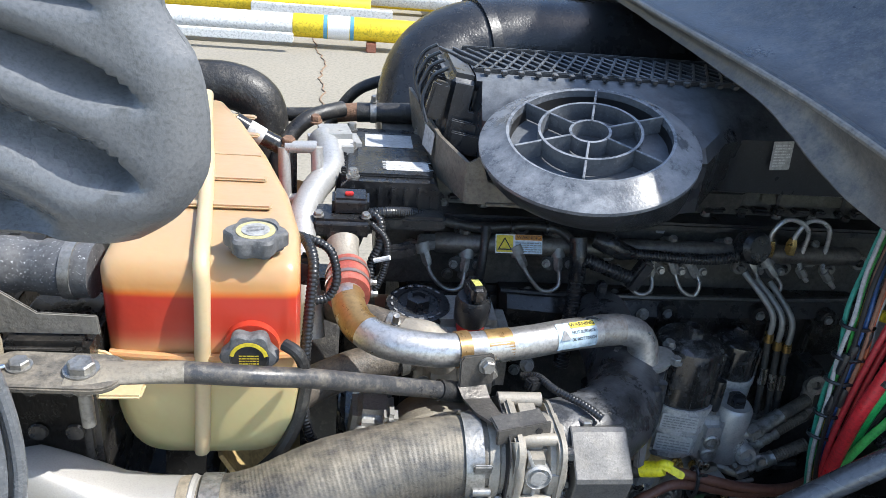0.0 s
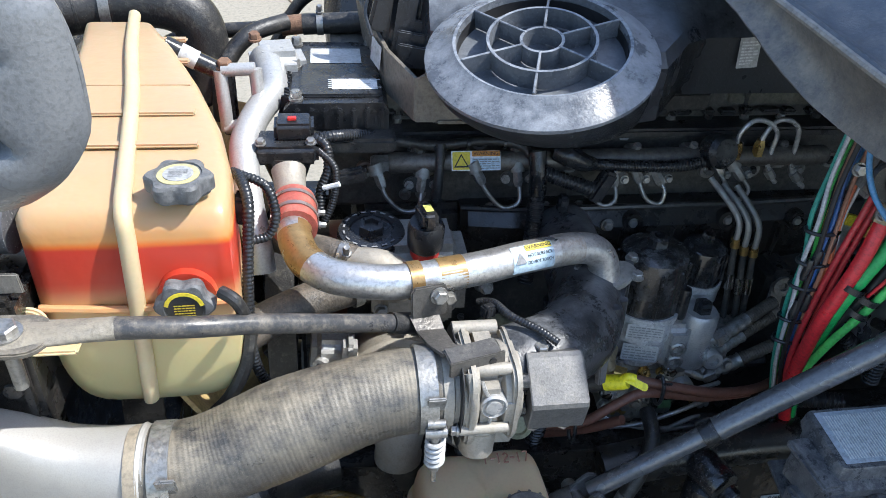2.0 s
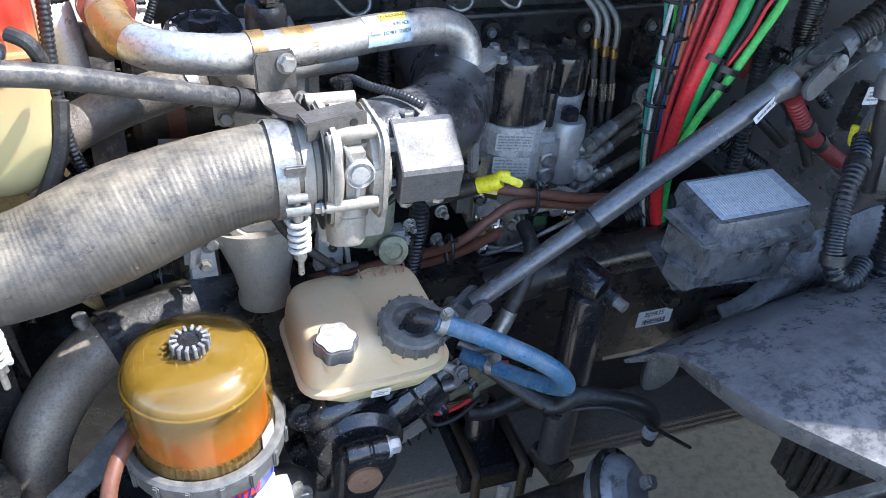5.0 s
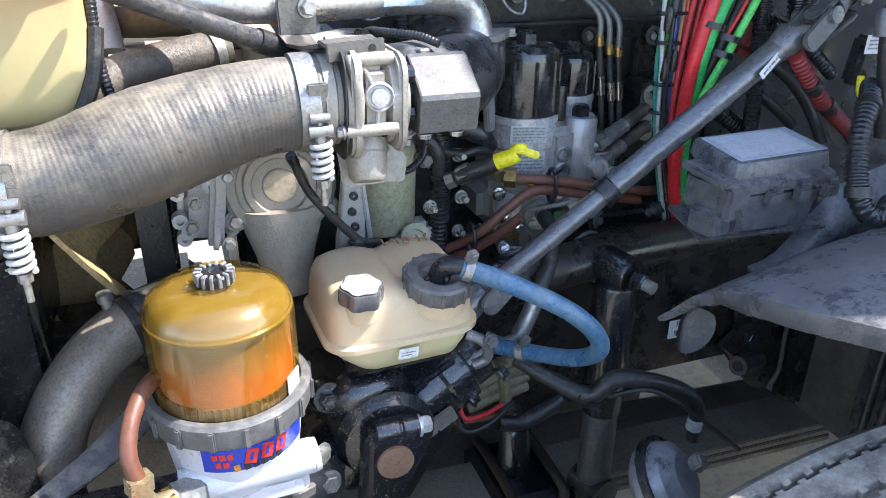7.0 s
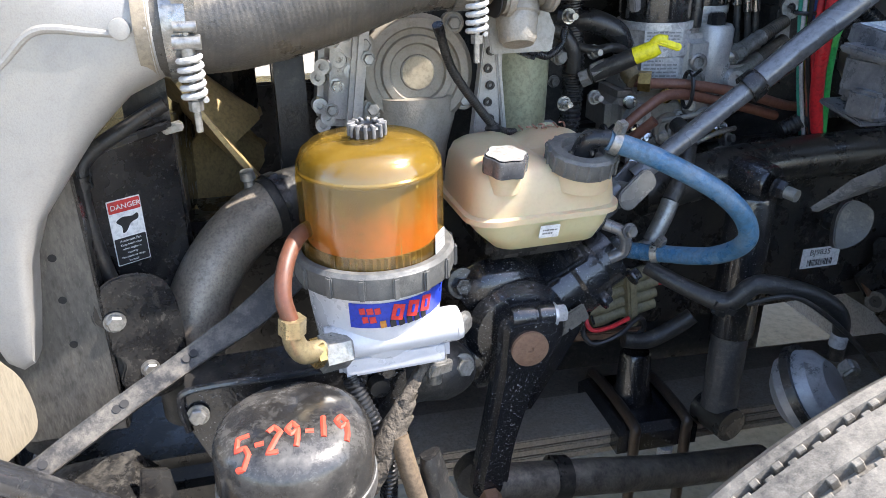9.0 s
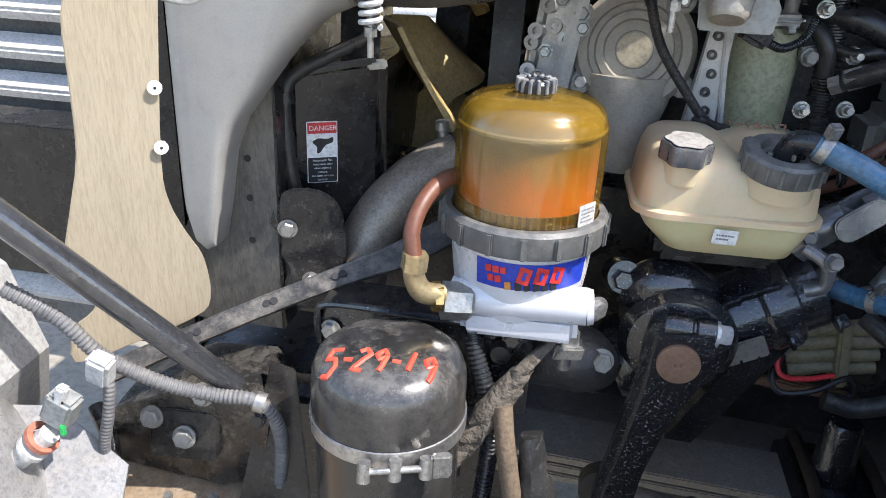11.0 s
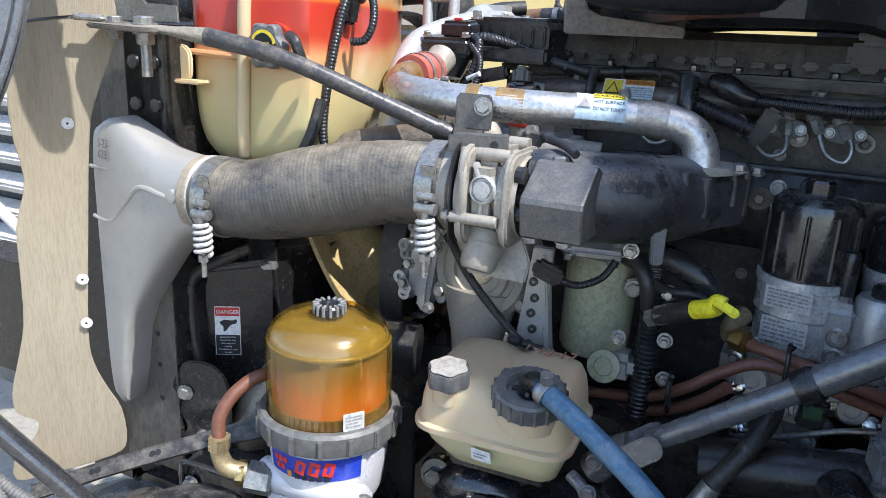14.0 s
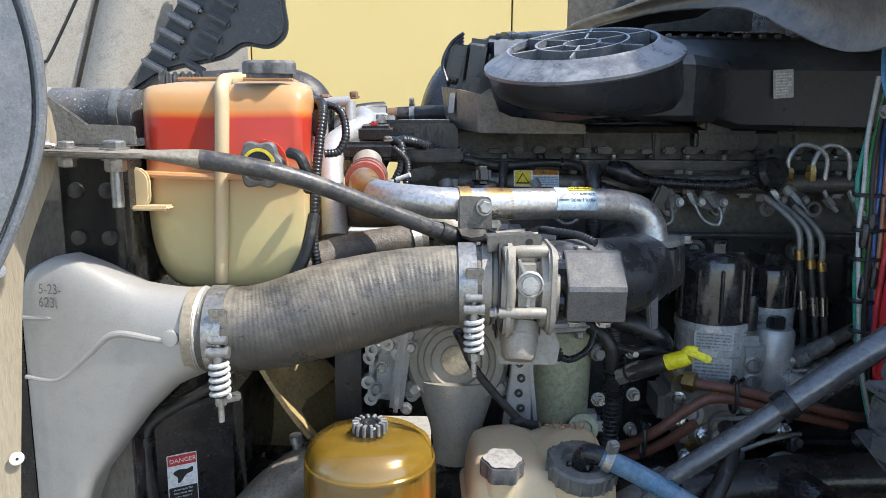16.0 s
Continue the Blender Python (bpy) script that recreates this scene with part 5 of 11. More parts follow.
# ---- exhaust return pipe ----
def build_egr():
    egr = thing("exhaust_return_pipe", (0.0, 0.15, 1.44), "bright steel exhaust return pipe with brown heat stains", "pipe")
    P = [(-0.198, 0.215, 1.487), (-0.197, 0.180, 1.484), (-0.187, 0.145, 1.478), (-0.162, 0.120, 1.473), (-0.125, 0.109, 1.470), (-0.08, 0.110, 1.467), (0.0, 0.130, 1.465), (0.055, 0.149, 1.464), (0.095, 0.162, 1.462), (0.130, 0.173, 1.459), (0.155, 0.179, 1.450), (0.168, 0.179, 1.434), (0.172, 0.175, 1.411)]
    part("pipe_wall", tube(P, 0.0190, 36, 10), egr_steel, egr, smooth=60)
    stain = mat("heat_stain", (0.30, 0.17, 0.06), (0.42, 0.28, 0.12), 0.35, metal=0.6, scale=60, bump=0.1)
    part("heat_stain_band", tube([(-0.197, 0.190, 1.4845), (-0.1955, 0.170, 1.4825), (-0.187, 0.145, 1.478), (-0.176, 0.131, 1.4752)], 0.0193, 36, 8, caps=False), stain, egr, "brown heat stain")
    part("clamp_band", tube([(-0.078, 0.1104, 1.467), (-0.064, 0.1135, 1.4667)], 0.0206, 36, 4), stain, egr, "brown stained clamp band")
    part("stain_band", tube([(-0.046, 0.1180, 1.4662), (-0.016, 0.1258, 1.4654)], 0.0193, 36, 4, caps=False), stain, egr)
    part("stain_band", tube([(0.098, 0.1630, 1.4620), (0.115, 0.1685, 1.4608), (0.130, 0.1730, 1.4590)], 0.0193, 36, 6, caps=False), mat("grey_brown_scale", (0.50, 0.48, 0.45), (0.42, 0.39, 0.35), 0.4, metal=0.7, scale=45, bump=0.2, dust=(0.28, 0.17, 0.07), dust_amount=0.42, dust_scale=40, dust_top=0.6), egr, "grey-brown scaled stretch")
    n = Vector((0.10, -0.87, 0.49)).normalized()
    u = Vector((0.948, 0.317, -0.035)).normalized()
    n = (n - u * n.dot(u)).normalized()
    upv = n.cross(u)
    lab = part("warning_label", lathe([(0.0196, -0.027), (0.0200, -0.027), (0.0200, 0.027), (0.0196, 0.027)], (0.062, 0.1514, 1.4638), (0.948, 0.317, -0.035), 48), label_pale_blue, egr, "white warning label with a yellow header")
    # cut the wrap to the front and top
    me = lab.data
    bm = bmesh.new()
    bm.from_mesh(me)
    doomed = [v for v in bm.verts if v.co.dot(n) < 0.0115]
    bmesh.ops.delete(bm, geom=doomed, context="VERTS")
    bm.to_mesh(me)
    bm.free()
    R = 0.0203
    base = Vector((0.062, 0.1514, 1.4638))

    def on_pipe(along, ang, lift=0.0):
        d = (n * math.cos(ang) + upv * math.sin(ang))
        return base + u * along + d * (R + lift), d
    q, d = on_pipe(0.008, 0.62)
    sticker("label_header", q, d, 0.034, 0.0075, label_yellow, egr, up=d.cross(u))
    words("WARNING", q + d * 0.0008, d, 0.0070, ink, egr, up=d.cross(u))
    q, d = on_pipe(0.008, 0.18)
    words("HOT SURFACE", q, d, 0.0056, ink, egr, up=d.cross(u), width=0.032)
    q, d = on_pipe(0.008, -0.22)
    words("DO NOT TOUCH", q, d, 0.0056, ink, egr, up=d.cross(u), width=0.033)
    q, d = on_pipe(-0.018, 0.1)
    part("warning_triangle", plate([(-0.007, -0.006), (0.007, -0.006), (0, 0.007)], q, d, 0.0005, up=d.cross(u), bevel=0), ink_grey, egr, smooth=0)
    # red coupling with its clamps
    cp = thing("silicone_coupling", (-0.2, 0.22, 1.5), "red silicone coupling with steel clamps", "coupling")
    part("coupling_sleeve", tube([(-0.197, 0.192, 1.4855), (-0.198, 0.218, 1.4875), (-0.199, 0.246, 1.489)], [0.0255, 0.0260, 0.0260, 0.0255], 36), red_silicone, cp)
    for s in (0.28, 0.74):
        p = Vector((-0.197, 0.192, 1.4855)).lerp(Vector((-0.199, 0.246, 1.489)), s)
        part("clamp_band", ring_band(0.0266, 0.0276, 0.006, p, (-0.04, 1.0, 0.06), 40), mat("red_stained_clamp", (0.34, 0.20, 0.16), (0.40, 0.36, 0.33), 0.35, metal=0.7), cp)
        part("clamp_screw", hex_bolt(p + Vector((0.027, 0.0, -0.006)), (1, 0, 0), 0.004, 0.008), zinc, cp)
    part("upper_tube", tube([(-0.199, 0.24, 1.4885), (-0.203, 0.268, 1.492), (-0.206, 0.295, 1.505)], [0.019, 0.018, 0.021], 24), cast_dusty, cp)
    # stay bracket from the pipe down to the valve
    br = thing("stay_bracket", (-0.03, 0.06, 1.42), "worn steel stay bracket bolted to pipe and valve", "bracket")
    worn_bracket = mat("worn_dark_bracket", (0.085, 0.078, 0.070), (0.14, 0.132, 0.12), 0.42, metal=0.5, dust=DUST, dust_amount=0.22, bump=0.3)
    part("upper_arm", plate([(-0.022, -0.020), (0.018, -0.020), (0.019, 0.008), (0.016, 0.018), (-0.018, 0.019), (-0.022, 0.014)], (-0.056, 0.0855, 1.460), (0.25, -1, 0.08), 0.004), worn_bracket, br)
    part("drop_arm", loft([[(-0.078, 0.078, 1.444), (-0.046, 0.086, 1.442), (-0.046, 0.090, 1.441), (-0.078, 0.082, 1.443)], [(-0.072, 0.064, 1.436), (-0.042, 0.068, 1.434), (-0.042, 0.070, 1.431), (-0.072, 0.066, 1.433)], [(-0.062, 0.040, 1.437), (-0.036, 0.042, 1.436), (-0.036, 0.042, 1.432), (-0.062, 0.040, 1.433)], [(-0.050, 0.018, 1.4425), (-0.018, 0.026, 1.4425), (-0.018, 0.026, 1.4385), (-0.050, 0.018, 1.4385)]]), worn_bracket, br, smooth=20)
    part("foot", box((-0.020, 0.019, 1.4425), (0.056, 0.024, 0.0035), (6, -1, 14), bevel=0.0012), worn_bracket, br)
    part("foot_turndown", box((-0.017, 0.0075, 1.437), (0.060, 0.0032, 0.017), (-6, -1, 14), bevel=0.001), worn_bracket, br)
    part("clamp_bolt", hex_bolt((-0.047, 0.0835, 1.466), (0.25, -1, 0.08), 0.0085, 0.008), zinc, br)
    part("foot_hole", lathe([(0, 0), (0.004, 0), (0.004, 0.001), (0, 0.001)], (-0.001, 0.0100, 1.4375), (0.25, -1, 0), 12), ink, br)


# ---- stay rod over the tank ----
def build_stay_rod():
    rod = thing("stay_rod", (-0.28, 0.0, 1.5), "black steel stay rod with a flattened dusty end", "stay rod")
    P = [(-0.338, -0.0185, 1.5245), (-0.32, -0.016, 1.522), (-0.275, -0.008, 1.5135), (-0.23, 0.010, 1.499), (-0.16, 0.045, 1.467), (-0.10, 0.074, 1.440), (-0.06, 0.094, 1.421)]
    path = curve_points(P, 8)
    part("rod_bar", sweep(bmesh.new(), path, [0.0102 - 0.0006 * min(1, i / 22) for i in range(len(path))], 18), mat("worn_black_rod", (0.03, 0.031, 0.034), (0.05, 0.05, 0.052), 0.36, dust=(0.40, 0.34, 0.25), dust_amount=0.35, bump=0.2), rod)
    flat = []
    for x, y, z, w, h in ((-0.428, -0.033, 1.5315, 0.019, 0.0035), (-0.405, -0.0295, 1.531, 0.0185, 0.0038), (-0.382, -0.026, 1.529, 0.0165, 0.0050), (-0.358, -0.022, 1.5268, 0.0132, 0.0078), (-0.336, -0.0182, 1.5243, 0.0106, 0.0102)):
        flat.append([(x, y + w * math.cos(a), z + h * math.sin(a)) for a in (2 * math.pi * k / 20 for k in range(20))])
    part("dusty_end", loft(flat), mat("dusty_rod_end", (0.24, 0.215, 0.17), (0.13, 0.118, 0.098), 0.62, dust=(0.42, 0.365, 0.27), dust_amount=0.45, bump=0.6, dust_scale=50), rod, "dust-caked flattened rod end", smooth=50)
    part("rod_sleeve", tube([(-0.098, 0.075, 1.439), (-0.064, 0.092, 1.423)], 0.0118, 18), black_rubber, rod)
    part("flat_end", plate(rounded(0.115, 0.050, 0.022), (-0.440, -0.030, 1.528), (0.03, -0.05, 1), 0.006, up=(0, 1, 0)), mat("dusty_steel_bar", (0.16, 0.145, 0.12), (0.10, 0.092, 0.08), 0.55, metal=0.3, dust=(0.42, 0.36, 0.27), dust_amount=0.5, bump=0.4, dust_scale=60), rod, "dusty flattened end")
    part("end_bolt", hex_bolt((-0.418, -0.031, 1.534), (0.03, -0.05, 1), 0.0125, 0.009), zinc, rod)
    part("end_bolt", hex_bolt((-0.468, -0.028, 1.535), (0.03, -0.05, 1), 0.009, 0.007), zinc, rod)
    part("lower_nut", hex_bolt((-0.418, -0.031, 1.527), (0, 0, -1), 0.0115, 0.014), zinc, rod)
    part("bolt_thread", lathe([(0, -0.05), (0.006, -0.05), (0.006, 0), (0, 0)], (-0.418, -0.031, 1.527), (0, 0, 1), 12), zinc, rod)
    part("lower_nut", hex_bolt((-0.468, -0.028, 1.527), (0, 0, -1), 0.009, 0.01), zinc, rod)
    cab = thing("release_cable", (-0.53, -0.05, 1.55), "thin steel cable with a crimped eye", "cable")
    part("wire", tube([(-0.478, -0.032, 1.538), (-0.50, -0.05, 1.540), (-0.55, -0.085, 1.532), (-0.62, -0.13, 1.52)], 0.0022, 8), steel, cab)
    part("crimp", tube([(-0.482, -0.034, 1.539), (-0.505, -0.053, 1.540)], 0.0042, 10), zinc, cab)


# ---- radiator side ----
def build_radiator_side():
    shield = thing("radiator_side_shield", (-0.57, -0.08, 0.95), "tan dust-covered sheet shield with white rivets", "shield")
    out = [(-0.03, 0.64), (0.03, 0.655), (0.075, 0.635), (0.084, 0.57), (0.058, 0.50), (0.044, 0.45), (0.031, 0.314), (0.021, 0.187), (0.024, 0.142), (0.038, 0.105), (0.054, 0.071), (0.057, 0.021), (0.037, 0.0), (-0.036, -0.02), (-0.088, -0.028), (-0.084, 0.012), (-0.063, 0.030), (-0.052, 0.058), (-0.076, 0.072), (-0.080, 0.100), (-0.069, 0.145), (-0.056, 0.20), (-0.053, 0.27), (-0.051, 0.33), (-0.036, 0.39), (-0.045, 0.47)]
    n = Vector((0.62, -0.78, 0.0)).normalized()
    part("shield_plate", plate(smooth_outline(out, 3), (-0.555, -0.060, 0.955), n, 0.003, bevel=0.001), tan_plate, shield, smooth=30)
    u = Vector((0, 0, 1)).cross(n).normalized()
    for z in (1.415, 1.216, 1.156):
        p = Vector((-0.534, -0.052, z)) + n * 0.001
        part("rivet", lathe([(0, 0), (0.0072, 0), (0.0070, 0.0012), (0.0030, 0.0018), (0, 0.0018)], p, n, 24), label_white, shield)
        part("rivet_core", lathe([(0, 0.0018), (0.0016, 0.0018), (0.0014, 0.0024), (0, 0.0024)], p, n, 12), ink, shield)
    # side channel with punched holes
    ch = thing("radiator_side_channel", (-0.49, 0.0, 0.95), "dusty dark sheet steel channel with punched holes", "channel")
    part("web", plate([(-0.545, 0.93), (-0.437, 0.93), (-0.437, 1.53), (-0.545, 1.53)], (0, 0.008, 0), (0, -1, 0), 0.003), mat("channel_steel", (0.13, 0.12, 0.105), (0.09, 0.085, 0.075), 0.5, metal=0.3, dust=DUST, dust_amount=0.35, bump=0.3, stretch=(1, 1, 0.35)), ch)
    part("flange", box((-0.437, 0.035, 1.23), (0.003, 0.06, 0.60), bevel=0.001), black_paint, ch)
    for z in (1.235, 1.192, 1.135, 1.09, 1.04):
        part("punched_hole", lathe([(0, 0), (0.004, 0), (0.004, 0.0006), (0, 0.0006)], (-0.469, 0.005, z), (0, -1, 0), 14), ink, ch)
    part("upper_box", box((-0.463, 0.055, 1.455), (0.076, 0.10, 0.16), bevel=0.006), black_paint, ch, "black upper bracket")
    for x, z in ((-0.478, 1.49), (-0.445, 1.49), (-0.478, 1.44), (-0.445, 1.44)):
        part("domed_bolt", lathe([(0, 0), (0.009, 0), (0.008, 0.003), (0, 0.004)], (x, 0.004, z), (0, -1, 0), 18), black_paint, ch)
    part("top_gusset", plate([(-0.530, 1.537), (-0.528, 1.600), (-0.520, 1.598), (-0.468, 1.559), (-0.418, 1.557), (-0.417, 1.537)], (0, 0.022, 0), (0, -1, 0), 0.003), mat("gusset_steel", (0.24, 0.225, 0.20), (0.18, 0.17, 0.15), 0.55, metal=0.3, dust=DUST, dust_amount=0.5, bump=0.4), ch, "dusty steel gusset with a sloped edge")
    # radiator core behind
    core = thing("radiator_core", (-0.62, 0.45, 0.9), "black radiator core behind the shield", "radiator")
    part("core", box((-0.60, 0.47, 1.18), (0.09, 0.90, 0.62), bevel=0.004), black_paint, core)
    part("top_tank", box((-0.59, 0.47, 1.515), (0.10, 0.86, 0.07), bevel=0.02, seg=3), black_plastic, core)
    # black hose end on the radiator top
    rh = thing("radiator_top_hose", (-0.45, 0.1, 1.6), "short black hose stub with white specks on the radiator", "hose")
    part("stub", lathe([(0.02, 0), (0.026, 0.0), (0.027, 0.03), (0.0245, 0.034), (0.0245, 0.05), (0.027, 0.054), (0.027, 0.10), (0, 0.10)], (-0.535, 0.085, 1.573), (1, -0.05, -0.03), 28), mat("speckled_hose", (0.12, 0.122, 0.128), None, 0.5, speck=(0.8, 0.8, 0.8), speck_amount=0.8, dust=DUST, dust_amount=0.2), rh)
    part("clamp", ring_band(0.0272, 0.0292, 0.010, (-0.455, 0.081, 1.5706), (1, -0.05, -0.03), 32), zinc, rh)
    # fan shroud with warning label
    sh = thing("fan_shroud", (-0.40, 0.08, 0.95), "black fan shroud with a red and white danger label", "fan shroud")
    part("side_wall", loft([[(-0.447, 0.055, 0.93), (-0.447, 0.055, 1.21), (-0.447, 0.40, 1.21), (-0.447, 0.40, 0.93)], [(-0.36, 0.105, 0.93), (-0.355, 0.105, 1.225), (-0.355, 0.42, 1.225), (-0.36, 0.42, 0.93)]]), mat("shroud_black", (0.010, 0.010, 0.011), (0.016, 0.016, 0.017), 0.22, dust=DUST, dust_amount=0.10, bump=0.2, fine=90), sh, smooth=20)
    part("top_strap", box((-0.40, 0.070, 1.226), (0.105, 0.012, 0.008), (0, -8, 30), bevel=0.002), black_plastic, sh)
    part("end_clip", box((-0.353, 0.097, 1.228), (0.022, 0.010, 0.010), (0, -6, 20), bevel=0.002), zinc, sh)
    part("shroud_ring", lathe([(0.345, 0), (0.35, 0), (0.35, 0.045), (0.345, 0.045), (0.345, 0)], (-0.40, 0.46, 1.22), (1, 0, 0), 72), black_plastic, sh)
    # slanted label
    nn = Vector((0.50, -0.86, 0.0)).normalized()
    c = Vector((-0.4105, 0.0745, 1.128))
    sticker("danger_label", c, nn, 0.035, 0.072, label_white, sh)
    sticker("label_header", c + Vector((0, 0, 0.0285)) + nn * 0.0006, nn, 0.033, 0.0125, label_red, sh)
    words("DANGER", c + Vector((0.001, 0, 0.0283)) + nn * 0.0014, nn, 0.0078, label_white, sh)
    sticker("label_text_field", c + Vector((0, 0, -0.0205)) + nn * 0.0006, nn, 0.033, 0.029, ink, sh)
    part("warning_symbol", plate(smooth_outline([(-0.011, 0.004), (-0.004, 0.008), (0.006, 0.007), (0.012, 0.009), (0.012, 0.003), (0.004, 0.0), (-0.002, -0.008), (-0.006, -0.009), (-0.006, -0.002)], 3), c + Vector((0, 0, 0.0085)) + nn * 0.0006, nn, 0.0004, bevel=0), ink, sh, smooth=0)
    for k, line in enumerate(("Automatic Fan", "Keep hands clear", "when engine is", "running.", "Fan starts or stops", "by itself.")):
        words(line, c + Vector((0, 0, -0.0092 - 0.0046 * k)) + nn * 0.0014, nn, 0.0038 if k == 0 else 0.0033, label_white, sh)
    # tan fan
    fan = thing("cooling_fan", (-0.31, 0.46, 1.22), "tan plastic radiator fan with curved blades", "fan")
    part("hub", lathe([(0, -0.03), (0.10, -0.03), (0.11, 0.02), (0.06, 0.05), (0, 0.05)], (-0.315, 0.46, 1.22), (1, 0, 0), 40), black_paint, fan)
    for k in range(9):
        a0 = 2 * math.pi * k / 9 + 0.36
        rows = []
        for i in range(9):
            r = 0.10 + 0.185 * i / 8
            row = []
            for j in range(7):
                t = j / 6 - 0.5
                a = a0 + t * (0.60 - 0.1 * i / 8) + 0.10 * i / 8
                row.append((-0.325 + 0.052 * t * 2 * (0.8) + 0.02 * math.sin(i), 0.46 + r * math.cos(a), 1.22 + r * math.sin(a)))
            rows.append(row)
        part("blade", sheet(rows, 0.006), tan_fan, fan)
    # hose between shroud rows: thin drain hose on the shroud edge
    dh = thing("drain_hose", (-0.44, 0.03, 1.1), "thin black rubber drain hose", "hose")
    part("tube", tube([(-0.352, 0.06, 1.262), (-0.385, 0.055, 1.245), (-0.425, 0.045, 1.222), (-0.437, 0.038, 1.20), (-0.436, 0.036, 1.14), (-0.425, 0.038, 1.07)], 0.0075, 12), black_rubber, dh)
    part("clip", lathe([(0, -0.006), (0.0105, -0.006), (0.0105, 0.006), (0, 0.006)], (-0.437, 0.038, 1.197), (0, 0, 1), 18), black_plastic, dh)
    # mount plate with two bolts
    mp = thing("mount_plate", (-0.42, 0.02, 0.95), "black steel mount plate with scalloped edge", "bracket")
    part("front_plate", plate(smooth_outline([(-0.055, 0.035), (-0.02, 0.045), (0.004, 0.055), (0.004, 0.028), (0.010, 0.012), (-0.002, -0.006), (0.004, -0.030), (-0.010, -0.06), (-0.10, -0.14), (-0.13, -0.06), (-0.125, 0.01)], 3), (-0.425, 0.006, 1.045), (0.05, -1, 0), 0.004), mat("mount_plate_steel", (0.085, 0.08, 0.073), (0.055, 0.052, 0.048), 0.45, metal=0.3, dust=(0.28, 0.25, 0.20), dust_amount=0.42, bump=0.4, dust_scale=45), mp)
    part("side_plate", plate(smooth_outline([(-0.034, 0.012), (-0.026, 0.038), (-0.006, 0.052), (0.028, 0.047), (0.046, 0.022), (0.050, -0.035), (0.040, -0.085), (-0.005, -0.090), (-0.020, -0.064), (-0.014, -0.044), (-0.024, -0.024), (-0.022, -0.006)], 4), (-0.416, 0.003, 1.055), (0.30, -0.95, 0.05), 0.005, bevel=0.002), mat("mount_black", (0.012, 0.012, 0.013), (0.02, 0.02, 0.02), 0.2, dust=DUST, dust_amount=0.22, bump=0.35, fine=110), mp, "scalloped black side piece")
    part("bolt", hex_bolt((-0.428, -0.006, 1.062), (0.3, -0.95, 0), 0.0095, 0.008), zinc, mp)
    part("bolt", hex_bolt((-0.405, 0.000, 1.000), (0.3, -0.95, 0), 0.0085, 0.008), zinc, mp)
    part("bolt", hex_bolt((-0.51, 0.0, 1.045), (0, -1, 0), 0.011, 0.003), rust, mp)
    part("bolt", hex_bolt((-0.50, 0.0, 0.935), (0, -1, 0), 0.011, 0.004), zinc, mp)
    mp.location += Vector((0.0, 0.014, -0.004))


build_tank()
build_charge_line()
build_egr()
build_stay_rod()
build_radiator_side()

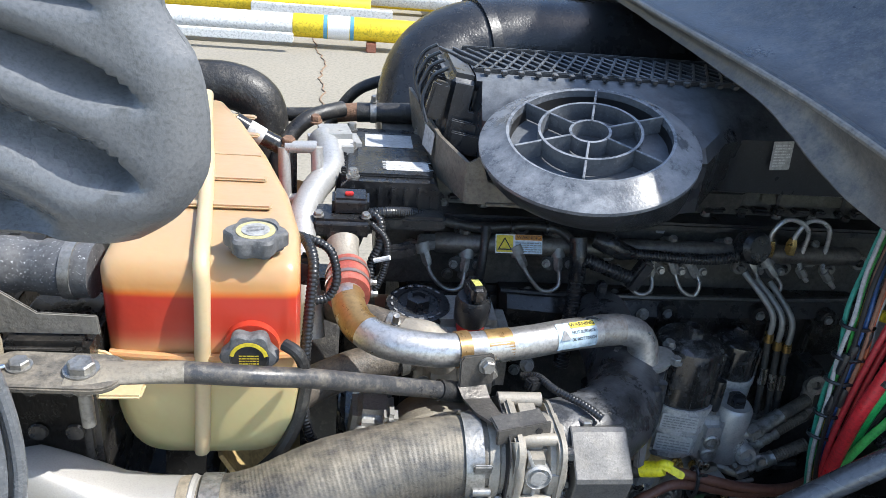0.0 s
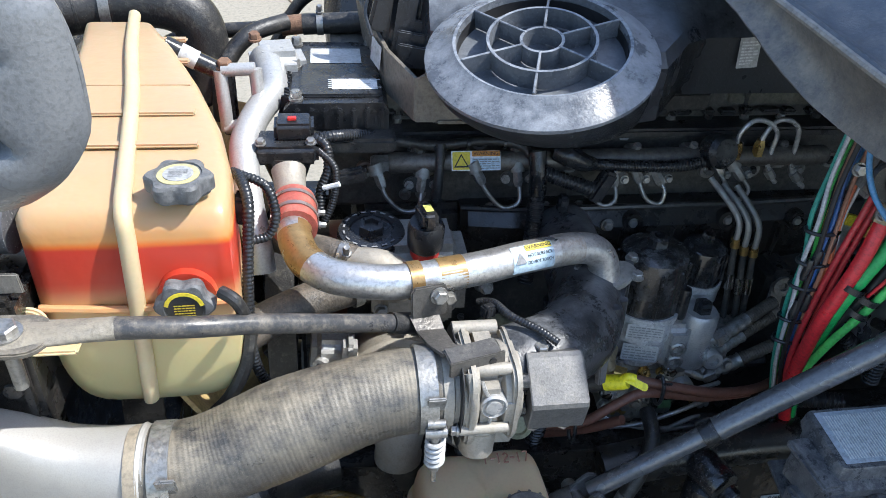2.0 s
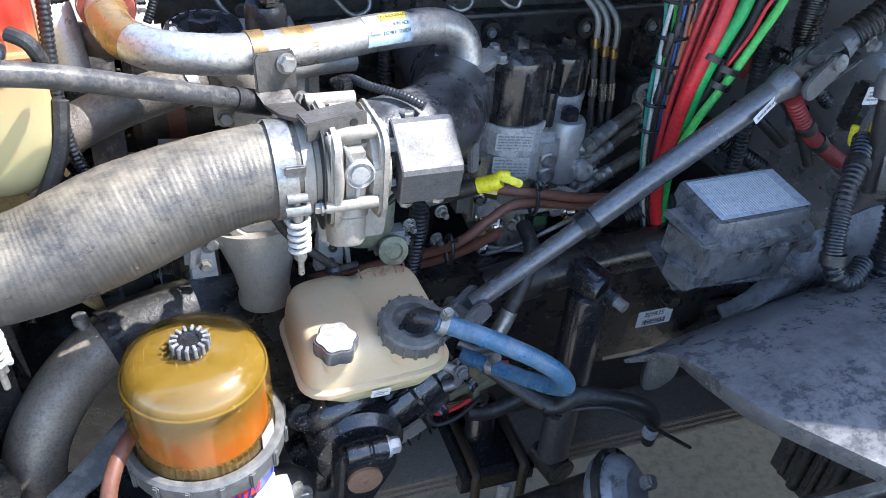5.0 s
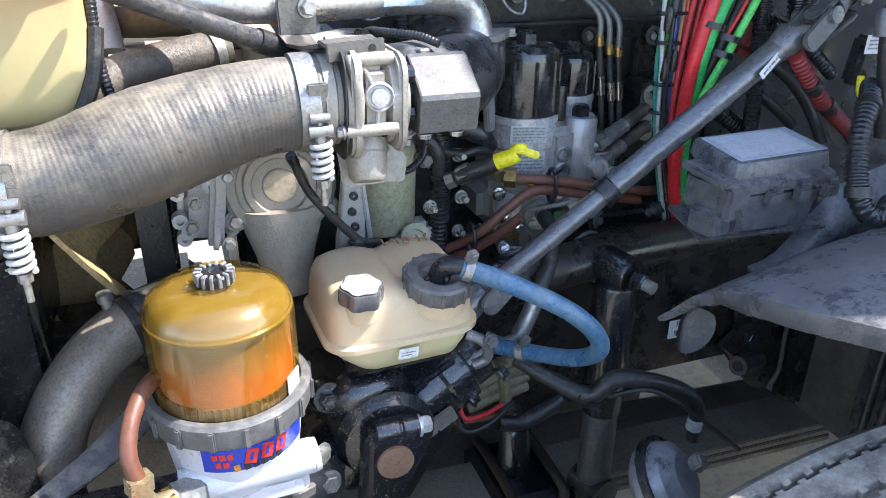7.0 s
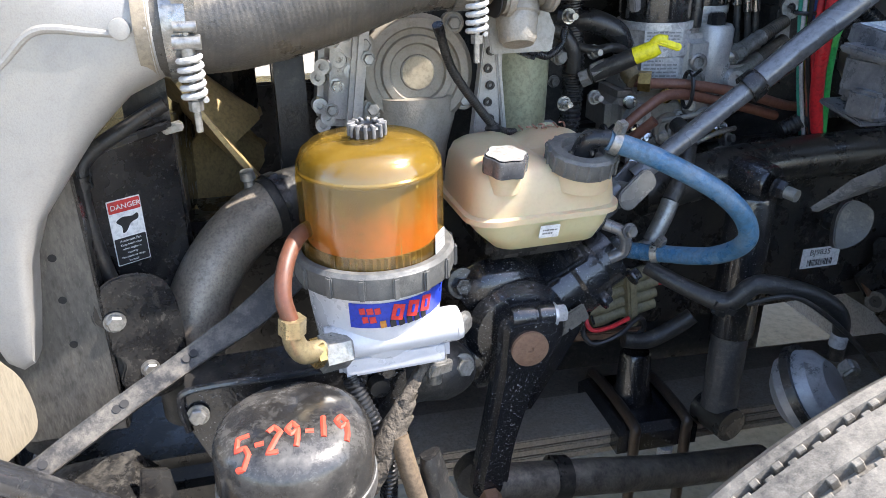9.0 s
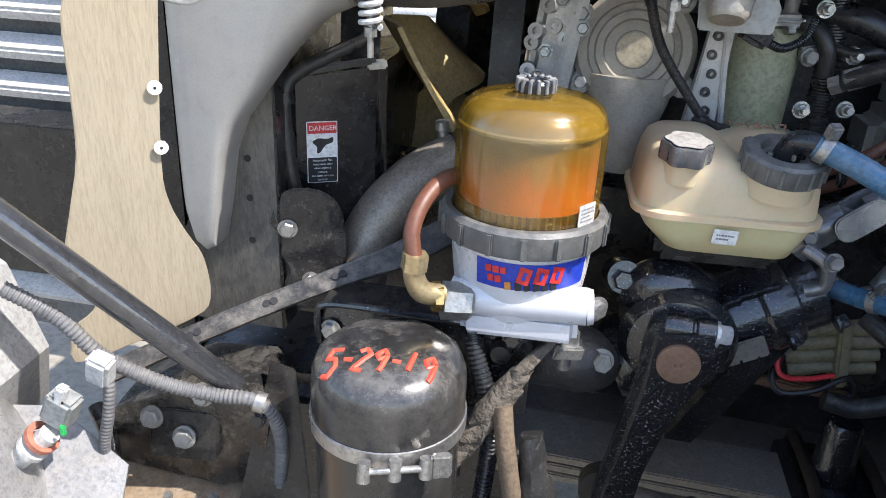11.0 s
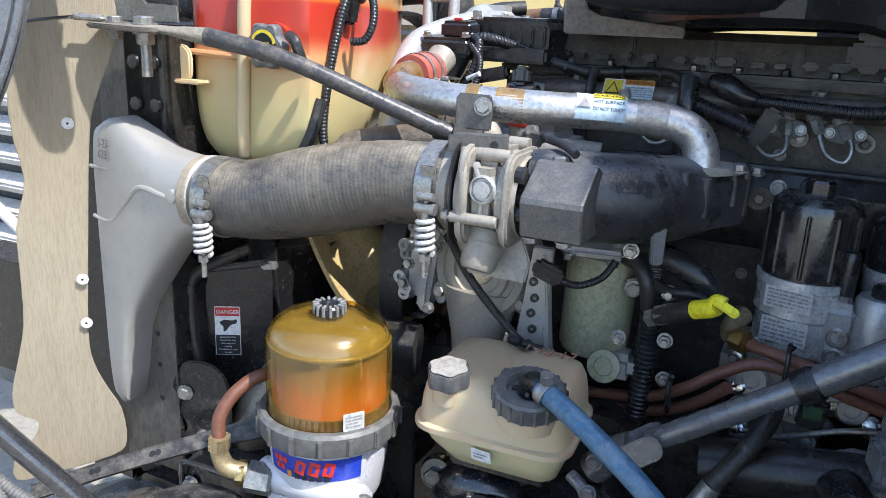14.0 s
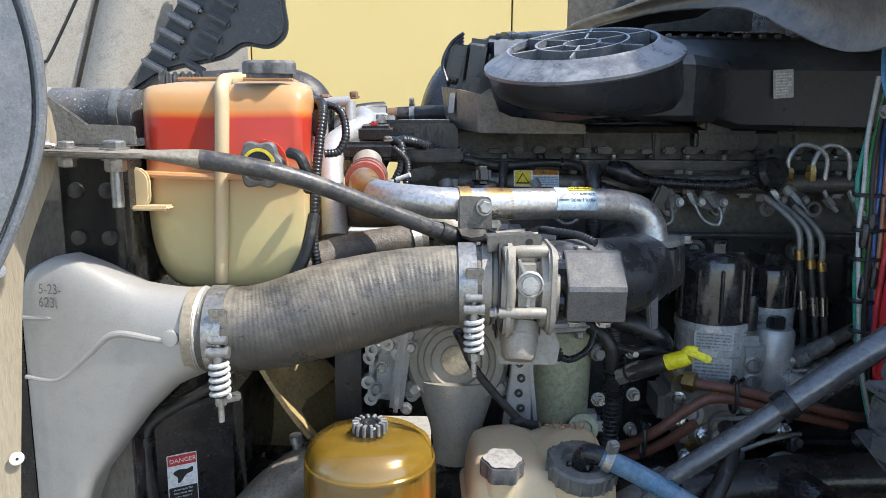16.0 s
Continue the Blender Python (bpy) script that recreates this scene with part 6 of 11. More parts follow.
# ---- engine ----
def build_engine():
    eng = thing("diesel_engine", (0.25, 0.6, 0.8), "dark dusty diesel engine block and head", "engine")
    part("cylinder_head", box((0.28, 0.60, 1.435), (0.88, 0.36, 0.115), bevel=0.008), mat("head_olive_grey", (0.105, 0.099, 0.085), (0.072, 0.068, 0.060), 0.48, metal=0.25, dust=DUST, dust_amount=0.36, bump=0.4, fine=160), eng)
    part("head_ledge", box((0.28, 0.425, 1.497), (0.88, 0.05, 0.014), bevel=0.004), engine_dark, eng)
    part("valve_cover", loft([[(x, 0.445, 1.50), (x, 0.455, 1.545), (x, 0.47, 1.555), (x, 0.80, 1.56), (x, 0.82, 1.50)] for x in (-0.15, -0.14, 0.71, 0.72)]), mat("valve_cover", (0.06, 0.059, 0.053), (0.085, 0.082, 0.072), 0.5, metal=0.3, dust=DUST, dust_amount=0.45, bump=0.4), eng, smooth=25)
    for k in range(15):
        x = -0.12 + k * 0.058
        part("cover_bolt", hex_bolt((x, 0.437, 1.504), (0, -0.3, 1), 0.0065, 0.008), zinc if k % 3 else engine_dark, eng)
    for k in range(8):
        part("cover_rib", box((-0.09 + k * 0.11, 0.449, 1.525), (0.012, 0.012, 0.042), bevel=0.003), engine_dark, eng)
    part("block", box((0.30, 0.60, 1.09), (0.84, 0.38, 0.58), bevel=0.012), engine_dark, eng)
    part("oil_pan", box((0.30, 0.60, 0.66), (0.80, 0.34, 0.36), bevel=0.03, seg=3), engine_dark, eng)
    for k, (x, z, w, h) in enumerate(((0.02, 1.30, 0.10, 0.07), (0.46, 1.17, 0.16, 0.14), (0.60, 1.28, 0.14, 0.10), (0.30, 1.06, 0.18, 0.10), (0.08, 1.05, 0.10, 0.08), (0.52, 1.02, 0.20, 0.08))):
        part("block_boss", box((x, 0.405, z), (w, 0.05, h), bevel=0.012, seg=3), engine_dark, eng)
    rnd = random.Random(31)
    for k in range(26):
        x, z = rnd.uniform(-0.06, 0.68), rnd.choice((1.405, 1.385, 1.34, 1.31, 1.24, 1.18))
        part("block_bolt", hex_bolt((x, 0.408 if z > 1.39 else 0.40, z), (0, -1, 0), rnd.uniform(0.005, 0.0085), 0.008), zinc if rnd.random() < 0.5 else engine_grey, eng)
    # lugs along the cover edge, cast bosses and inspection pads on the head
    for k in range(24):
        x = -0.115 + k * 0.034 + rnd.uniform(-0.006, 0.006)
        w, h = rnd.uniform(0.012, 0.030), rnd.uniform(0.006, 0.013)
        part("cover_lug", box((x, 0.438 - rnd.uniform(0, 0.006), 1.513 + h / 2), (w, 0.018, h), bevel=0.003), black_plastic if k % 3 else engine_dark, eng)
    for k in range(11):
        x, z = -0.10 + k * 0.072 + rnd.uniform(-0.012, 0.012), rnd.choice((1.428, 1.442, 1.482))
        part("head_boss", lathe([(0, -0.006), (0.014, -0.006), (0.012, 0.008), (0.0075, 0.008), (0.007, 0.004), (0, 0.004)], (x, 0.421, z), (0, -1, 0.05), 20), engine_grey, eng)
        part("head_bolt", hex_bolt((x, 0.415, z), (0, -1, 0.05), 0.0058, 0.007), zinc if k % 2 else engine_dark, eng)
    for x, z in ((-0.128, 1.478), (0.055, 1.488), (0.158, 1.448), (0.27, 1.486), (0.40, 1.446)):
        part("head_pad", box((x, 0.4190, z), (0.013, 0.004, 0.013), (0, 4, 0), bevel=0.001), label_dirty, eng)
    for k in range(7):
        part("cast_letter_bar", box((-0.085 + 0.017 * k, 0.4185, 1.462), (0.010, 0.004, 0.011), bevel=0.001), engine_dark, eng)
    man = thing("intake_manifold", (0.33, 0.40, 1.28), "black cast intake manifold with a ribbed top edge", "manifold")
    part("manifold_body", loft([[(x, y0, 1.285), (x, y0 - 0.012, 1.31), (x, y0 - 0.010, 1.365), (x, y0 + 0.004, 1.386), (x, 0.43, 1.388), (x, 0.43, 1.285)] for x, y0 in ((0.03, 0.40), (0.04, 0.388), (0.15, 0.372), (0.30, 0.372), (0.52, 0.378), (0.60, 0.385), (0.61, 0.40))]), black_paint, man, smooth=30)
    part("top_lip", tube([(0.03, 0.393, 1.388), (0.15, 0.379, 1.390), (0.45, 0.381, 1.390), (0.60, 0.392, 1.388)], 0.005, 8), engine_dark, man)
    for x, z in ((0.285, 1.37), (0.435, 1.37), (0.225, 1.352), (0.14, 1.36), (0.55, 1.365)):
        part("bolt_boss", lathe([(0, 0), (0.017, 0), (0.015, 0.014), (0.009, 0.014), (0.008, 0.008), (0, 0.008)], (x, 0.374, z), (0, -1, 0.1), 22), black_paint, man)
        part("boss_bolt", hex_bolt((x, 0.366, z), (0, -1, 0.1), 0.007, 0.007), engine_grey, man)
    part("bolt", hex_bolt((0.245, 0.362, 1.37), (0, -1, 0.1), 0.0085, 0.008), zinc, man)
    for x in (0.19, 0.27, 0.35, 0.45, 0.52):
        part("rib", box((x, 0.362, 1.335), (0.008, 0.016, 0.06), bevel=0.003), black_paint, man)

    # fuel rail with its label
    rail = thing("fuel_rail", (0.25, 0.374, 1.45), "grey steel high pressure fuel rail with a warning label", "fuel rail")
    RY, RZ = 0.379, 1.470
    part("rail_tube", lathe([(0, -0.078), (0.012, -0.078), (0.0145, -0.074), (0.0145, 0.565), (0.012, 0.57), (0, 0.57)], (0, RY, RZ), (1, 0, 0), 28), mat("rail_steel", (0.20, 0.185, 0.165), (0.15, 0.135, 0.118), 0.45, metal=0.7, dust=DUST, dust_amount=0.4, bump=0.3), rail)
    part("end_nut", lathe([(0, -0.102), (0.010, -0.102), (0.0125, -0.098), (0.0125, -0.078), (0, -0.078)], (0, RY, RZ), (1, 0, 0), 6), zinc, rail)
    for x in (-0.035, 0.10, 0.18, 0.275, 0.36, 0.43, 0.50):
        part("saddle", box((x, RY + 0.012, RZ - 0.004), (0.022, 0.030, 0.034), bevel=0.004), engine_grey, rail)
        part("saddle_bolt", hex_bolt((x, RY + 0.004, RZ + 0.014), (0, -0.5, 1), 0.0065, 0.008), zinc, rail)
    n = Vector((0, -0.86, 0.5)).normalized()
    upv = Vector((0, 0.5, 0.86))
    c = Vector((0.041, RY, RZ)) + n * 0.0152
    sticker("rail_label", c, n, 0.068, 0.027, label_white, rail, up=upv)
    sticker("label_header", c + upv * 0.0095 + Vector((0.014, 0, 0)) + n * 0.0006, n, 0.039, 0.0075, label_orange, rail, up=upv)
    words("WARNING", c + upv * 0.0095 + Vector((0.014, 0, 0)) + n * 0.0013, n, 0.0072, ink, rail, up=upv)
    sticker("label_text_field", c + Vector((0.014, 0, 0)) - upv * 0.0045 + n * 0.0006, n, 0.039, 0.0165, label_pale_blue, rail, up=upv)
    bars(c + Vector((0.014, 0, 0)) - upv * 0.0045 + n * 0.0012, n, (0.036, 0.015), 5, ink_grey, rail, up=upv, seed=17)
    sticker("label_yellow_field", c - Vector((0.0205, 0, 0)) + n * 0.0006, n, 0.024, 0.024, label_yellow, rail, up=upv)
    part("warning_triangle", plate([(-0.0105, -0.009), (0.0105, -0.009), (0, 0.0095)], c - Vector((0.0205, 0, 0)) + n * 0.0012, n, 0.0004, up=upv, bevel=0), ink, rail, smooth=0)
    part("triangle_field", plate([(-0.0075, -0.007), (0.0075, -0.007), (0, 0.0065)], c - Vector((0.0205, 0, 0)) + n * 0.0017, n, 0.0004, up=upv, bevel=0), label_yellow, rail, smooth=0)

    # injector lines
    lines = [[(-0.091, 0.362, 1.456), (-0.082, 0.352, 1.432), (-0.060, 0.350, 1.411), (-0.038, 0.352, 1.414), (-0.033, 0.366, 1.446)],
             [(0.045, 0.362, 1.457), (0.058, 0.352, 1.434), (0.081, 0.350, 1.412), (0.104, 0.352, 1.420), (0.102, 0.366, 1.452)],
             [(0.202, 0.362, 1.430), (0.226, 0.352, 1.410), (0.245, 0.352, 1.419), (0.242, 0.366, 1.447)],
             [(0.276, 0.366, 1.452), (0.290, 0.352, 1.420), (0.312, 0.350, 1.411), (0.318, 0.354, 1.429), (0.308, 0.366, 1.447)],
             [(0.397, 0.366, 1.460), (0.416, 0.352, 1.429), (0.436, 0.350, 1.414), (0.447, 0.354, 1.429), (0.430, 0.366, 1.451)]]
    for i, p in enumerate(lines):
        t = thing("injector_line", p[0], "bent steel injector line with hexagon nuts", "fuel line", "injector lines")
        part("line", tube(p, 0.0031, 12), zinc, t)
        for end, nxt in ((p[0], p[1]), (p[-1], p[-2])):
            d = (Vector(nxt) - Vector(end)).normalized()
            part("nut", lathe([(0, -0.006), (0.0075, -0.006), (0.0075, 0.008), (0.0052, 0.014), (0, 0.014)], end, d, 6), zinc, t)
            if end is p[-1]:
                e = Vector(end) + Vector((0.0, 0.006, -0.004))
                part("flange", plate(smooth_outline([(-0.024, 0.0), (-0.018, 0.009), (0.0, 0.013), (0.018, 0.009), (0.024, 0.0), (0.018, -0.009), (0.0, -0.013), (-0.018, -0.009)], 3), e, (0, -1, 0.15), 0.006), engine_dark, t)
                for sx in (-0.017, 0.017):
                    part("flange_bolt", hex_bolt(e + Vector((sx, -0.006, 0.0)), (0, -1, 0.15), 0.0055, 0.006), zinc, t)
            part("stud", lathe([(0, -0.02), (0.0105, -0.02), (0.0105, -0.006), (0, -0.006)], end, d, 16), engine_grey, t)
    for p, nut in (([(0.421, 0.37, 1.484), (0.419, 0.37, 1.508), (0.434, 0.37, 1.529), (0.457, 0.37, 1.527), (0.476, 0.37, 1.509), (0.475, 0.37, 1.467), (0.484, 0.37, 1.445), (0.497, 0.37, 1.430)], 1),
                   ([(0.454, 0.37, 1.488), (0.458, 0.37, 1.509), (0.472, 0.372, 1.528), (0.495, 0.372, 1.527), (0.509, 0.37, 1.510), (0.513, 0.37, 1.462), (0.526, 0.37, 1.440), (0.540, 0.37, 1.424)], 1),
                   ([(0.520, 0.37, 1.452), (0.540, 0.38, 1.43), (0.560, 0.39, 1.41)], 0)):
        t = thing("pump_line", p[0], "tall bent bright steel pump line with brass nut", "fuel line", "pump lines")
        part("line", tube(p, 0.0036, 12), mat("pale_steel_line", (0.55, 0.55, 0.53), (0.46, 0.46, 0.45), 0.3, metal=0.5, bump=0.1), t)
        if nut:
            part("nut", lathe([(0, -0.012), (0.0085, -0.012), (0.0085, 0.004), (0.006, 0.012), (0, 0.012)], p[0], (0, 0, 1), 6), brass_mat, t)
        part("sleeve_nut", lathe([(0, -0.008), (0.007, -0.008), (0.007, 0.008), (0, 0.008)], p[-2], Vector(p[-1]) - Vector(p[-2]), 6), engine_grey, t)

    # braided lines beside the filters
    for p in ([(0.408, 0.365, 1.462), (0.436, 0.356, 1.425), (0.441, 0.352, 1.385), (0.449, 0.350, 1.32), (0.459, 0.350, 1.24)],
              [(0.430, 0.365, 1.452), (0.452, 0.356, 1.420), (0.458, 0.352, 1.372), (0.467, 0.350, 1.31), (0.478, 0.350, 1.238)],
              [(0.452, 0.365, 1.448), (0.470, 0.356, 1.414), (0.474, 0.352, 1.368), (0.481, 0.350, 1.31), (0.490, 0.350, 1.237)]):
        p = [Vector(q) + Vector((-0.030, -0.060 + 0.04 * (j == 0), -0.008)) for j, q in enumerate(p)]
        t = thing("braided_line", p[-1], "braided steel fuel line with brass collars", "fuel line", "braided lines")
        part("steel_bend", tube(p[:3], 0.0044, 12), engine_grey, t)
        part("braid", ribbed(p[2:], 0.0048, 0.004, 0.06, 12), engine_dark, t)
        part("ferrule", lathe([(0, -0.014), (0.0064, -0.014), (0.0064, 0.014), (0, 0.014)], p[3], Vector(p[3]) - Vector(p[4]), 14), steel, t)
        part("collar", lathe([(0, -0.007), (0.0066, -0.007), (0.0066, 0.007), (0, 0.007)], p[2], Vector(p[3]) - Vector(p[2]), 14), brass_mat, t)
        part("end_nut", lathe([(0, -0.008), (0.0095, -0.008), (0.0095, 0.012), (0, 0.012)], p[-1], (0, 0, 1), 6), zinc, t)

    # harness over the head
    hs = thing("engine_harness", (0.0, 0.37, 1.49), "black corrugated wiring harness along the head", "wiring harness")
    part("conduit", ribbed([(-0.175, 0.325, 1.533), (-0.149, 0.33, 1.534), (-0.111, 0.36, 1.521), (-0.07, 0.37, 1.506)], 0.0078, 0.0045), black_plastic, hs)
    part("taped_run", tube([(-0.075, 0.37, 1.508), (-0.04, 0.375, 1.50), (-0.012, 0.378, 1.496), (0.058, 0.378, 1.501), (0.099, 0.368, 1.499), (0.121, 0.35, 1.483)], [0.0075, 0.0065, 0.0075, 0.006, 0.0065, 0.007], 12), black_rubber, hs)
    part("taped_drop", tube([(-0.008, 0.372, 1.50), (-0.010, 0.358, 1.475), (-0.012, 0.352, 1.45), (-0.014, 0.352, 1.425)], [0.007, 0.006, 0.007, 0.008], 12), black_rubber, hs)
    part("drop_plug", box((-0.014, 0.348, 1.418), (0.016, 0.016, 0.026), bevel=0.003), black_plastic, hs)
    part("cable_tie", ring_band(0.008, 0.010, 0.005, (-0.008, 0.373, 1.494), (0.2, 0, 1), 20), black_plastic, hs)
    for x in (-0.05, 0.03, 0.08):
        part("cable_tie", ring_band(0.0075, 0.0092, 0.004, (x, 0.376, 1.499), (1, 0, 0), 20), black_plastic, hs)
    hv = thing("vertical_conduit", (0.122, 0.33, 1.32), "thick black corrugated conduit hanging before the manifold", "conduit")
    part("sleeve", tube([(0.121, 0.352, 1.498), (0.123, 0.342, 1.47), (0.125, 0.340, 1.440)], 0.0125, 16), black_plastic, hv)
    part("conduit", ribbed([(0.125, 0.340, 1.445), (0.124, 0.335, 1.401), (0.122, 0.33, 1.362), (0.120, 0.325, 1.30)], 0.0118, 0.0055), black_plastic, hv)
    hr = thing("sensor_harness", (0.27, 0.355, 1.46), "black corrugated sensor lead with moulded connectors", "wiring harness")
    part("moulded_plug", tube([(0.148, 0.36, 1.493), (0.166, 0.352, 1.490), (0.187, 0.35, 1.480), (0.205, 0.352, 1.476)], [0.012, 0.016, 0.013, 0.009], 16), black_plastic, hr)
    part("conduit", ribbed([(0.20, 0.352, 1.476), (0.257, 0.352, 1.472), (0.324, 0.352, 1.470), (0.365, 0.352, 1.476)], 0.0085, 0.0045), black_plastic, hr)
    part("round_plug", lathe([(0, -0.02), (0.022, -0.02), (0.025, -0.012), (0.025, 0.006), (0.019, 0.014), (0, 0.016)], (0.392, 0.362, 1.487), (0.2, -0.9, 0.3), 28), black_plastic, hr)
    part("branch", ribbed([(0.132, 0.348, 1.467), (0.170, 0.345, 1.453), (0.205, 0.345, 1.440)], 0.0105, 0.0055), black_plastic, hr)
    part("branch_plug", box((0.218, 0.345, 1.446), (0.020, 0.022, 0.05), (0, 25, 0), bevel=0.004), black_plastic, hr)
    part("clip_plug", box((0.162, 0.335, 1.425), (0.014, 0.016, 0.026), bevel=0.003), black_plastic, hr)
    # far bracket and sensor over the head
    sb = thing("sensor_block", (0.35, 0.44, 1.52), "dark sensor block on the valve cover edge", "sensor")
    part("base", box((0.345, 0.45, 1.535), (0.10, 0.05, 0.03), bevel=0.005), engine_dark, sb)
    part("sensor", box((0.33, 0.44, 1.562), (0.05, 0.04, 0.03), bevel=0.006), black_plastic, sb)
    part("lug", hex_bolt((0.365, 0.43, 1.555), (0, -0.4, 1), 0.008, 0.01), zinc, sb)
    hb = thing("heat_shield", (0.53, 0.46, 1.53), "dull olive metal shield at the rear of the head", "shield")
    part("shield_sheet", plate(smooth_outline([(-0.085, 0.03), (-0.07, 0.04), (0.10, 0.04), (0.12, 0.0), (0.10, -0.012), (-0.07, -0.012), (-0.088, 0.0)], 3), (0.52, 0.45, 1.535), (0, -1, 0.25), 0.004), mat("olive_dull", (0.12, 0.11, 0.08), (0.09, 0.085, 0.065), 0.55, metal=0.3, dust=DUST, dust_amount=0.3), hb)
    part("stud", hex_bolt((0.432, 0.44, 1.555), (0, -0.6, 0.8), 0.008, 0.016), zinc, hb)


def build_front_drive():
    """Pumps, pulleys and brackets at the front of the engine."""
    wp = thing("coolant_pump", (-0.08, 0.16, 1.13), "cast aluminium coolant pump with a round cover", "coolant pump")
    ax = Vector((-0.05, -1, 0.12)).normalized()
    C = Vector((-0.077, 0.178, 1.253))
    part("volute", lathe([(0, -0.06), (0.066, -0.06), (0.068, 0.0), (0.062, 0.008), (0.052, 0.010), (0.050, 0.006), (0.044, 0.006), (0.042, 0.012), (0.034, 0.013), (0.032, 0.008), (0.021, 0.008), (0.020, 0.011), (0, 0.012)], C, ax, 56), cast_dusty, wp)
    part("centre_plug", lathe([(0, 0.010), (0.0185, 0.010), (0.0185, 0.0125), (0, 0.0135)], C, ax, 36), mat("plug_tan", (0.50, 0.42, 0.30), None, 0.5, metal=0.4), wp)
    part("outlet_cone", loft([[(C.x + r * math.cos(a), C.y - 0.006 + 0.030 * math.sin(a) + o, z) for a in (2 * math.pi * k / 24 for k in range(24))] for r, z, o in ((0.052, 1.225, 0.01), (0.046, 1.195, 0.008), (0.036, 1.165, 0.004), (0.030, 1.135, 0.0), (0.033, 1.13, 0.0), (0.033, 1.118, 0.0))]), cast_dusty, wp, smooth=50)
    for dx, dz in ((-0.055, -0.040), (0.058, -0.036), (-0.062, 0.035), (0.045, 0.055)):
        part("bolt_ear", lathe([(0, -0.02), (0.013, -0.02), (0.013, 0.0), (0, 0.0)], C + Vector((dx, -0.002, dz)), ax, 20), cast_dusty, wp)
        part("ear_bolt", hex_bolt(C + Vector((dx, -0.003, dz)), ax, 0.0085, 0.009), zinc, wp)
    bars(C + Vector((0.0, -0.012, -0.055)), ax, (0.07, 0.006), 1, cast_alu, wp, seed=6, name="cast_lettering", fill=0.9)
    fp = thing("gear_housing", (-0.17, 0.2, 1.15), "pale cast gear housing with bolts", "gear housing")
    part("housing_body", box((-0.165, 0.215, 1.255), (0.055, 0.07, 0.13), (0, 6, 0), bevel=0.012, seg=3), cast_alu, fp)
    part("housing_rim", box((-0.148, 0.180, 1.255), (0.018, 0.03, 0.15), (0, 8, 0), bevel=0.006), cast_alu, fp)
    rnd = random.Random(12)
    for k in range(9):
        p = Vector((-0.165 + rnd.uniform(-0.03, 0.03), 0.172 + rnd.uniform(0, 0.02), 1.255 + rnd.uniform(-0.07, 0.06)))
        part("boss", lathe([(0, -0.012), (0.0095, -0.012), (0.009, 0.008), (0.004, 0.008), (0.0035, 0.003), (0, 0.003)], p, (rnd.uniform(-0.4, 0.1), -1, 0.1), 16), cast_alu, fp)
    for k in range(5):
        part("housing_bolt", hex_bolt((-0.135 + rnd.uniform(-0.05, 0.01), 0.163, 1.19 + k * 0.028), (0, -1, 0.1), 0.007, 0.008), zinc, fp)
    # belt and pulleys
    bl = thing("drive_belt", (-0.235, 0.3, 1.2), "black ribbed drive belt round its pulleys", "belt")
    pts = []
    for k in range(60):
        a = 2 * math.pi * k / 60
        pts.append((-0.225, 0.33 + 0.13 * math.cos(a), 1.20 + 0.20 * math.sin(a)))
    outer = [[(-0.243, y, z), (-0.207, y, z), (-0.207, 0.33 + (y - 0.33) * 0.96, 1.2 + (z - 1.2) * 0.96), (-0.243, 0.33 + (y - 0.33) * 0.96, 1.2 + (z - 1.2) * 0.96)] for _, y, z in pts]
    part("belt", loft(outer + [outer[0]], cap=False), black_rubber, bl)
    for y, z, r in ((0.33, 1.34, 0.055), (0.33, 1.06, 0.05), (0.28, 1.2, 0.075)):
        part("pulley", lathe([(0, -0.02), (r * 0.5, -0.02), (r * 0.55, -0.006), (r * 0.9, -0.006), (r, -0.018), (r, 0.018), (0, 0.018)], (-0.225, y, z), (-1, 0, 0), 40), black_paint, bl)
    al = thing("alternator", (-0.21, 0.32, 1.32), "dark alternator with copper windings behind the charge hose", "alternator")
    part("case", lathe([(0, 0), (0.06, 0.0), (0.068, 0.01), (0.068, 0.09), (0.055, 0.10), (0, 0.10)], (-0.20, 0.33, 1.33), (1, 0, 0), 36), engine_dark, al)
    part("winding_band", ring_band(0.066, 0.070, 0.02, (-0.15, 0.33, 1.33), (1, 0, 0), 36), copper_hose, al)
    # olive painted oil cooler
    oc = thing("oil_cooler", (0.06, 0.18, 1.16), "olive primer oil cooler canister with a bolted lid", "oil cooler")
    part("canister", lathe([(0, 0), (0.040, 0), (0.044, 0.008), (0.045, 0.11), (0.040, 0.128), (0.03, 0.134), (0, 0.134)], (0.062, 0.19, 1.165), (0.03, 0, 1), 40), olive_paint, oc)
    part("lid_plate", box((0.060, 0.165, 1.302), (0.078, 0.040, 0.012), (4, -3, 0), bevel=0.005, seg=3), cast_alu, oc)
    for dx in (-0.028, 0.026):
        part("lid_bolt", hex_bolt((0.060 + dx, 0.150, 1.296), (0, -0.2, -1), 0.0075, 0.008), zinc, oc)
        part("lid_stud", lathe([(0, 0), (0.008, 0), (0.008, 0.02), (0, 0.02)], (0.060 + dx, 0.17, 1.306), (0, 0, 1), 12), engine_grey, oc)
    part("side_bolt", hex_bolt((0.112, 0.155, 1.265), (0.3, -1, 0), 0.009, 0.008), zinc, oc)
    part("side_clip", box((0.118, 0.162, 1.27), (0.035, 0.012, 0.018), (0, -15, 20), bevel=0.003), zinc, oc)
    part("side_hose", tube([(0.088, 0.17, 1.30), (0.112, 0.158, 1.295), (0.128, 0.152, 1.275), (0.132, 0.155, 1.245)], 0.0095, 14), black_rubber, oc)
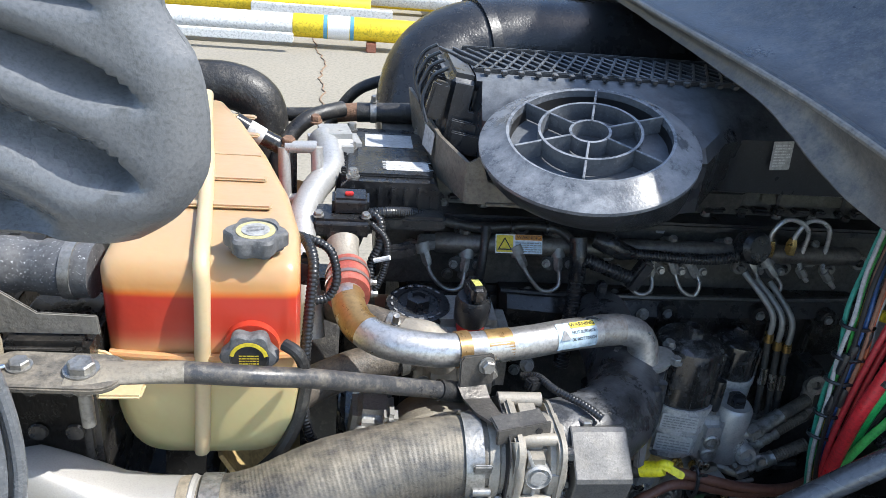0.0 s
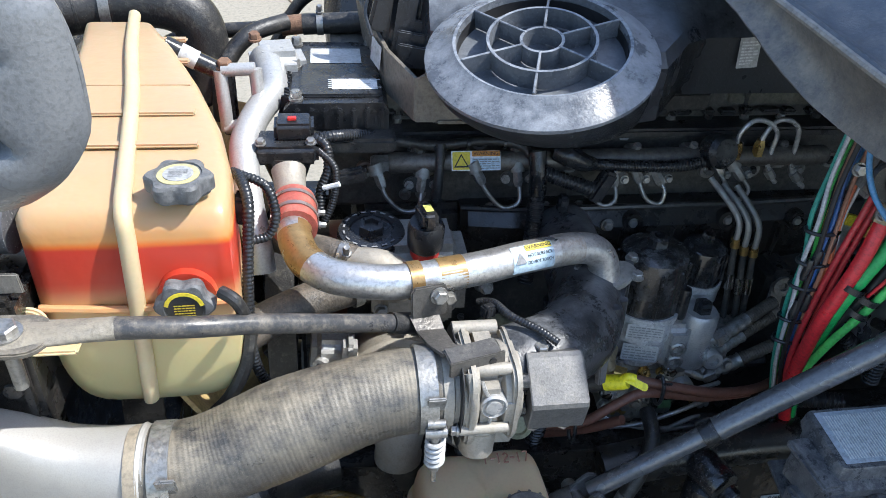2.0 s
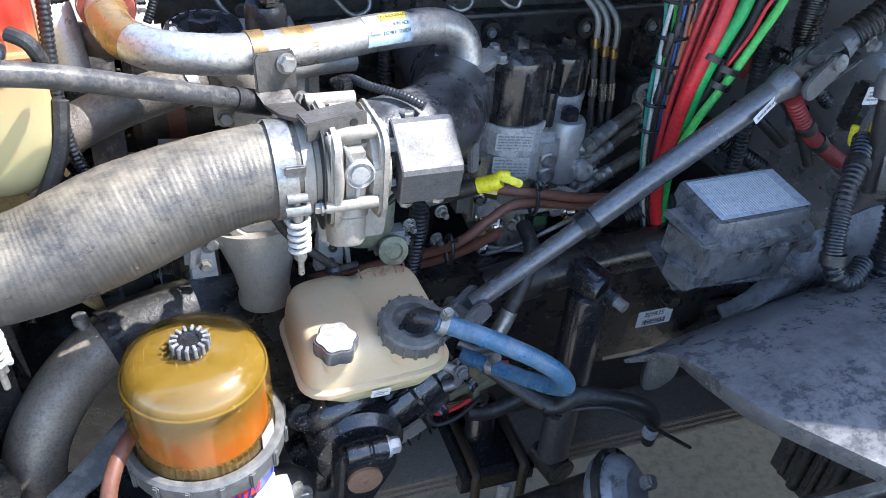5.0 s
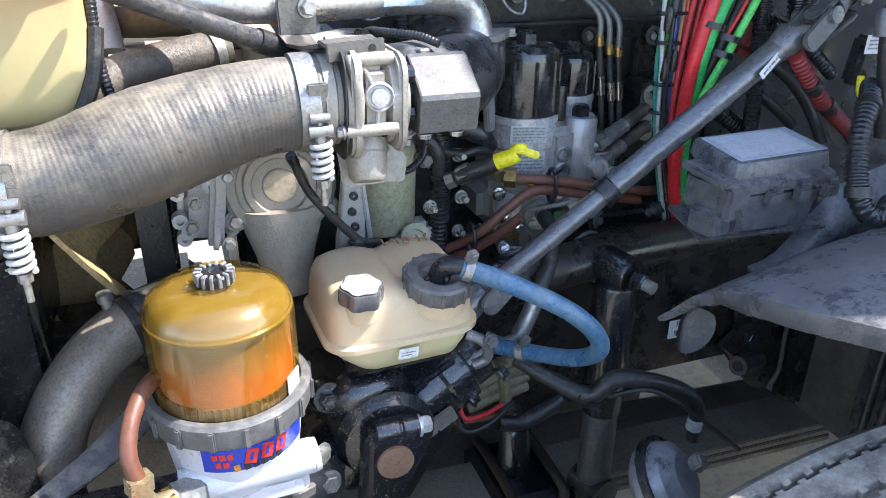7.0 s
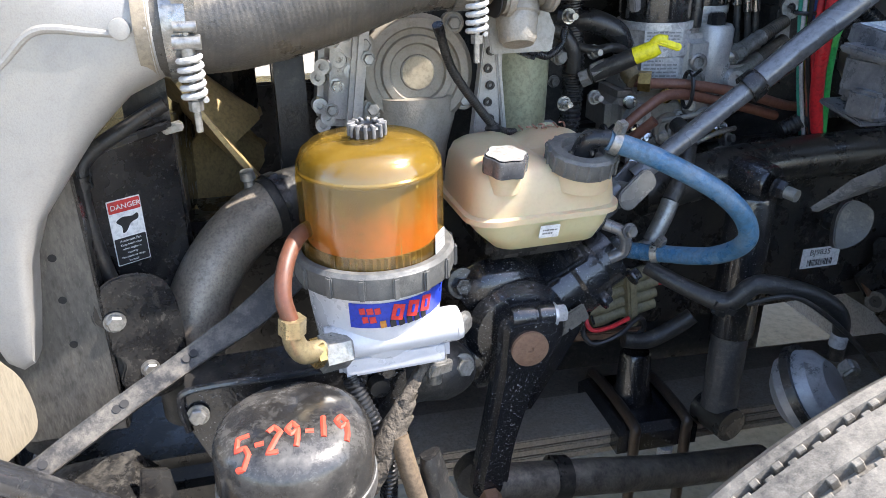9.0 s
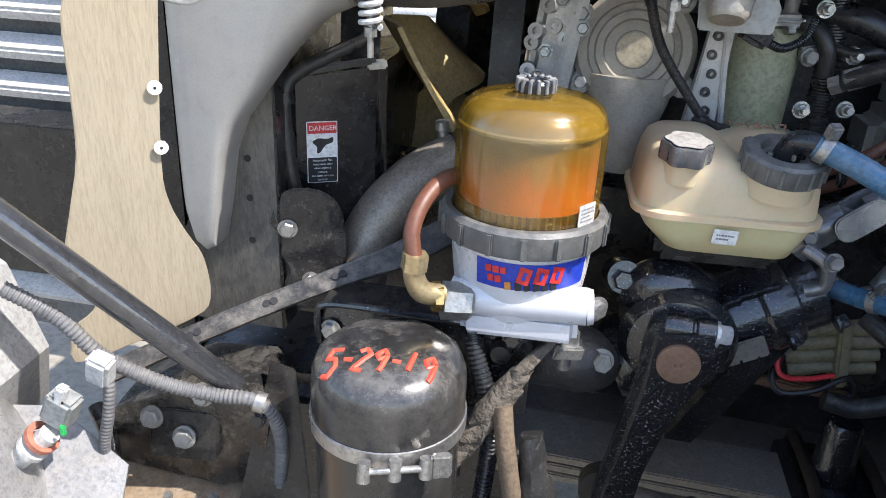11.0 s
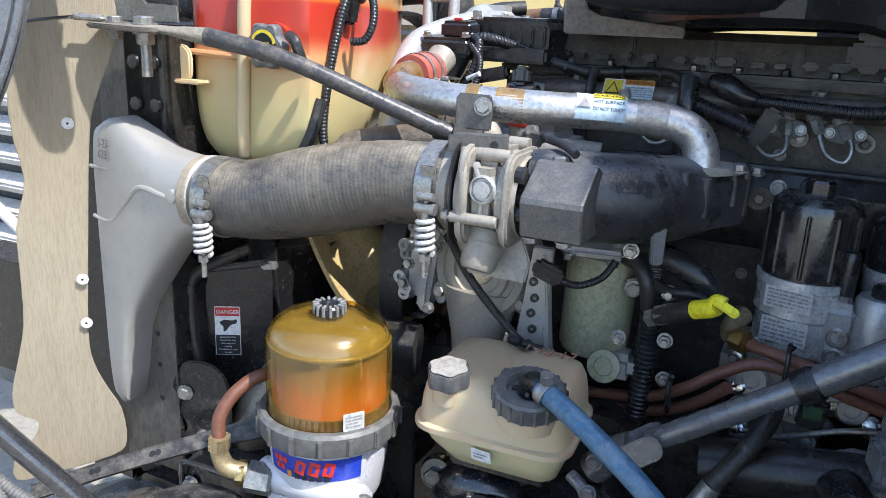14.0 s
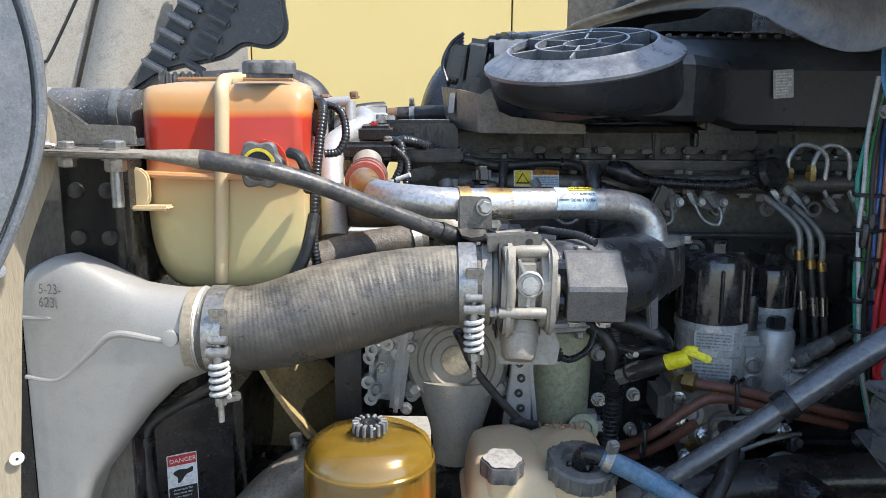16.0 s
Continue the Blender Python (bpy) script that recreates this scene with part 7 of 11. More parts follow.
    part("foot_plug", lathe([(0, 0), (0.020, 0), (0.020, 0.008), (0.012, 0.010), (0.011, 0.006), (0, 0.006)], (0.092, 0.14, 1.165), (0, -1, 0.3), 28), olive_paint, oc)
    part("foot_bracket", box((0.095, 0.17, 1.16), (0.06, 0.04, 0.035), bevel=0.01), cast_alu, oc)
    oc.location += Vector((0.0, 0.042, -0.008))
    rb = thing("ribbed_bracket", (0.01, 0.16, 1.16), "cast aluminium bracket with a row of holes", "bracket")
    part("bracket_web", plate([(-0.010, 0.075), (0.014, 0.075), (0.010, -0.06), (-0.026, -0.06), (-0.016, 0.02)], (0.008, 0.165, 1.225), (0.1, -1, 0), 0.014), cast_alu, rb)
    for k in range(6):
        part("hole", lathe([(0.0025, 0.0), (0.0055, 0.0), (0.005, 0.004), (0.0025, 0.004)], (0.006 - 0.003 * (k % 2), 0.150, 1.278 - k * 0.02), (0.1, -1, 0), 14), engine_dark, rb)
    part("rib", box((0.020, 0.158, 1.23), (0.006, 0.02, 0.13), (0, -6, 0), bevel=0.002), cast_alu, rb)
    # sensor plug and leads
    sp = thing("sensor_plug", (0.02, 0.12, 1.28), "black sensor plug on a corrugated lead", "connector")
    part("plug", box((0.034, 0.105, 1.288), (0.034, 0.020, 0.020), (0, 25, 20), bevel=0.004), black_plastic, sp)
    part("lead", ribbed([(0.048, 0.108, 1.280), (0.066, 0.12, 1.274), (0.088, 0.135, 1.283), (0.098, 0.15, 1.30)], 0.0045, 0.003), black_plastic, sp)
    lead = thing("diagonal_lead", (-0.02, 0.08, 1.2), "black lead running down past the coolant pump", "lead")
    part("cord", ribbed([(-0.072, 0.075, 1.312), (-0.055, 0.09, 1.27), (-0.02, 0.105, 1.222), (0.006, 0.115, 1.193), (0.03, 0.125, 1.185)], 0.0052, 0.003, 0.08), black_rubber, lead)
    part("cord_tip", tube([(-0.076, 0.07, 1.322), (-0.072, 0.075, 1.312)], 0.006, 10), black_plastic, lead)
    vc = thing("pump_conduit", (0.135, 0.2, 1.1), "wide black corrugated conduit beside the oil cooler", "conduit")
    part("conduit", ribbed([(0.128, 0.215, 1.35), (0.134, 0.21, 1.29), (0.136, 0.205, 1.22), (0.134, 0.21, 1.14), (0.128, 0.22, 1.06)], 0.0145, 0.0065), black_plastic, vc)
    for k, (x, y, z) in enumerate(((0.155, 0.19, 1.262), (0.158, 0.185, 1.205), (0.108, 0.165, 1.205), (0.11, 0.17, 1.31), (0.16, 0.2, 1.15))):
        b = thing("flange_stud", (x, y, z), "zinc stud with nut and washer", "stud", "studs round the oil cooler")
        part("nut", hex_bolt((x, y, z), (0.1, -1, 0.1), 0.008, 0.008), zinc, b)
        part("thread", lathe([(0, 0), (0.004, 0), (0.004, 0.018), (0, 0.018)], (x, y, z), (0.1, -1, 0.1), 10), zinc, b)
    # coolant hoses behind the charge hose
    ch = thing("coolant_cross_hose", (-0.2, 0.2, 1.4), "dusty black coolant hoses joined at a pale thermostat elbow", "hose")
    part("hose", tube([(-0.30, 0.10, 1.362), (-0.25, 0.13, 1.392), (-0.19, 0.16, 1.405), (-0.12, 0.185, 1.412)], 0.022, 20), grey_rubber, ch)
    part("hose", tube([(-0.235, 0.26, 1.435), (-0.20, 0.235, 1.437), (-0.165, 0.215, 1.440), (-0.13, 0.20, 1.435)], 0.017, 18), grey_rubber, ch)
    part("elbow", tube([(-0.135, 0.20, 1.432), (-0.105, 0.19, 1.433), (-0.085, 0.19, 1.42), (-0.080, 0.20, 1.39)], [0.018, 0.02, 0.021, 0.021], 20), cast_dusty, ch)
    part("clamp", ring_band(0.0225, 0.0245, 0.011, (-0.135, 0.180, 1.410), (0.8, 0.35, 0.1), 32), zinc, ch)
    part("clamp", ring_band(0.0175, 0.0195, 0.010, (-0.142, 0.204, 1.437), (0.85, -0.35, 0.0), 32), zinc, ch)
    part("clamp_screw", hex_bolt((-0.140, 0.183, 1.455), (0, -0.5, 1), 0.005, 0.016), zinc, ch)
    part("rear_body", box((-0.05, 0.25, 1.38), (0.12, 0.10, 0.12), bevel=0.02, seg=3), engine_grey, ch)
    part("rear_stub", tube([(-0.06, 0.20, 1.405), (0.0, 0.21, 1.410), (0.05, 0.22, 1.408)], 0.014, 16), engine_grey, ch)
    for k, (x, z) in enumerate(((-0.10, 1.36), (-0.06, 1.345), (-0.015, 1.375), (-0.03, 1.43), (0.03, 1.39))):
        part("body_bolt", hex_bolt((x, 0.196, z), (0.1, -1, 0.3), 0.008, 0.010), zinc if k % 2 else engine_grey, ch)


def build_fillers():
    oc = thing("oil_filler_cap", (-0.11, 0.25, 1.42), "black round oil cap with worn grey lettering bars", "oil cap")
    ax = Vector((0.0, -0.12, 1)).normalized()
    C = Vector((-0.108, 0.252, 1.440))
    part("cap", lathe([(0, -0.03), (0.040, -0.03), (0.042, -0.025), (0.042, 0.0), (0.040, 0.004), (0.027, 0.0055), (0.026, 0.003), (0, 0.003)], C, ax, 56), black_plastic, oc)
    part("hex_grip", lathe([(0.017, 0.002), (0.016, 0.014), (0.010, 0.0145), (0.009, 0.009), (0, 0.009)], C, ax, 6, spin=0.4), black_plastic, oc)
    bm = bmesh.new()
    for k in range(14):
        a = 2 * math.pi * k / 17 + 0.7
        q = C + ax * 0.0057 + Vector((0.034 * math.cos(a), 0.034 * math.sin(a), 0))
        q.z = C.z + 0.0057 - (q.y - C.y) * ax.y / ax.z
        box(q, (0.007, 0.0022, 0.0006), (0, 0, math.degrees(a) + 90), bevel=0, bm=bm)
    part("lettering_bars", bm, ink_grey, oc, smooth=0)
    part("neck", lathe([(0, -0.09), (0.034, -0.09), (0.036, -0.03), (0, -0.03)], C, ax, 36), engine_dark, oc)
    df = thing("oil_fill_plug", (-0.048, 0.19, 1.42), "grey-black fill plug with yellow print over a red collar", "fill plug")
    D = Vector((-0.047, 0.200, 1.482))
    part("plug_body", lathe([(0, -0.034), (0.019, -0.034), (0.0215, -0.03), (0.022, -0.004), (0.019, 0.003), (0, 0.004)], D, (0, -0.1, 1), 36), black_plastic, df)
    part("grip_bar", box(D + Vector((0.0, -0.001, 0.012)), (0.019, 0.044, 0.022), (-6, 0, 8), bevel=0.005, seg=3), black_plastic, df)
    part("print_bar", box(D + Vector((0.001, -0.004, 0.0235)), (0.009, 0.018, 0.0008), (-6, 0, 8), bevel=0), mat("pale_yellow_print", (0.6, 0.58, 0.15), None, 0.5), df)
    part("red_collar", lathe([(0.0165, -0.046), (0.0175, -0.044), (0.0175, -0.034), (0, -0.034)], D, (0, -0.1, 1), 32), label_red, df)
    part("tube", lathe([(0, -0.13), (0.0155, -0.13), (0.0155, -0.045), (0, -0.045)], D, (0, -0.1, 1), 24), engine_grey, df)


def build_air_box():
    ab = thing("air_intake_box", (0.3, 0.45, 1.55), "dusty black plastic air intake box with a lattice top", "air box")
    air_box_mat = mat("air_box_plastic", (0.020, 0.022, 0.025), (0.034, 0.037, 0.042), 0.30, dust=(0.30, 0.325, 0.355), dust_amount=0.56, dust_top=0.97, bump=0.2, scale=8, dust_scale=6, dust_from=0.3)
    rows = []
    for x, f, b in ((-0.030, 0.46, 1.556), (-0.022, 0.42, 1.556), (0.05, 0.36, 1.562), (0.14, 0.30, 1.570), (0.20, 0.268, 1.572), (0.245, 0.282, 1.572), (0.280, 0.33, 1.572), (0.31, 0.372, 1.570), (0.35, 0.396, 1.560), (0.55, 0.405, 1.556), (0.74, 0.41, 1.556)):
        rows.append([(x, f + 0.02, b - 0.008), (x, f, b), (x, f - 0.004, 1.64), (x, f + 0.012, 1.655), (x, 0.45, 1.686), (x, 0.462, 1.692), (x, 0.64, 1.692), (x, 0.655, 1.68), (x, 0.66, b - 0.008)])
    part("box_body", loft(rows), air_box_mat, ab, smooth=30)
    # lattice on top
    for k in range(34):
        for s in (-1, 1):
            x0 = -0.02 + k * 0.022
            part("lattice_bar", box((x0 + s * 0.018, 0.555, 1.694), (0.0042, 0.150, 0.006), (0, 0, -s * 22), bevel=0.001, seg=1), air_box_mat, ab)
    for y in (0.478, 0.632):
        part("lattice_rail", box((0.36, y, 1.695), (0.78, 0.006, 0.008), bevel=0.0015), air_box_mat, ab)
    for k in range(30):
        part("edge_tooth", box((-0.015 + k * 0.0245, 0.462, 1.697), (0.009, 0.010, 0.007), bevel=0.0015, seg=1), air_box_mat, ab)
    # end with clips
    part("end_cap", box((-0.052, 0.545, 1.635), (0.05, 0.19, 0.115), (0, 8, 0), bevel=0.012, seg=3), air_box_mat, ab)
    for k in range(4):
        y = 0.455 + k * 0.055
        part("end_clip", box((-0.083, y, 1.655), (0.024, 0.018, 0.055), (0, 14, 0), bevel=0.004), air_box_mat, ab)
        part("clip_wire", tube([(-0.096, y - 0.012, 1.625), (-0.103, y, 1.655), (-0.09, y + 0.008, 1.685), (-0.07, y, 1.70)], 0.003, 8), air_box_mat, ab)
    for k in range(5):
        part("end_fin", box((-0.040, 0.43 + 0.012 * k, 1.60 + 0.014 * k), (0.05, 0.006, 0.03), (0, 10, 0), bevel=0.002), air_box_mat, ab)
    n = Vector((0, -1, 0.03))
    sticker("part_label", (0.411, 0.3915, 1.620), n, 0.030, 0.042, label_dirty, ab, turn=4)
    bars((0.411, 0.3905, 1.620), n, (0.024, 0.034), 8, label_white, ab, seed=2, turn=4)
    # bell mouth and ring grille
    ax = Vector((-0.125, -0.262, 0.95)).normalized()
    C = Vector((0.093, 0.295, 1.657))
    ring = thing("intake_ring", C, "worn grey-black intake ring with a spoked grille", "intake ring")
    worn = mat("worn_ring_plastic", (0.075, 0.082, 0.095), (0.13, 0.14, 0.155), 0.22, dust=(0.50, 0.52, 0.545), dust_amount=0.46, dust_top=0.92, bump=0.2, scale=9, dust_scale=26)
    part("rim", lathe([(0.0985, 0.000), (0.1000, 0.0125), (0.1035, 0.0135), (0.108, 0.010), (0.120, 0.003), (0.133, -0.003), (0.1372, -0.006), (0.1376, -0.010), (0.134, -0.013), (0.120, -0.010)], C, ax, 96), worn, ring, "scuffed wide rim")
    bu, bv, bw = frame_of(ax, (0, 1, 0))
    rings = []
    for drop, k, low in ((0.011, 0.1335, 0.0), (0.020, 0.1315, 0.10), (0.032, 0.128, 0.45), (0.042, 0.122, 0.80), (0.050, 0.110, 1.0), (0.054, 0.08, 1.0)):
        ring_pts = []
        for i in range(56):
            a = 2 * math.pi * i / 56
            p = C + (bu * math.cos(a) + bv * math.sin(a)) * k - bw * drop
            right = 0.5 + 0.5 * math.cos(a - 0.4)
            ring_pts.append(p + Vector((0.022 * low * right, 0.014 * low, -0.034 * low * right)))
        rings.append(ring_pts)
    part("bell", loft(rings), air_box_mat, ring, smooth=60)
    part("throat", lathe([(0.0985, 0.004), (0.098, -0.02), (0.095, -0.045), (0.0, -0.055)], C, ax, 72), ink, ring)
    for r0, r1, h in ((0.0225, 0.0260, 0.022), (0.061, 0.0645, 0.024)):
        part("grille_hoop", lathe([(r0, -0.008), (r1, -0.008), (r1, h - 0.008), (r0, h - 0.008), (r0, -0.008)], C, ax, 64), worn, ring)
    u, v, w = frame_of(ax, (0, 1, 0))
    m3 = Matrix((u, v, w)).transposed().to_4x4()
    for k in range(6):
        a = radians(11 + 60 * k)
        tmp = box((0, 0, 0), (0.0765, 0.0032, 0.024), bevel=0.0008, seg=1)
        bmesh.ops.transform(tmp, matrix=pose(0.0615, 0, 0.003), verts=tmp.verts)
        mm = m3.copy()
        mm.translation = C
        bmesh.ops.transform(tmp, matrix=mm @ Matrix.Rotation(a, 4, "Z"), verts=tmp.verts)
        part("spoke", tmp, worn, ring)
    # bracket under the box
    sb = thing("box_support_bracket", (-0.05, 0.4, 1.55), "dusty grey pressed steel support bracket", "bracket")
    bs = mat("pressed_steel_dusty", (0.23, 0.205, 0.165), (0.17, 0.152, 0.125), 0.5, metal=0.4, dust=DUST, dust_amount=0.4, bump=0.3)
    part("front_plate", plate([(-0.048, 0.0), (0.109, 0.0), (0.109, 0.013), (0.0, 0.024), (-0.018, 0.032), (-0.030, 0.066), (-0.046, 0.056)], (0, 0.345, 1.5455), (0, -1, 0.10), 0.004), bs, sb, smooth=20)
    part("side_plate", loft([[(-0.044, 0.345, 1.547), (-0.044, 0.348, 1.602), (-0.049, 0.348, 1.602), (-0.049, 0.345, 1.547)], [(-0.072, 0.427, 1.551), (-0.074, 0.427, 1.612), (-0.079, 0.427, 1.612), (-0.077, 0.427, 1.551)], [(-0.095, 0.64, 1.56), (-0.105, 0.64, 1.625), (-0.110, 0.64, 1.625), (-0.100, 0.64, 1.56)]]), bs, sb, smooth=20)
    part("shelf", box((0.03, 0.405, 1.5535), (0.155, 0.115, 0.005), bevel=0.001), bs, sb)
    part("shelf_lip", box((0.045, 0.3395, 1.5475), (0.128, 0.008, 0.004), bevel=0.001), bs, sb)
    part("plate_bolt", hex_bolt((-0.022, 0.372, 1.556), (0, -0.2, 1), 0.009, 0.008), engine_grey, sb)
    sticker("side_label", (-0.0885, 0.47, 1.592), (-0.97, -0.18, 0.1), 0.05, 0.032, label_dirty, sb)
    # control module
    md = thing("control_module", (-0.14, 0.48, 1.52), "black finned engine control module with two white labels", "control module")
    part("case", loft([[(-0.212, y, 1.520), (-0.212, y, 1.550), (-0.203, y, 1.560), (-0.085, y, 1.560), (-0.078, y, 1.550), (-0.078, y, 1.520)] for y in (0.372, 0.382, 0.60, 0.61)]), black_plastic, md, smooth=25)
    part("lid_step", box((-0.140, 0.485, 1.5615), (0.105, 0.19, 0.006), bevel=0.003), black_plastic, md)
    for k in range(10):
        part("fin", box((-0.212, 0.40 + k * 0.021, 1.545), (0.012, 0.010, 0.034), (0, 12, 0), bevel=0.003), black_plastic, md)
    for k in range(7):
        part("front_fin", box((-0.195 + k * 0.018, 0.371, 1.540), (0.008, 0.010, 0.028), bevel=0.002), black_plastic, md)
    sticker("white_label", (-0.143, 0.535, 1.5648), (0, 0, 1), 0.072, 0.060, label_dirty, md, up=(0, 1, 0))
    sticker("white_label", (-0.120, 0.425, 1.5648), (0, 0, 1), 0.060, 0.036, label_white, md, up=(0, 1, 0))
    bars((-0.12, 0.425, 1.5656), (0, 0, 1), (0.07, 0.034), 5, label_dirty, md, up=(0, 1, 0), seed=4)
    for x, y in ((-0.196, 0.385), (-0.20, 0.50), (-0.20, 0.595), (-0.09, 0.60)):
        part("case_bolt", hex_bolt((x, y, 1.560), (0, 0, 1), 0.008, 0.012), zinc, md)
    part("support", box((-0.145, 0.46, 1.513), (0.15, 0.24, 0.02), bevel=0.004), engine_dark, md)


def build_rear_plumbing():
    """Hoses and the inlet duct behind the tank and the module."""
    dk = thing("air_inlet_duct", (0.0, 0.9, 1.5), "large round black air inlet duct", "duct")
    part("duct", tube([(-0.06, 0.70, 1.44), (-0.075, 0.76, 1.55), (-0.04, 0.82, 1.625), (0.06, 0.86, 1.655), (0.25, 0.88, 1.66), (0.6, 0.9, 1.66)], [0.075, 0.085, 0.09, 0.092, 0.092, 0.092], 36), black_plastic, dk, smooth=60)
    part("joint_ring", ring_band(0.09, 0.097, 0.02, (0.03, 0.853, 1.65), (0.95, 0.3, 0.1), 48), black_plastic, dk)
    th = thing("crankcase_hose", (-0.2, 0.66, 1.55), "black crankcase hose with a rusty joint and clamp", "hose")
    part("hose", tube([(-0.40, 0.64, 1.545), (-0.359, 0.66, 1.557), (-0.289, 0.66, 1.563), (-0.227, 0.66, 1.568), (-0.205, 0.66, 1.572)], [0.012, 0.012, 0.011, 0.012], 16), black_rubber, th)
    part("hose", tube([(-0.192, 0.66, 1.572), (-0.15, 0.66, 1.574), (-0.09, 0.66, 1.577)], 0.0165, 18), black_rubber, th)
    part("rusty_joint", tube([(-0.225, 0.66, 1.569), (-0.188, 0.66, 1.573)], 0.0155, 18), rust, th)
    part("clamp", ring_band(0.0168, 0.0188, 0.010, (-0.165, 0.66, 1.574), (1, 0, 0.03), 28), zinc, th)
    part("clamp_screw", hex_bolt((-0.165, 0.655, 1.592), (0, -0.3, 1), 0.005, 0.012), zinc, th)
    h2 = thing("breather_hose", (-0.28, 0.58, 1.53), "black breather hose curving down behind the tank", "hose")
    part("hose", tube([(-0.215, 0.63, 1.585), (-0.262, 0.60, 1.578), (-0.292, 0.58, 1.556), (-0.311, 0.56, 1.520), (-0.315, 0.55, 1.46)], 0.013, 16), black_rubber, h2)
    h3 = thing("upper_radiator_hose", (-0.42, 0.6, 1.55), "thick black upper radiator hose with a steel clamp", "hose")
    part("hose", tube([(-0.53, 0.58, 1.612), (-0.467, 0.60, 1.617), (-0.395, 0.60, 1.621), (-0.348, 0.60, 1.602), (-0.335, 0.60, 1.555), (-0.335, 0.59, 1.48)], 0.036, 28), black_rubber, h3)
    part("clamp", ring_band(0.0365, 0.039, 0.014, (-0.462, 0.60, 1.617), (1, 0.1, 0), 36), zinc, h3)
    part("bellows", ribbed([(-0.60, 0.56, 1.61), (-0.54, 0.578, 1.612), (-0.50, 0.59, 1.615)], 0.036, 0.012, 0.12, 24), black_rubber, h3)
    h4 = thing("vent_hose", (-0.15, 0.85, 1.5), "slim black vent hose beyond the engine", "hose")
    part("hose", tube([(-0.26, 0.84, 1.46), (-0.220, 0.85, 1.528), (-0.184, 0.85, 1.566), (-0.120, 0.85, 1.590), (-0.057, 0.85, 1.612)], 0.011, 14), black_rubber, h4)
    al = thing("coolant_outlet_pipe", (-0.25, 0.35, 1.46), "pale cast aluminium coolant pipe with a slotted bracket", "coolant pipe")
    part("pipe", tube([(-0.242, 0.52, 1.565), (-0.232, 0.47, 1.562), (-0.228, 0.43, 1.553), (-0.247, 0.38, 1.541), (-0.259, 0.33, 1.526), (-0.257, 0.29, 1.505), (-0.252, 0.26, 1.48), (-0.245, 0.235, 1.448), (-0.242, 0.22, 1.41)], [0.022, 0.021, 0.019, 0.0185, 0.018, 0.0175, 0.017, 0.017, 0.018], 24), cast_alu, al)
    part("outlet_body", box((-0.225, 0.52, 1.56), (0.075, 0.08, 0.05), (0, 0, 10), bevel=0.015, seg=3), cast_alu, al)
    for a, b in (((-0.288, 0.41, 1.590), (-0.246, 0.41, 1.592)), ((-0.246, 0.41, 1.592), (-0.243, 0.40, 1.520)), ((-0.290, 0.41, 1.590), (-0.287, 0.40, 1.512)), ((-0.290, 0.40, 1.515), (-0.243, 0.40, 1.524))):
        part("bracket_bar", tube([a, b], 0.0085, 12), cast_alu, al)
    part("bolt", hex_bolt((-0.252, 0.50, 1.60), (0, -0.2, 1), 0.008, 0.01), rust, al)
    arm = thing("black_link_arm", (-0.31, 0.42, 1.58), "black link arm with a white mark and a rusty bolt", "link arm")
    part("arm", tube([(-0.355, 0.42, 1.620), (-0.32, 0.42, 1.600), (-0.285, 0.42, 1.582)], 0.012, 14), black_paint, arm)
    part("white_mark", tube([(-0.338, 0.4195, 1.6105), (-0.318, 0.4195, 1.5990)], 0.0124, 14), label_dirty, arm)
    part("bolt", hex_bolt((-0.284, 0.415, 1.592), (0, -0.2, 1), 0.010, 0.01), rust, arm)
    part("post", tube([(-0.284, 0.42, 1.582), (-0.284, 0.42, 1.50)], 0.011, 14), black_paint, arm)
    # black electric connector on the coolant pipe
    cn = thing("doser_connector", (-0.21, 0.33, 1.5), "black actuator connector block with red tab and wires", "connector")
    part("block", box((-0.208, 0.325, 1.522), (0.078, 0.050, 0.026), (6, 0, 0), bevel=0.006, seg=3), black_plastic, cn)
    part("upper_block", box((-0.198, 0.335, 1.545), (0.048, 0.036, 0.024), (6, 0, 0), bevel=0.005, seg=3), black_plastic, cn)
    part("red_tab", box((-0.200, 0.330, 1.5585), (0.011, 0.008, 0.004), bevel=0.001), label_red, cn)
    part("lower_shell", lathe([(0, -0.03), (0.020, -0.03), (0.024, -0.02), (0.030, -0.004), (0.030, 0.004), (0, 0.004)], (-0.208, 0.325, 1.508), (0, 0.2, 1), 28), black_plastic, cn)
    for x in (-0.238, -0.178):
        part("screw", hex_bolt((x, 0.31, 1.535), (0, -0.2, 1), 0.006, 0.006), zinc, cn)
    part("lead", ribbed([(-0.175, 0.325, 1.535), (-0.160, 0.315, 1.528), (-0.158, 0.305, 1.50), (-0.168, 0.30, 1.475), (-0.17, 0.29, 1.45)], 0.0068, 0.0045), black_plastic, cn)
    part("lead", ribbed([(-0.170, 0.31, 1.525), (-0.150, 0.30, 1.505), (-0.152, 0.29, 1.47), (-0.165, 0.28, 1.44)], 0.005, 0.0035), black_plastic, cn)
    part("plug", box((-0.135, 0.31, 1.487), (0.05, 0.018, 0.018), (0, -12, 0), bevel=0.004), black_plastic, cn)
    part("white_tip", tube([(-0.165, 0.295, 1.48), (-0.145, 0.29, 1.488)], 0.0035, 8), label_white, cn)
    # tank side lead
    tl = thing("level_sensor_lead", (-0.22, 0.05, 1.45), "black corrugated level sensor lead beside the tank", "lead")
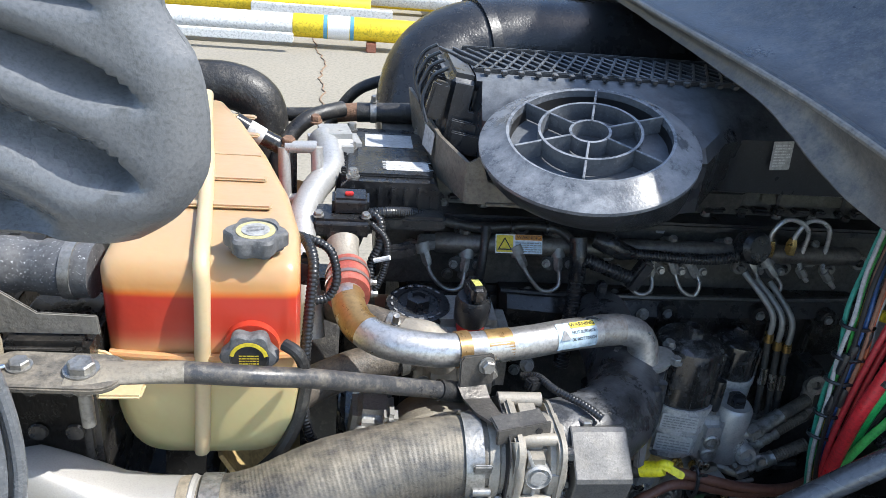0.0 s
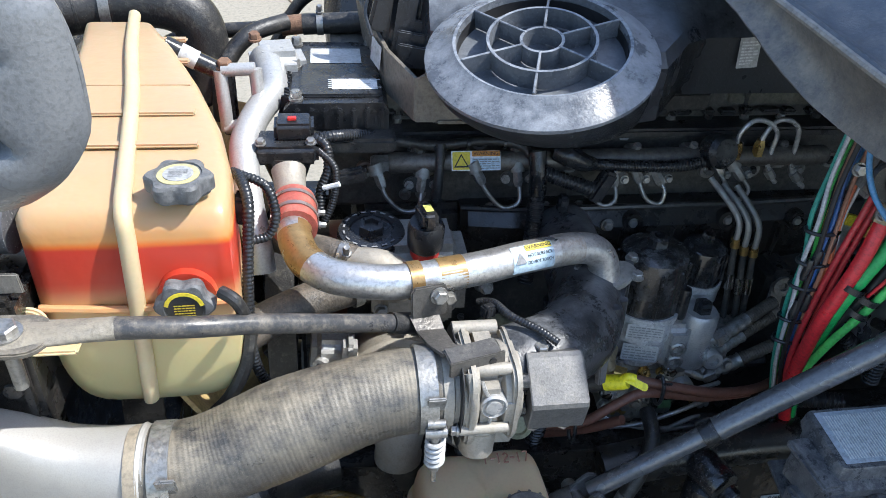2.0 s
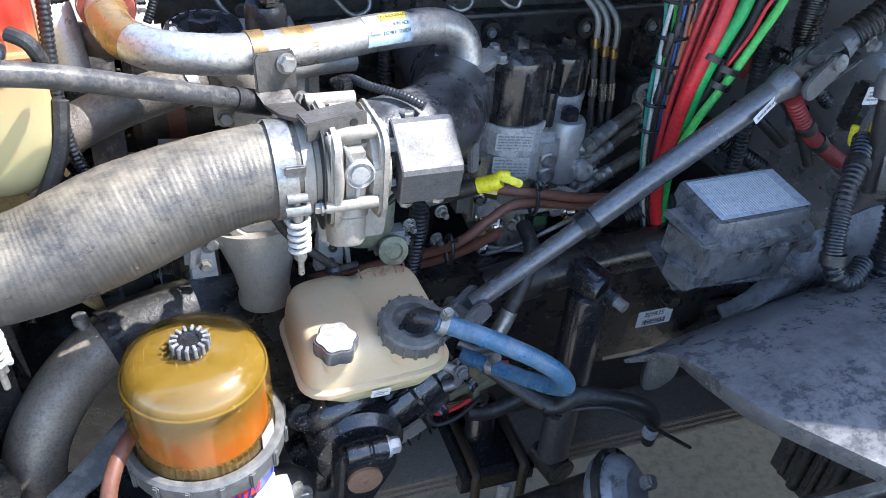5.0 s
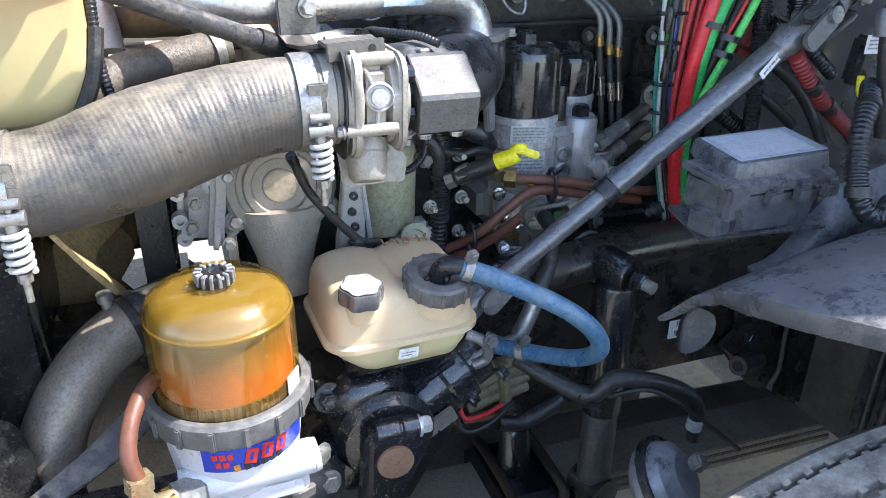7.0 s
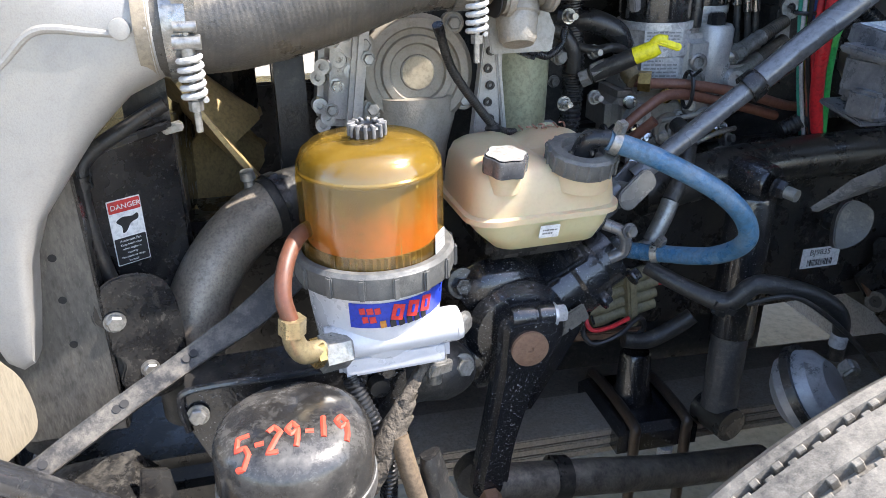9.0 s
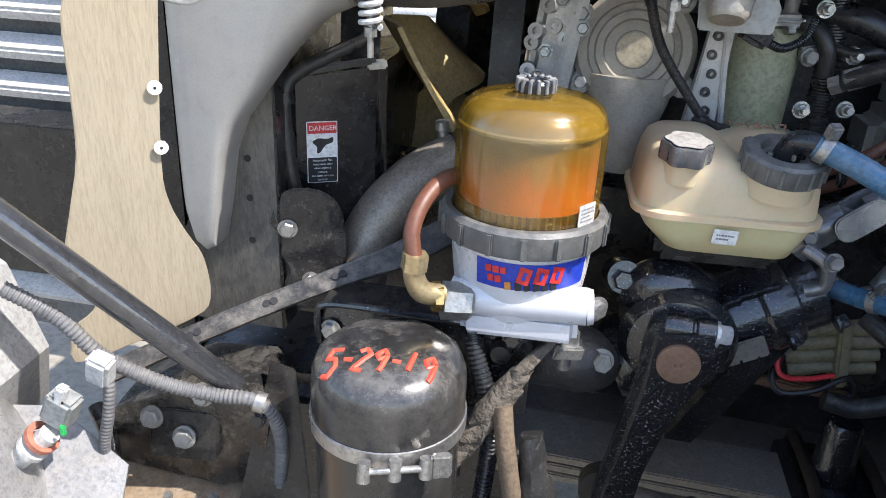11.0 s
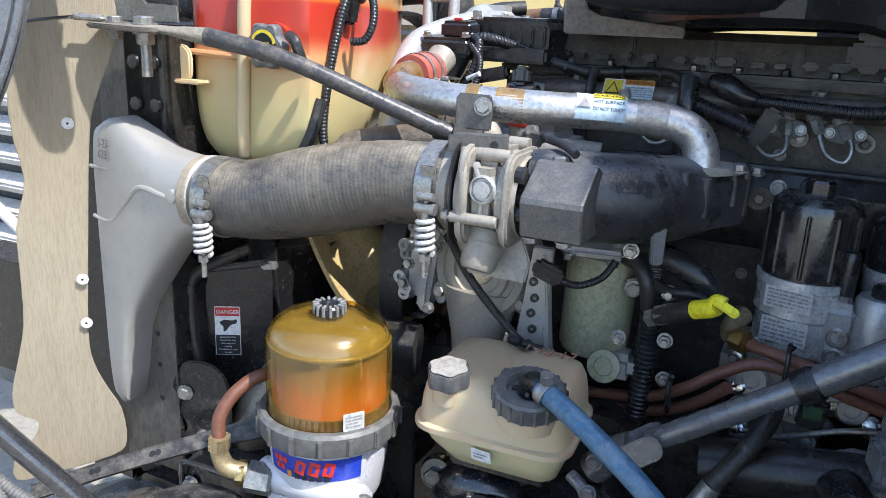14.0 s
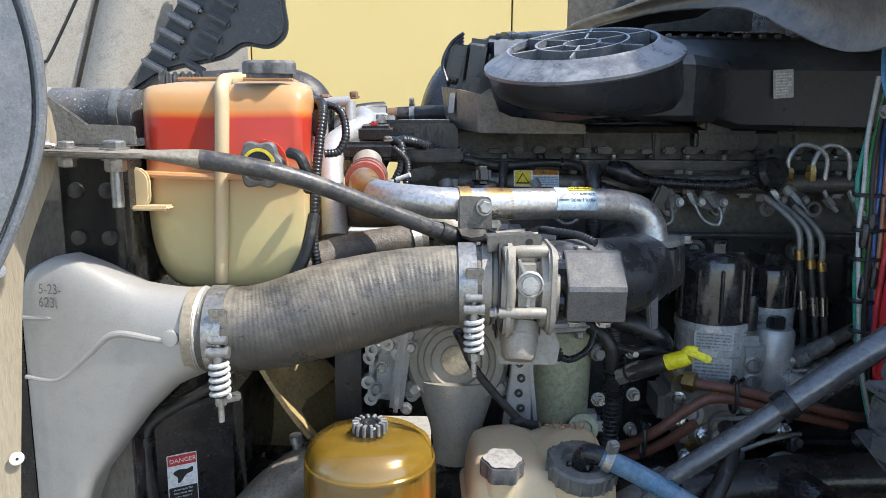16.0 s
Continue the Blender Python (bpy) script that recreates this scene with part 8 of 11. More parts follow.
    part("conduit", ribbed([(-0.232, 0.16, 1.575), (-0.222, 0.13, 1.585), (-0.213, 0.10, 1.575), (-0.215, 0.085, 1.54), (-0.219, 0.07, 1.48), (-0.219, 0.06, 1.42), (-0.205, 0.06, 1.375), (-0.17, 0.07, 1.357), (-0.14, 0.08, 1.352)], 0.0058, 0.0042), black_plastic, tl)
    part("loop", ribbed([(-0.222, 0.14, 1.583), (-0.198, 0.13, 1.575), (-0.190, 0.12, 1.548), (-0.198, 0.115, 1.528), (-0.214, 0.11, 1.525)], 0.005, 0.004), black_plastic, tl)
    part("sensor", box((-0.222, 0.115, 1.56), (0.020, 0.022, 0.03), (0, 10, 0), bevel=0.004), black_plastic, tl)
    tl.location.x -= 0.020


build_engine()
build_front_drive()
build_fillers()
build_air_box()
build_rear_plumbing()

# ---- fuel filters ----
def filter_unit(name, at, r, z0, seam, top, ribs, label):
    x, y = at
    th = thing(name, (x, y, z0), label, "fuel filter", "spin-on fuel filters")
    part("bowl", lathe([(0, z0), (r * 0.86, z0), (r * 0.9, z0 + 0.004), (r * 0.9, z0 + (seam - z0) * 0.45), (r * 0.96, z0 + (seam - z0) * 0.5), (r * 0.96, seam - 0.012), (r, seam - 0.010), (r, seam), (0, seam)], (x, y, 0), (0, 0, 1), 56), mat("filter_bowl", (0.70, 0.70, 0.69), (0.58, 0.58, 0.57), 0.32, metal=0.35, dust=DUST, dust_amount=0.2, bump=0.3), th, "grey aluminium bowl")
    # blue-grey dust; part of it paints the sky reflected in the cap
    gloss = mat("filter_cap_black", (0.016, 0.016, 0.017), (0.026, 0.025, 0.024), 0.16, coat=0.6, dust=(0.29, 0.30, 0.31), dust_amount=0.30, dust_top=0.75, bump=0.12, dust_scale=30)
    h = top - seam
    cap = part("cap", lathe([(r * 0.93, seam), (r * 0.93, seam + h * 0.80), (r * 0.88, seam + h * 0.90), (r * 0.72, seam + h * 0.97), (r * 0.3, seam + h), (0, seam + h)], (x, y, 0), (0, 0, 1), 56), gloss, th, "glossy black ribbed cap")
    for k in range(ribs):
        a = 2 * math.pi * k / ribs + 0.2
        part("cap_rib", box((x + r * 0.93 * math.cos(a), y + r * 0.93 * math.sin(a), seam + h * 0.42), (0.007, r * 0.10, h * 0.78), (0, 0, math.degrees(a)), bevel=0.002, seg=1), gloss, cap)
    for k in range(5):
        a = 2 * math.pi * k / 5
        part("top_recess", box((x + r * 0.55 * math.cos(a), y + r * 0.55 * math.sin(a), top - 0.0035), (r * 0.38, r * 0.20, 0.004), (0, 0, math.degrees(a)), bevel=0.0015), gloss, cap)
    part("hex_top", lathe([(0.0, 0), (r * 0.30, 0), (r * 0.30, 0.014), (r * 0.24, 0.017), (r * 0.15, 0.017), (r * 0.14, 0.010), (0, 0.010)], (x, y, top - 0.002), (0, 0, 1), 6), gloss, cap)
    return th


def build_filters():
    big = filter_unit("fuel_filter", (0.292, 0.288), 0.053, 1.195, 1.285, 1.382, 10, "large fuel filter with black cap and grey bowl")
    filter_unit("fuel_filter", (0.388, 0.325), 0.036, 1.235, 1.297, 1.358, 8, "small fuel filter with black cap and grey bowl")
    n = Vector((-0.25, -0.97, 0.0)).normalized()
    for dz, h, s in ((0.052, 0.026, 21), (0.012, 0.030, 22)):
        c = Vector((0.292, 0.288, 1.20 + dz + 0.012)) + n * (0.0515 if dz > 0.03 else 0.0485)
        sticker("data_label", c, n, 0.052, h, label_dirty, big)
        bars(c + n * 0.0008, n, (0.046, h * 0.85), 5, ink_grey, big, seed=s)
    mod = thing("filter_module", (0.33, 0.3, 1.12), "pale cast aluminium filter module with plugs and ports", "filter module")
    part("base_casting", box((0.345, 0.31, 1.205), (0.20, 0.11, 0.06), bevel=0.016, seg=3), cast_alu, mod)
    part("port_column", box((0.335, 0.262, 1.225), (0.045, 0.05, 0.085), bevel=0.012, seg=3), cast_alu, mod)
    part("rear_column", lathe([(0, 0), (0.026, 0), (0.028, 0.005), (0.028, 0.09), (0.024, 0.096), (0, 0.096)], (0.375, 0.27, 1.18), (0, 0, 1), 28), cast_alu, mod)
    part("lower_casting", box((0.30, 0.30, 1.155), (0.17, 0.10, 0.07), bevel=0.018, seg=3), cast_dusty, mod)
    for z in (1.230, 1.206):
        part("port_plug", lathe([(0, -0.008), (0.0125, -0.008), (0.0125, 0.005), (0.010, 0.007), (0.0075, 0.007), (0.007, 0.003), (0, 0.003)], (0.336, 0.240, z), (-0.1, -1, 0), 24), zinc, mod)
    part("prime_pin", lathe([(0, 0), (0.0085, 0), (0.009, 0.004), (0.009, 0.045), (0.0075, 0.05), (0, 0.05)], (0.336, 0.258, 1.275), (0, 0, 1), 24), black_plastic, mod, "black priming pin")
    part("pin_collar", lathe([(0, -0.008), (0.0075, -0.008), (0.0075, 0.004), (0, 0.004)], (0.336, 0.258, 1.272), (0, 0, 1), 6), zinc, mod)
    part("dark_bung", lathe([(0, 0), (0.014, 0), (0.014, 0.012), (0.010, 0.016), (0, 0.016)], (0.376, 0.268, 1.276), (0, 0, 1), 6), black_plastic, mod)
    rnd = random.Random(77)
    for k in range(14):
        p = (rnd.uniform(0.24, 0.42), 0.242 + rnd.uniform(0, 0.01), rnd.uniform(1.10, 1.20))
        part("module_bolt", hex_bolt(p, (rnd.uniform(-0.3, 0.3), -1, rnd.uniform(-0.2, 0.3)), rnd.uniform(0.006, 0.010), 0.010), zinc if k % 3 else brass_mat, mod)
    for k, (x, z, r) in enumerate(((0.255, 1.155, 0.020), (0.305, 1.135, 0.024), (0.365, 1.145, 0.018), (0.285, 1.10, 0.016), (0.40, 1.20, 0.016))):
        part("pump_boss", lathe([(0, -0.03), (r, -0.03), (r, 0.004), (r * 0.85, 0.008), (r * 0.5, 0.008), (r * 0.45, 0.002), (0, 0.002)], (x, 0.245, z), (0.05, -1, 0.1), 24), cast_dusty if k % 2 else cast_alu, mod)
    part("pump_body", lathe([(0, 0), (0.045, 0), (0.048, 0.01), (0.048, 0.07), (0.04, 0.085), (0, 0.085)], (0.30, 0.33, 1.10), (-0.1, -1, 0), 36), cast_dusty, mod)
    part("pump_sensor", box((0.325, 0.225, 1.14), (0.030, 0.022, 0.036), (0, 8, 0), bevel=0.003), black_plastic, mod)
    sticker("sensor_label", (0.325, 0.2135, 1.144), (0, -1, 0), 0.020, 0.016, mat("pcb_green", (0.05, 0.12, 0.06), None, 0.4), mod)
    # small fittings and pipes on the pump face
    for k in range(16):
        p = Vector((rnd.uniform(0.235, 0.43), 0.236 + rnd.uniform(0, 0.012), rnd.uniform(1.075, 1.19)))
        d = Vector((rnd.uniform(-0.5, 0.5), -1, rnd.uniform(-0.3, 0.5)))
        part("banjo_fitting", lathe([(0, -0.010), (0.0072, -0.010), (0.0072, -0.003), (0.0098, -0.002), (0.0098, 0.004), (0.0062, 0.005), (0.0062, 0.012), (0, 0.013)], p, d, 12), steel if k % 3 == 0 else zinc, mod)
    for k in range(6):
        a = Vector((rnd.uniform(0.24, 0.30), 0.232, rnd.uniform(1.08, 1.17)))
        b = Vector((rnd.uniform(0.34, 0.43), 0.230, rnd.uniform(1.08, 1.17)))
        part("fuel_pipe", tube([a, a.lerp(b, 0.3) + Vector((0, -0.016, rnd.uniform(-0.02, 0.02))), a.lerp(b, 0.7) + Vector((0, -0.018, rnd.uniform(-0.02, 0.02))), b], 0.0036, 10), engine_grey if k % 2 else zinc, mod)
    # yellow dust plug
    yp = thing("yellow_dust_plug", (0.20, 0.14, 1.26), "bright yellow test port plug with a lanyard tab", "dust plug")
    part("plug_cup", tube([(0.190, 0.147, 1.262), (0.206, 0.138, 1.270), (0.214, 0.134, 1.275)], [0.0105, 0.0105, 0.0095], 20), yellow_plastic, yp)
    part("plug_tab", plate(rounded(0.034, 0.010, 0.0045), (0.222, 0.128, 1.277), (-0.15, -0.75, 0.65), 0.005, up=(0.4, 0.2, 0.9)), yellow_plastic, yp)
    part("plug_neck", tube([(0.205, 0.138, 1.272), (0.212, 0.133, 1.283), (0.222, 0.130, 1.282)], 0.0058, 14), yellow_plastic, yp)
    pr = thing("test_port", (0.18, 0.16, 1.24), "black fuel test port hose with steel nut", "test port")
    part("hose", tube([(0.150, 0.175, 1.238), (0.170, 0.160, 1.250), (0.190, 0.147, 1.262)], [0.012, 0.0115, 0.011], 18), black_rubber, pr)
    part("nut", lathe([(0, -0.01), (0.013, -0.01), (0.013, 0.008), (0, 0.008)], (0.158, 0.17, 1.243), (0.7, -0.4, 0.4), 6), zinc, pr)
    part("nut", lathe([(0, -0.006), (0.011, -0.006), (0.011, 0.006), (0, 0.006)], (0.142, 0.18, 1.232), (0.7, -0.4, 0.4), 6), zinc, pr)
    part("branch", tube([(0.13, 0.20, 1.27), (0.155, 0.185, 1.265), (0.175, 0.18, 1.268), (0.20, 0.19, 1.262)], 0.006, 12), black_rubber, pr)
    part("dark_elbow", tube([(0.12, 0.22, 1.30), (0.15, 0.20, 1.30), (0.185, 0.195, 1.285), (0.20, 0.20, 1.265)], 0.015, 18), black_plastic, pr)
    # braided hoses to the chassis
    for k, (a, b) in enumerate((((0.405, 0.252, 1.236), (0.500, 0.285, 1.272)), ((0.402, 0.256, 1.200), (0.505, 0.285, 1.245)), ((0.405, 0.25, 1.165), (0.50, 0.255, 1.212)))):
        A, B = Vector(a), Vector(b)
        th = thing("braided_fuel_hose", a, "short braided steel fuel hose with swivel nuts", "fuel hose", "braided fuel hoses")
        part("elbow", tube([A - Vector((0.028, -0.012, 0.0)), A - Vector((0.010, -0.002, 0.004)), A], 0.0088, 16), zinc, th)
        part("nut", lathe([(0, -0.010), (0.0125, -0.010), (0.0125, 0.008), (0, 0.008)], A, B - A, 6), zinc, th)
        part("nut", lathe([(0, -0.010), (0.0115, -0.010), (0.0115, 0.008), (0, 0.008)], A - Vector((0.03, -0.014, 0)), (1, -0.4, 0), 6), zinc, th)
        part("ferrule", ribbed([A.lerp(B, 0.08), A.lerp(B, 0.5)], 0.0118, 0.014, 0.10, 18), zinc, th)
        part("braid", ribbed([A.lerp(B, 0.5), A.lerp(B, 0.8), B], 0.0098, 0.004, 0.07, 16), grey_rubber, th)
    ey = thing("cable_eye", (0.517, 0.30, 1.27), "steel ring terminal eye on a bracket", "terminal")
    part("eye_ring", ring_band(0.007, 0.0155, 0.006, (0.518, 0.300, 1.288), (-0.1, -1, 0.15), 32), zinc, ey)
    part("eye_tail", plate(rounded(0.022, 0.075, 0.009), (0.519, 0.312, 1.25), (-0.1, -1, 0.15), 0.005), zinc, ey)
    part("bolt", hex_bolt((0.521, 0.306, 1.238), (-0.1, -1, 0.1), 0.008, 0.008), engine_grey, ey)
    part("backing", box((0.53, 0.35, 1.25), (0.05, 0.07, 0.10), bevel=0.012), engine_dark, ey)
    # rust brown fuel hoses
    for pts in ([(0.225, 0.225, 1.213), (0.250, 0.205, 1.213), (0.295, 0.186, 1.212), (0.376, 0.180, 1.196), (0.463, 0.21, 1.168), (0.53, 0.25, 1.15)],
                [(-0.20, 0.25, 1.05), (-0.10, 0.25, 1.065), (0.03, 0.24, 1.085), (0.135, 0.215, 1.113), (0.187, 0.182, 1.152), (0.226, 0.178, 1.184), (0.272, 0.182, 1.202), (0.367, 0.188, 1.180), (0.46, 0.22, 1.15)],
                [(-0.20, 0.255, 1.03), (-0.05, 0.255, 1.045), (0.08, 0.245, 1.075), (0.15, 0.215, 1.098), (0.20, 0.185, 1.135), (0.235, 0.16, 1.175)]):
        th = thing("brown_fuel_hose", pts[0], "rust-brown plastic fuel hose", "fuel hose", "brown fuel hoses")
        part("hose", tube(pts, 0.0070, 16), copper_hose, th)
    for p, d in (((0.290, 0.185, 1.209), (1, 0, -0.1)), ((0.172, 0.182, 1.146), (0.8, -0.3, 0.6))):
        th = thing("cable_tie", p, "black cable tie round the brown hoses", "cable tie", "cable ties")
        part("loop", tube([Vector(p) + Vector((0.0, -0.004 + 0.013 * math.cos(a), 0.024 * math.sin(a) - 0.002)) for a in (2 * math.pi * k / 16 for k in range(17))], 0.0028, 8, 2), black_plastic, th)
        part("tail", tube([Vector(p) + Vector((0, -0.014, 0.018)), Vector(p) + Vector((0.004, -0.024, 0.028))], 0.0022, 6), black_plastic, th)
    br = thing("brass_elbow", (0.225, 0.21, 1.21), "brass push-in elbow on the filter module", "fitting")
    part("elbow", tube([(0.235, 0.245, 1.235), (0.225, 0.225, 1.225), (0.228, 0.21, 1.217)], 0.012, 16), mat("dull_brass", (0.36, 0.29, 0.17), None, 0.45, metal=0.7, dust=DUST, dust_amount=0.3), br)
    part("nut", lathe([(0, -0.008), (0.014, -0.008), (0.014, 0.008), (0, 0.008)], (0.238, 0.203, 1.217), (0.8, -0.5, 0), 6), brass_mat, br)


# ---- air lines and loom ----
def build_loom():
    base = [(0.450, 0.19, 1.62), (0.438, 0.182, 1.545), (0.430, 0.172, 1.490), (0.431, 0.166, 1.432), (0.435, 0.168, 1.361), (0.448, 0.178, 1.265), (0.485, 0.195, 1.16), (0.52, 0.205, 1.07)]
    loom = thing("air_line_loom", (0.45, 0.17, 1.1), "bundle of coloured air lines and wires with black ties", "air lines")
    cols = [("white", -0.004, 0.004, 0.0028), ("brown", 0.004, 0.006, 0.0030), ("blue", 0.011, 0.003, 0.0034), ("orange", 0.019, 0.008, 0.0028), ("teal", -0.002, -0.006, 0.0032), ("lime", 0.006, -0.006, 0.0024), ("yellow", 0.011, -0.005, 0.0022), ("sky", 0.017, -0.004, 0.0030), ("brown", 0.014, 0.011, 0.0026), ("white", 0.024, 0.005, 0.0022), ("black", 0.001, 0.012, 0.0030)]
    rnd = random.Random(3)
    for c, dx, dy, r in cols:
        pts = []
        for i, p in enumerate(base):
            k = 1.0 + 0.5 * (abs(i - 4) / 4)
            pts.append((p[0] + dx * k + rnd.uniform(-0.003, 0.003), p[1] - dy + rnd.uniform(-0.003, 0.003), p[2]))
        part("air_line", tube(pts, r, 10, 6), wire_colors[c], loom)
    for z in (1.475, 1.432, 1.395, 1.34, 1.30):
        x = float(np.interp(-z, [-b[2] for b in base], [b[0] for b in base])) + 0.008
        y = float(np.interp(-z, [-b[2] for b in base], [b[1] for b in base]))
        part("tie_band", tube([Vector((x + 0.021 * math.cos(a), y - 0.001 + 0.013 * math.sin(a), z)) for a in (2 * math.pi * k / 20 for k in range(21))], 0.0026, 8, 2), black_plastic, loom)
    for z, dx, h in ((1.425, -0.004, 0.030), (1.440, 0.004, 0.026), (1.372, 0.010, 0.028), (1.46, 0.018, 0.024), (1.36, -0.002, 0.03)):
        x = float(np.interp(-z, [-b[2] for b in base], [b[0] for b in base])) + dx
        y = float(np.interp(-z, [-b[2] for b in base], [b[1] for b in base])) - 0.010
        part("coupler", lathe([(0, -h / 2), (0.0042, -h / 2), (0.0055, -h / 3), (0.0055, h / 3), (0.0042, h / 2), (0, h / 2)], (x, y, z), (0.06, 0.02, 1), 14), black_plastic, loom, "black push-in coupler")
    reds = thing("red_air_lines", (0.46, 0.15, 1.1), "pair of thin red air lines", "air lines")
    for dx in (0.0, 0.012):
        part("line", tube([(0.492 + dx, 0.16, 1.60), (0.474 + dx, 0.155, 1.52), (0.458 + dx, 0.150, 1.45), (0.452 + dx, 0.152, 1.38), (0.455 + dx, 0.16, 1.29), (0.487, 0.185, 1.17)], 0.0042, 12), mat("dark_red_line", (0.58, 0.04, 0.05), None, 0.42, bump=0.05), reds)
    big = [("thick_red_line", "red", [(0.484, 0.135, 1.510), (0.472, 0.127, 1.465), (0.460, 0.125, 1.418), (0.453, 0.130, 1.365), (0.462, 0.148, 1.285), (0.480, 0.168, 1.20), (0.515, 0.188, 1.11)], 0.0090, "thick red air line"),
           ("thick_green_line", "green", [(0.508, 0.130, 1.512), (0.492, 0.122, 1.470), (0.474, 0.122, 1.425), (0.466, 0.128, 1.375), (0.474, 0.146, 1.31), (0.490, 0.168, 1.22), (0.52, 0.19, 1.12)], 0.0082, "thick green air line"),
           ("lime_line", "lime", [(0.552, 0.115, 1.535), (0.535, 0.108, 1.490), (0.514, 0.108, 1.443), (0.492, 0.113, 1.387), (0.474, 0.125, 1.330), (0.475, 0.15, 1.26)], 0.0054, "bright green air line"),
           ("black_air_line", "black", [(0.525, 0.13, 1.50), (0.508, 0.122, 1.455), (0.492, 0.122, 1.41), (0.478, 0.132, 1.355), (0.474, 0.15, 1.30)], 0.0058, "black air line"),
           ("green_back_line", "green", [(0.50, 0.17, 1.60), (0.486, 0.165, 1.53), (0.478, 0.163, 1.46), (0.472, 0.165, 1.40)], 0.0062, "thin green air line")]
    for name, c, pts, r, lab in big:
        th = thing(name, pts[-1], lab + " from the valve block", "air line", "thick air lines")
        part("line", tube(pts, r, 16), wire_colors[c], th)
        if name.startswith("thick"):
            part("brass_fitting", lathe([(0, -0.006), (0.013, -0.006), (0.013, 0.016), (0.010, 0.02), (0, 0.02)], pts[0], Vector(pts[0]) - Vector(pts[1]), 6), mat("dull_brass", (0.36, 0.29, 0.17), None, 0.45), th)
    for p, d in (((0.470, 0.122, 1.420), (0.3, 0, 1)), ((0.492, 0.118, 1.405), (0.3, 0, 1)), ((0.486, 0.118, 1.385), (0.3, 0, 1))):
        th = thing("cable_tie", p, "wide black cable tie round the air lines", "cable tie", "cable ties")
        part("loop", ring_band(0.0135, 0.0155, 0.008, p, d, 28), black_plastic, th)
    bl = thing("blue_air_loop", (0.45, 0.06, 1.53), "thin blue air line looping below the cowl", "air line")
    part("line", tube([(0.410, 0.12, 1.66), (0.402, 0.10, 1.611), (0.409, 0.082, 1.575), (0.432, 0.062, 1.546), (0.470, 0.055, 1.531), (0.510, 0.06, 1.527), (0.532, 0.075, 1.535)], 0.0032, 12), wire_colors["sky"], bl)
    th = thing("thin_red_wire", (0.52, 0.1, 1.45), "thin red wire beside the green line", "wire")
    part("wire", tube([(0.565, 0.10, 1.515), (0.532, 0.10, 1.512), (0.512, 0.103, 1.49), (0.503, 0.108, 1.45), (0.488, 0.115, 1.41)], 0.0022, 8), wire_colors["red"], th)
    # valve block under the cowl
    vb = thing("air_valve_block", (0.47, 0.13, 1.53), "grey die-cast air valve block with ports", "valve block")
    valve_mat = mat("valve_die_cast", (0.30, 0.29, 0.27), (0.22, 0.215, 0.2), 0.5, metal=0.55, dust=DUST, dust_amount=0.35, bump=0.4)
    part("body", box((0.482, 0.150, 1.585), (0.050, 0.060, 0.060), (0, 12, 0), bevel=0.010, seg=3), valve_mat, vb)
    part("round_diaphragm", lathe([(0, 0), (0.024, 0), (0.026, 0.006), (0.024, 0.012), (0.010, 0.013), (0.010, 0.018), (0.005, 0.018), (0, 0.012)], (0.470, 0.118, 1.590), (-0.1, -1, 0.15), 36), black_rubber, vb)
    part("side_body", box((0.515, 0.12, 1.556), (0.060, 0.045, 0.040), (0, 18, 0), bevel=0.009, seg=3), valve_mat, vb)
    part("side_port", lathe([(0, -0.02), (0.013, -0.02), (0.013, 0.01), (0.009, 0.012), (0, 0.012)], (0.548, 0.108, 1.546), (1, -0.3, -0.2), 20), valve_mat, vb)
    for p in ((0.488, 0.105, 1.545), (0.505, 0.10, 1.575), (0.465, 0.10, 1.555), (0.42, 0.108, 1.61)):
        part("screw", hex_bolt(p, (-0.1, -1, 0.2), 0.007, 0.008), zinc, vb)
    part("yellow_tag", box((0.468, 0.145, 1.520), (0.018, 0.010, 0.014), (0, 15, 0), bevel=0.002), label_yellow, vb)
    sticker("white_tag", (0.474, 0.155, 1.488), (-0.3, -0.9, 0.2), 0.022, 0.045, label_dirty, vb, turn=-15)
    for p in ((0.535, 0.125, 1.528), (0.486, 0.13, 1.518), (0.51, 0.132, 1.522)):
        part("lower_fitting", lathe([(0, -0.012), (0.012, -0.012), (0.012, 0.010), (0, 0.010)], p, (0.2, -0.1, -1), 6), brass_mat if p[0] < 0.52 else valve_mat, vb)
    vb.location += Vector((0.006, 0.028, -0.034))


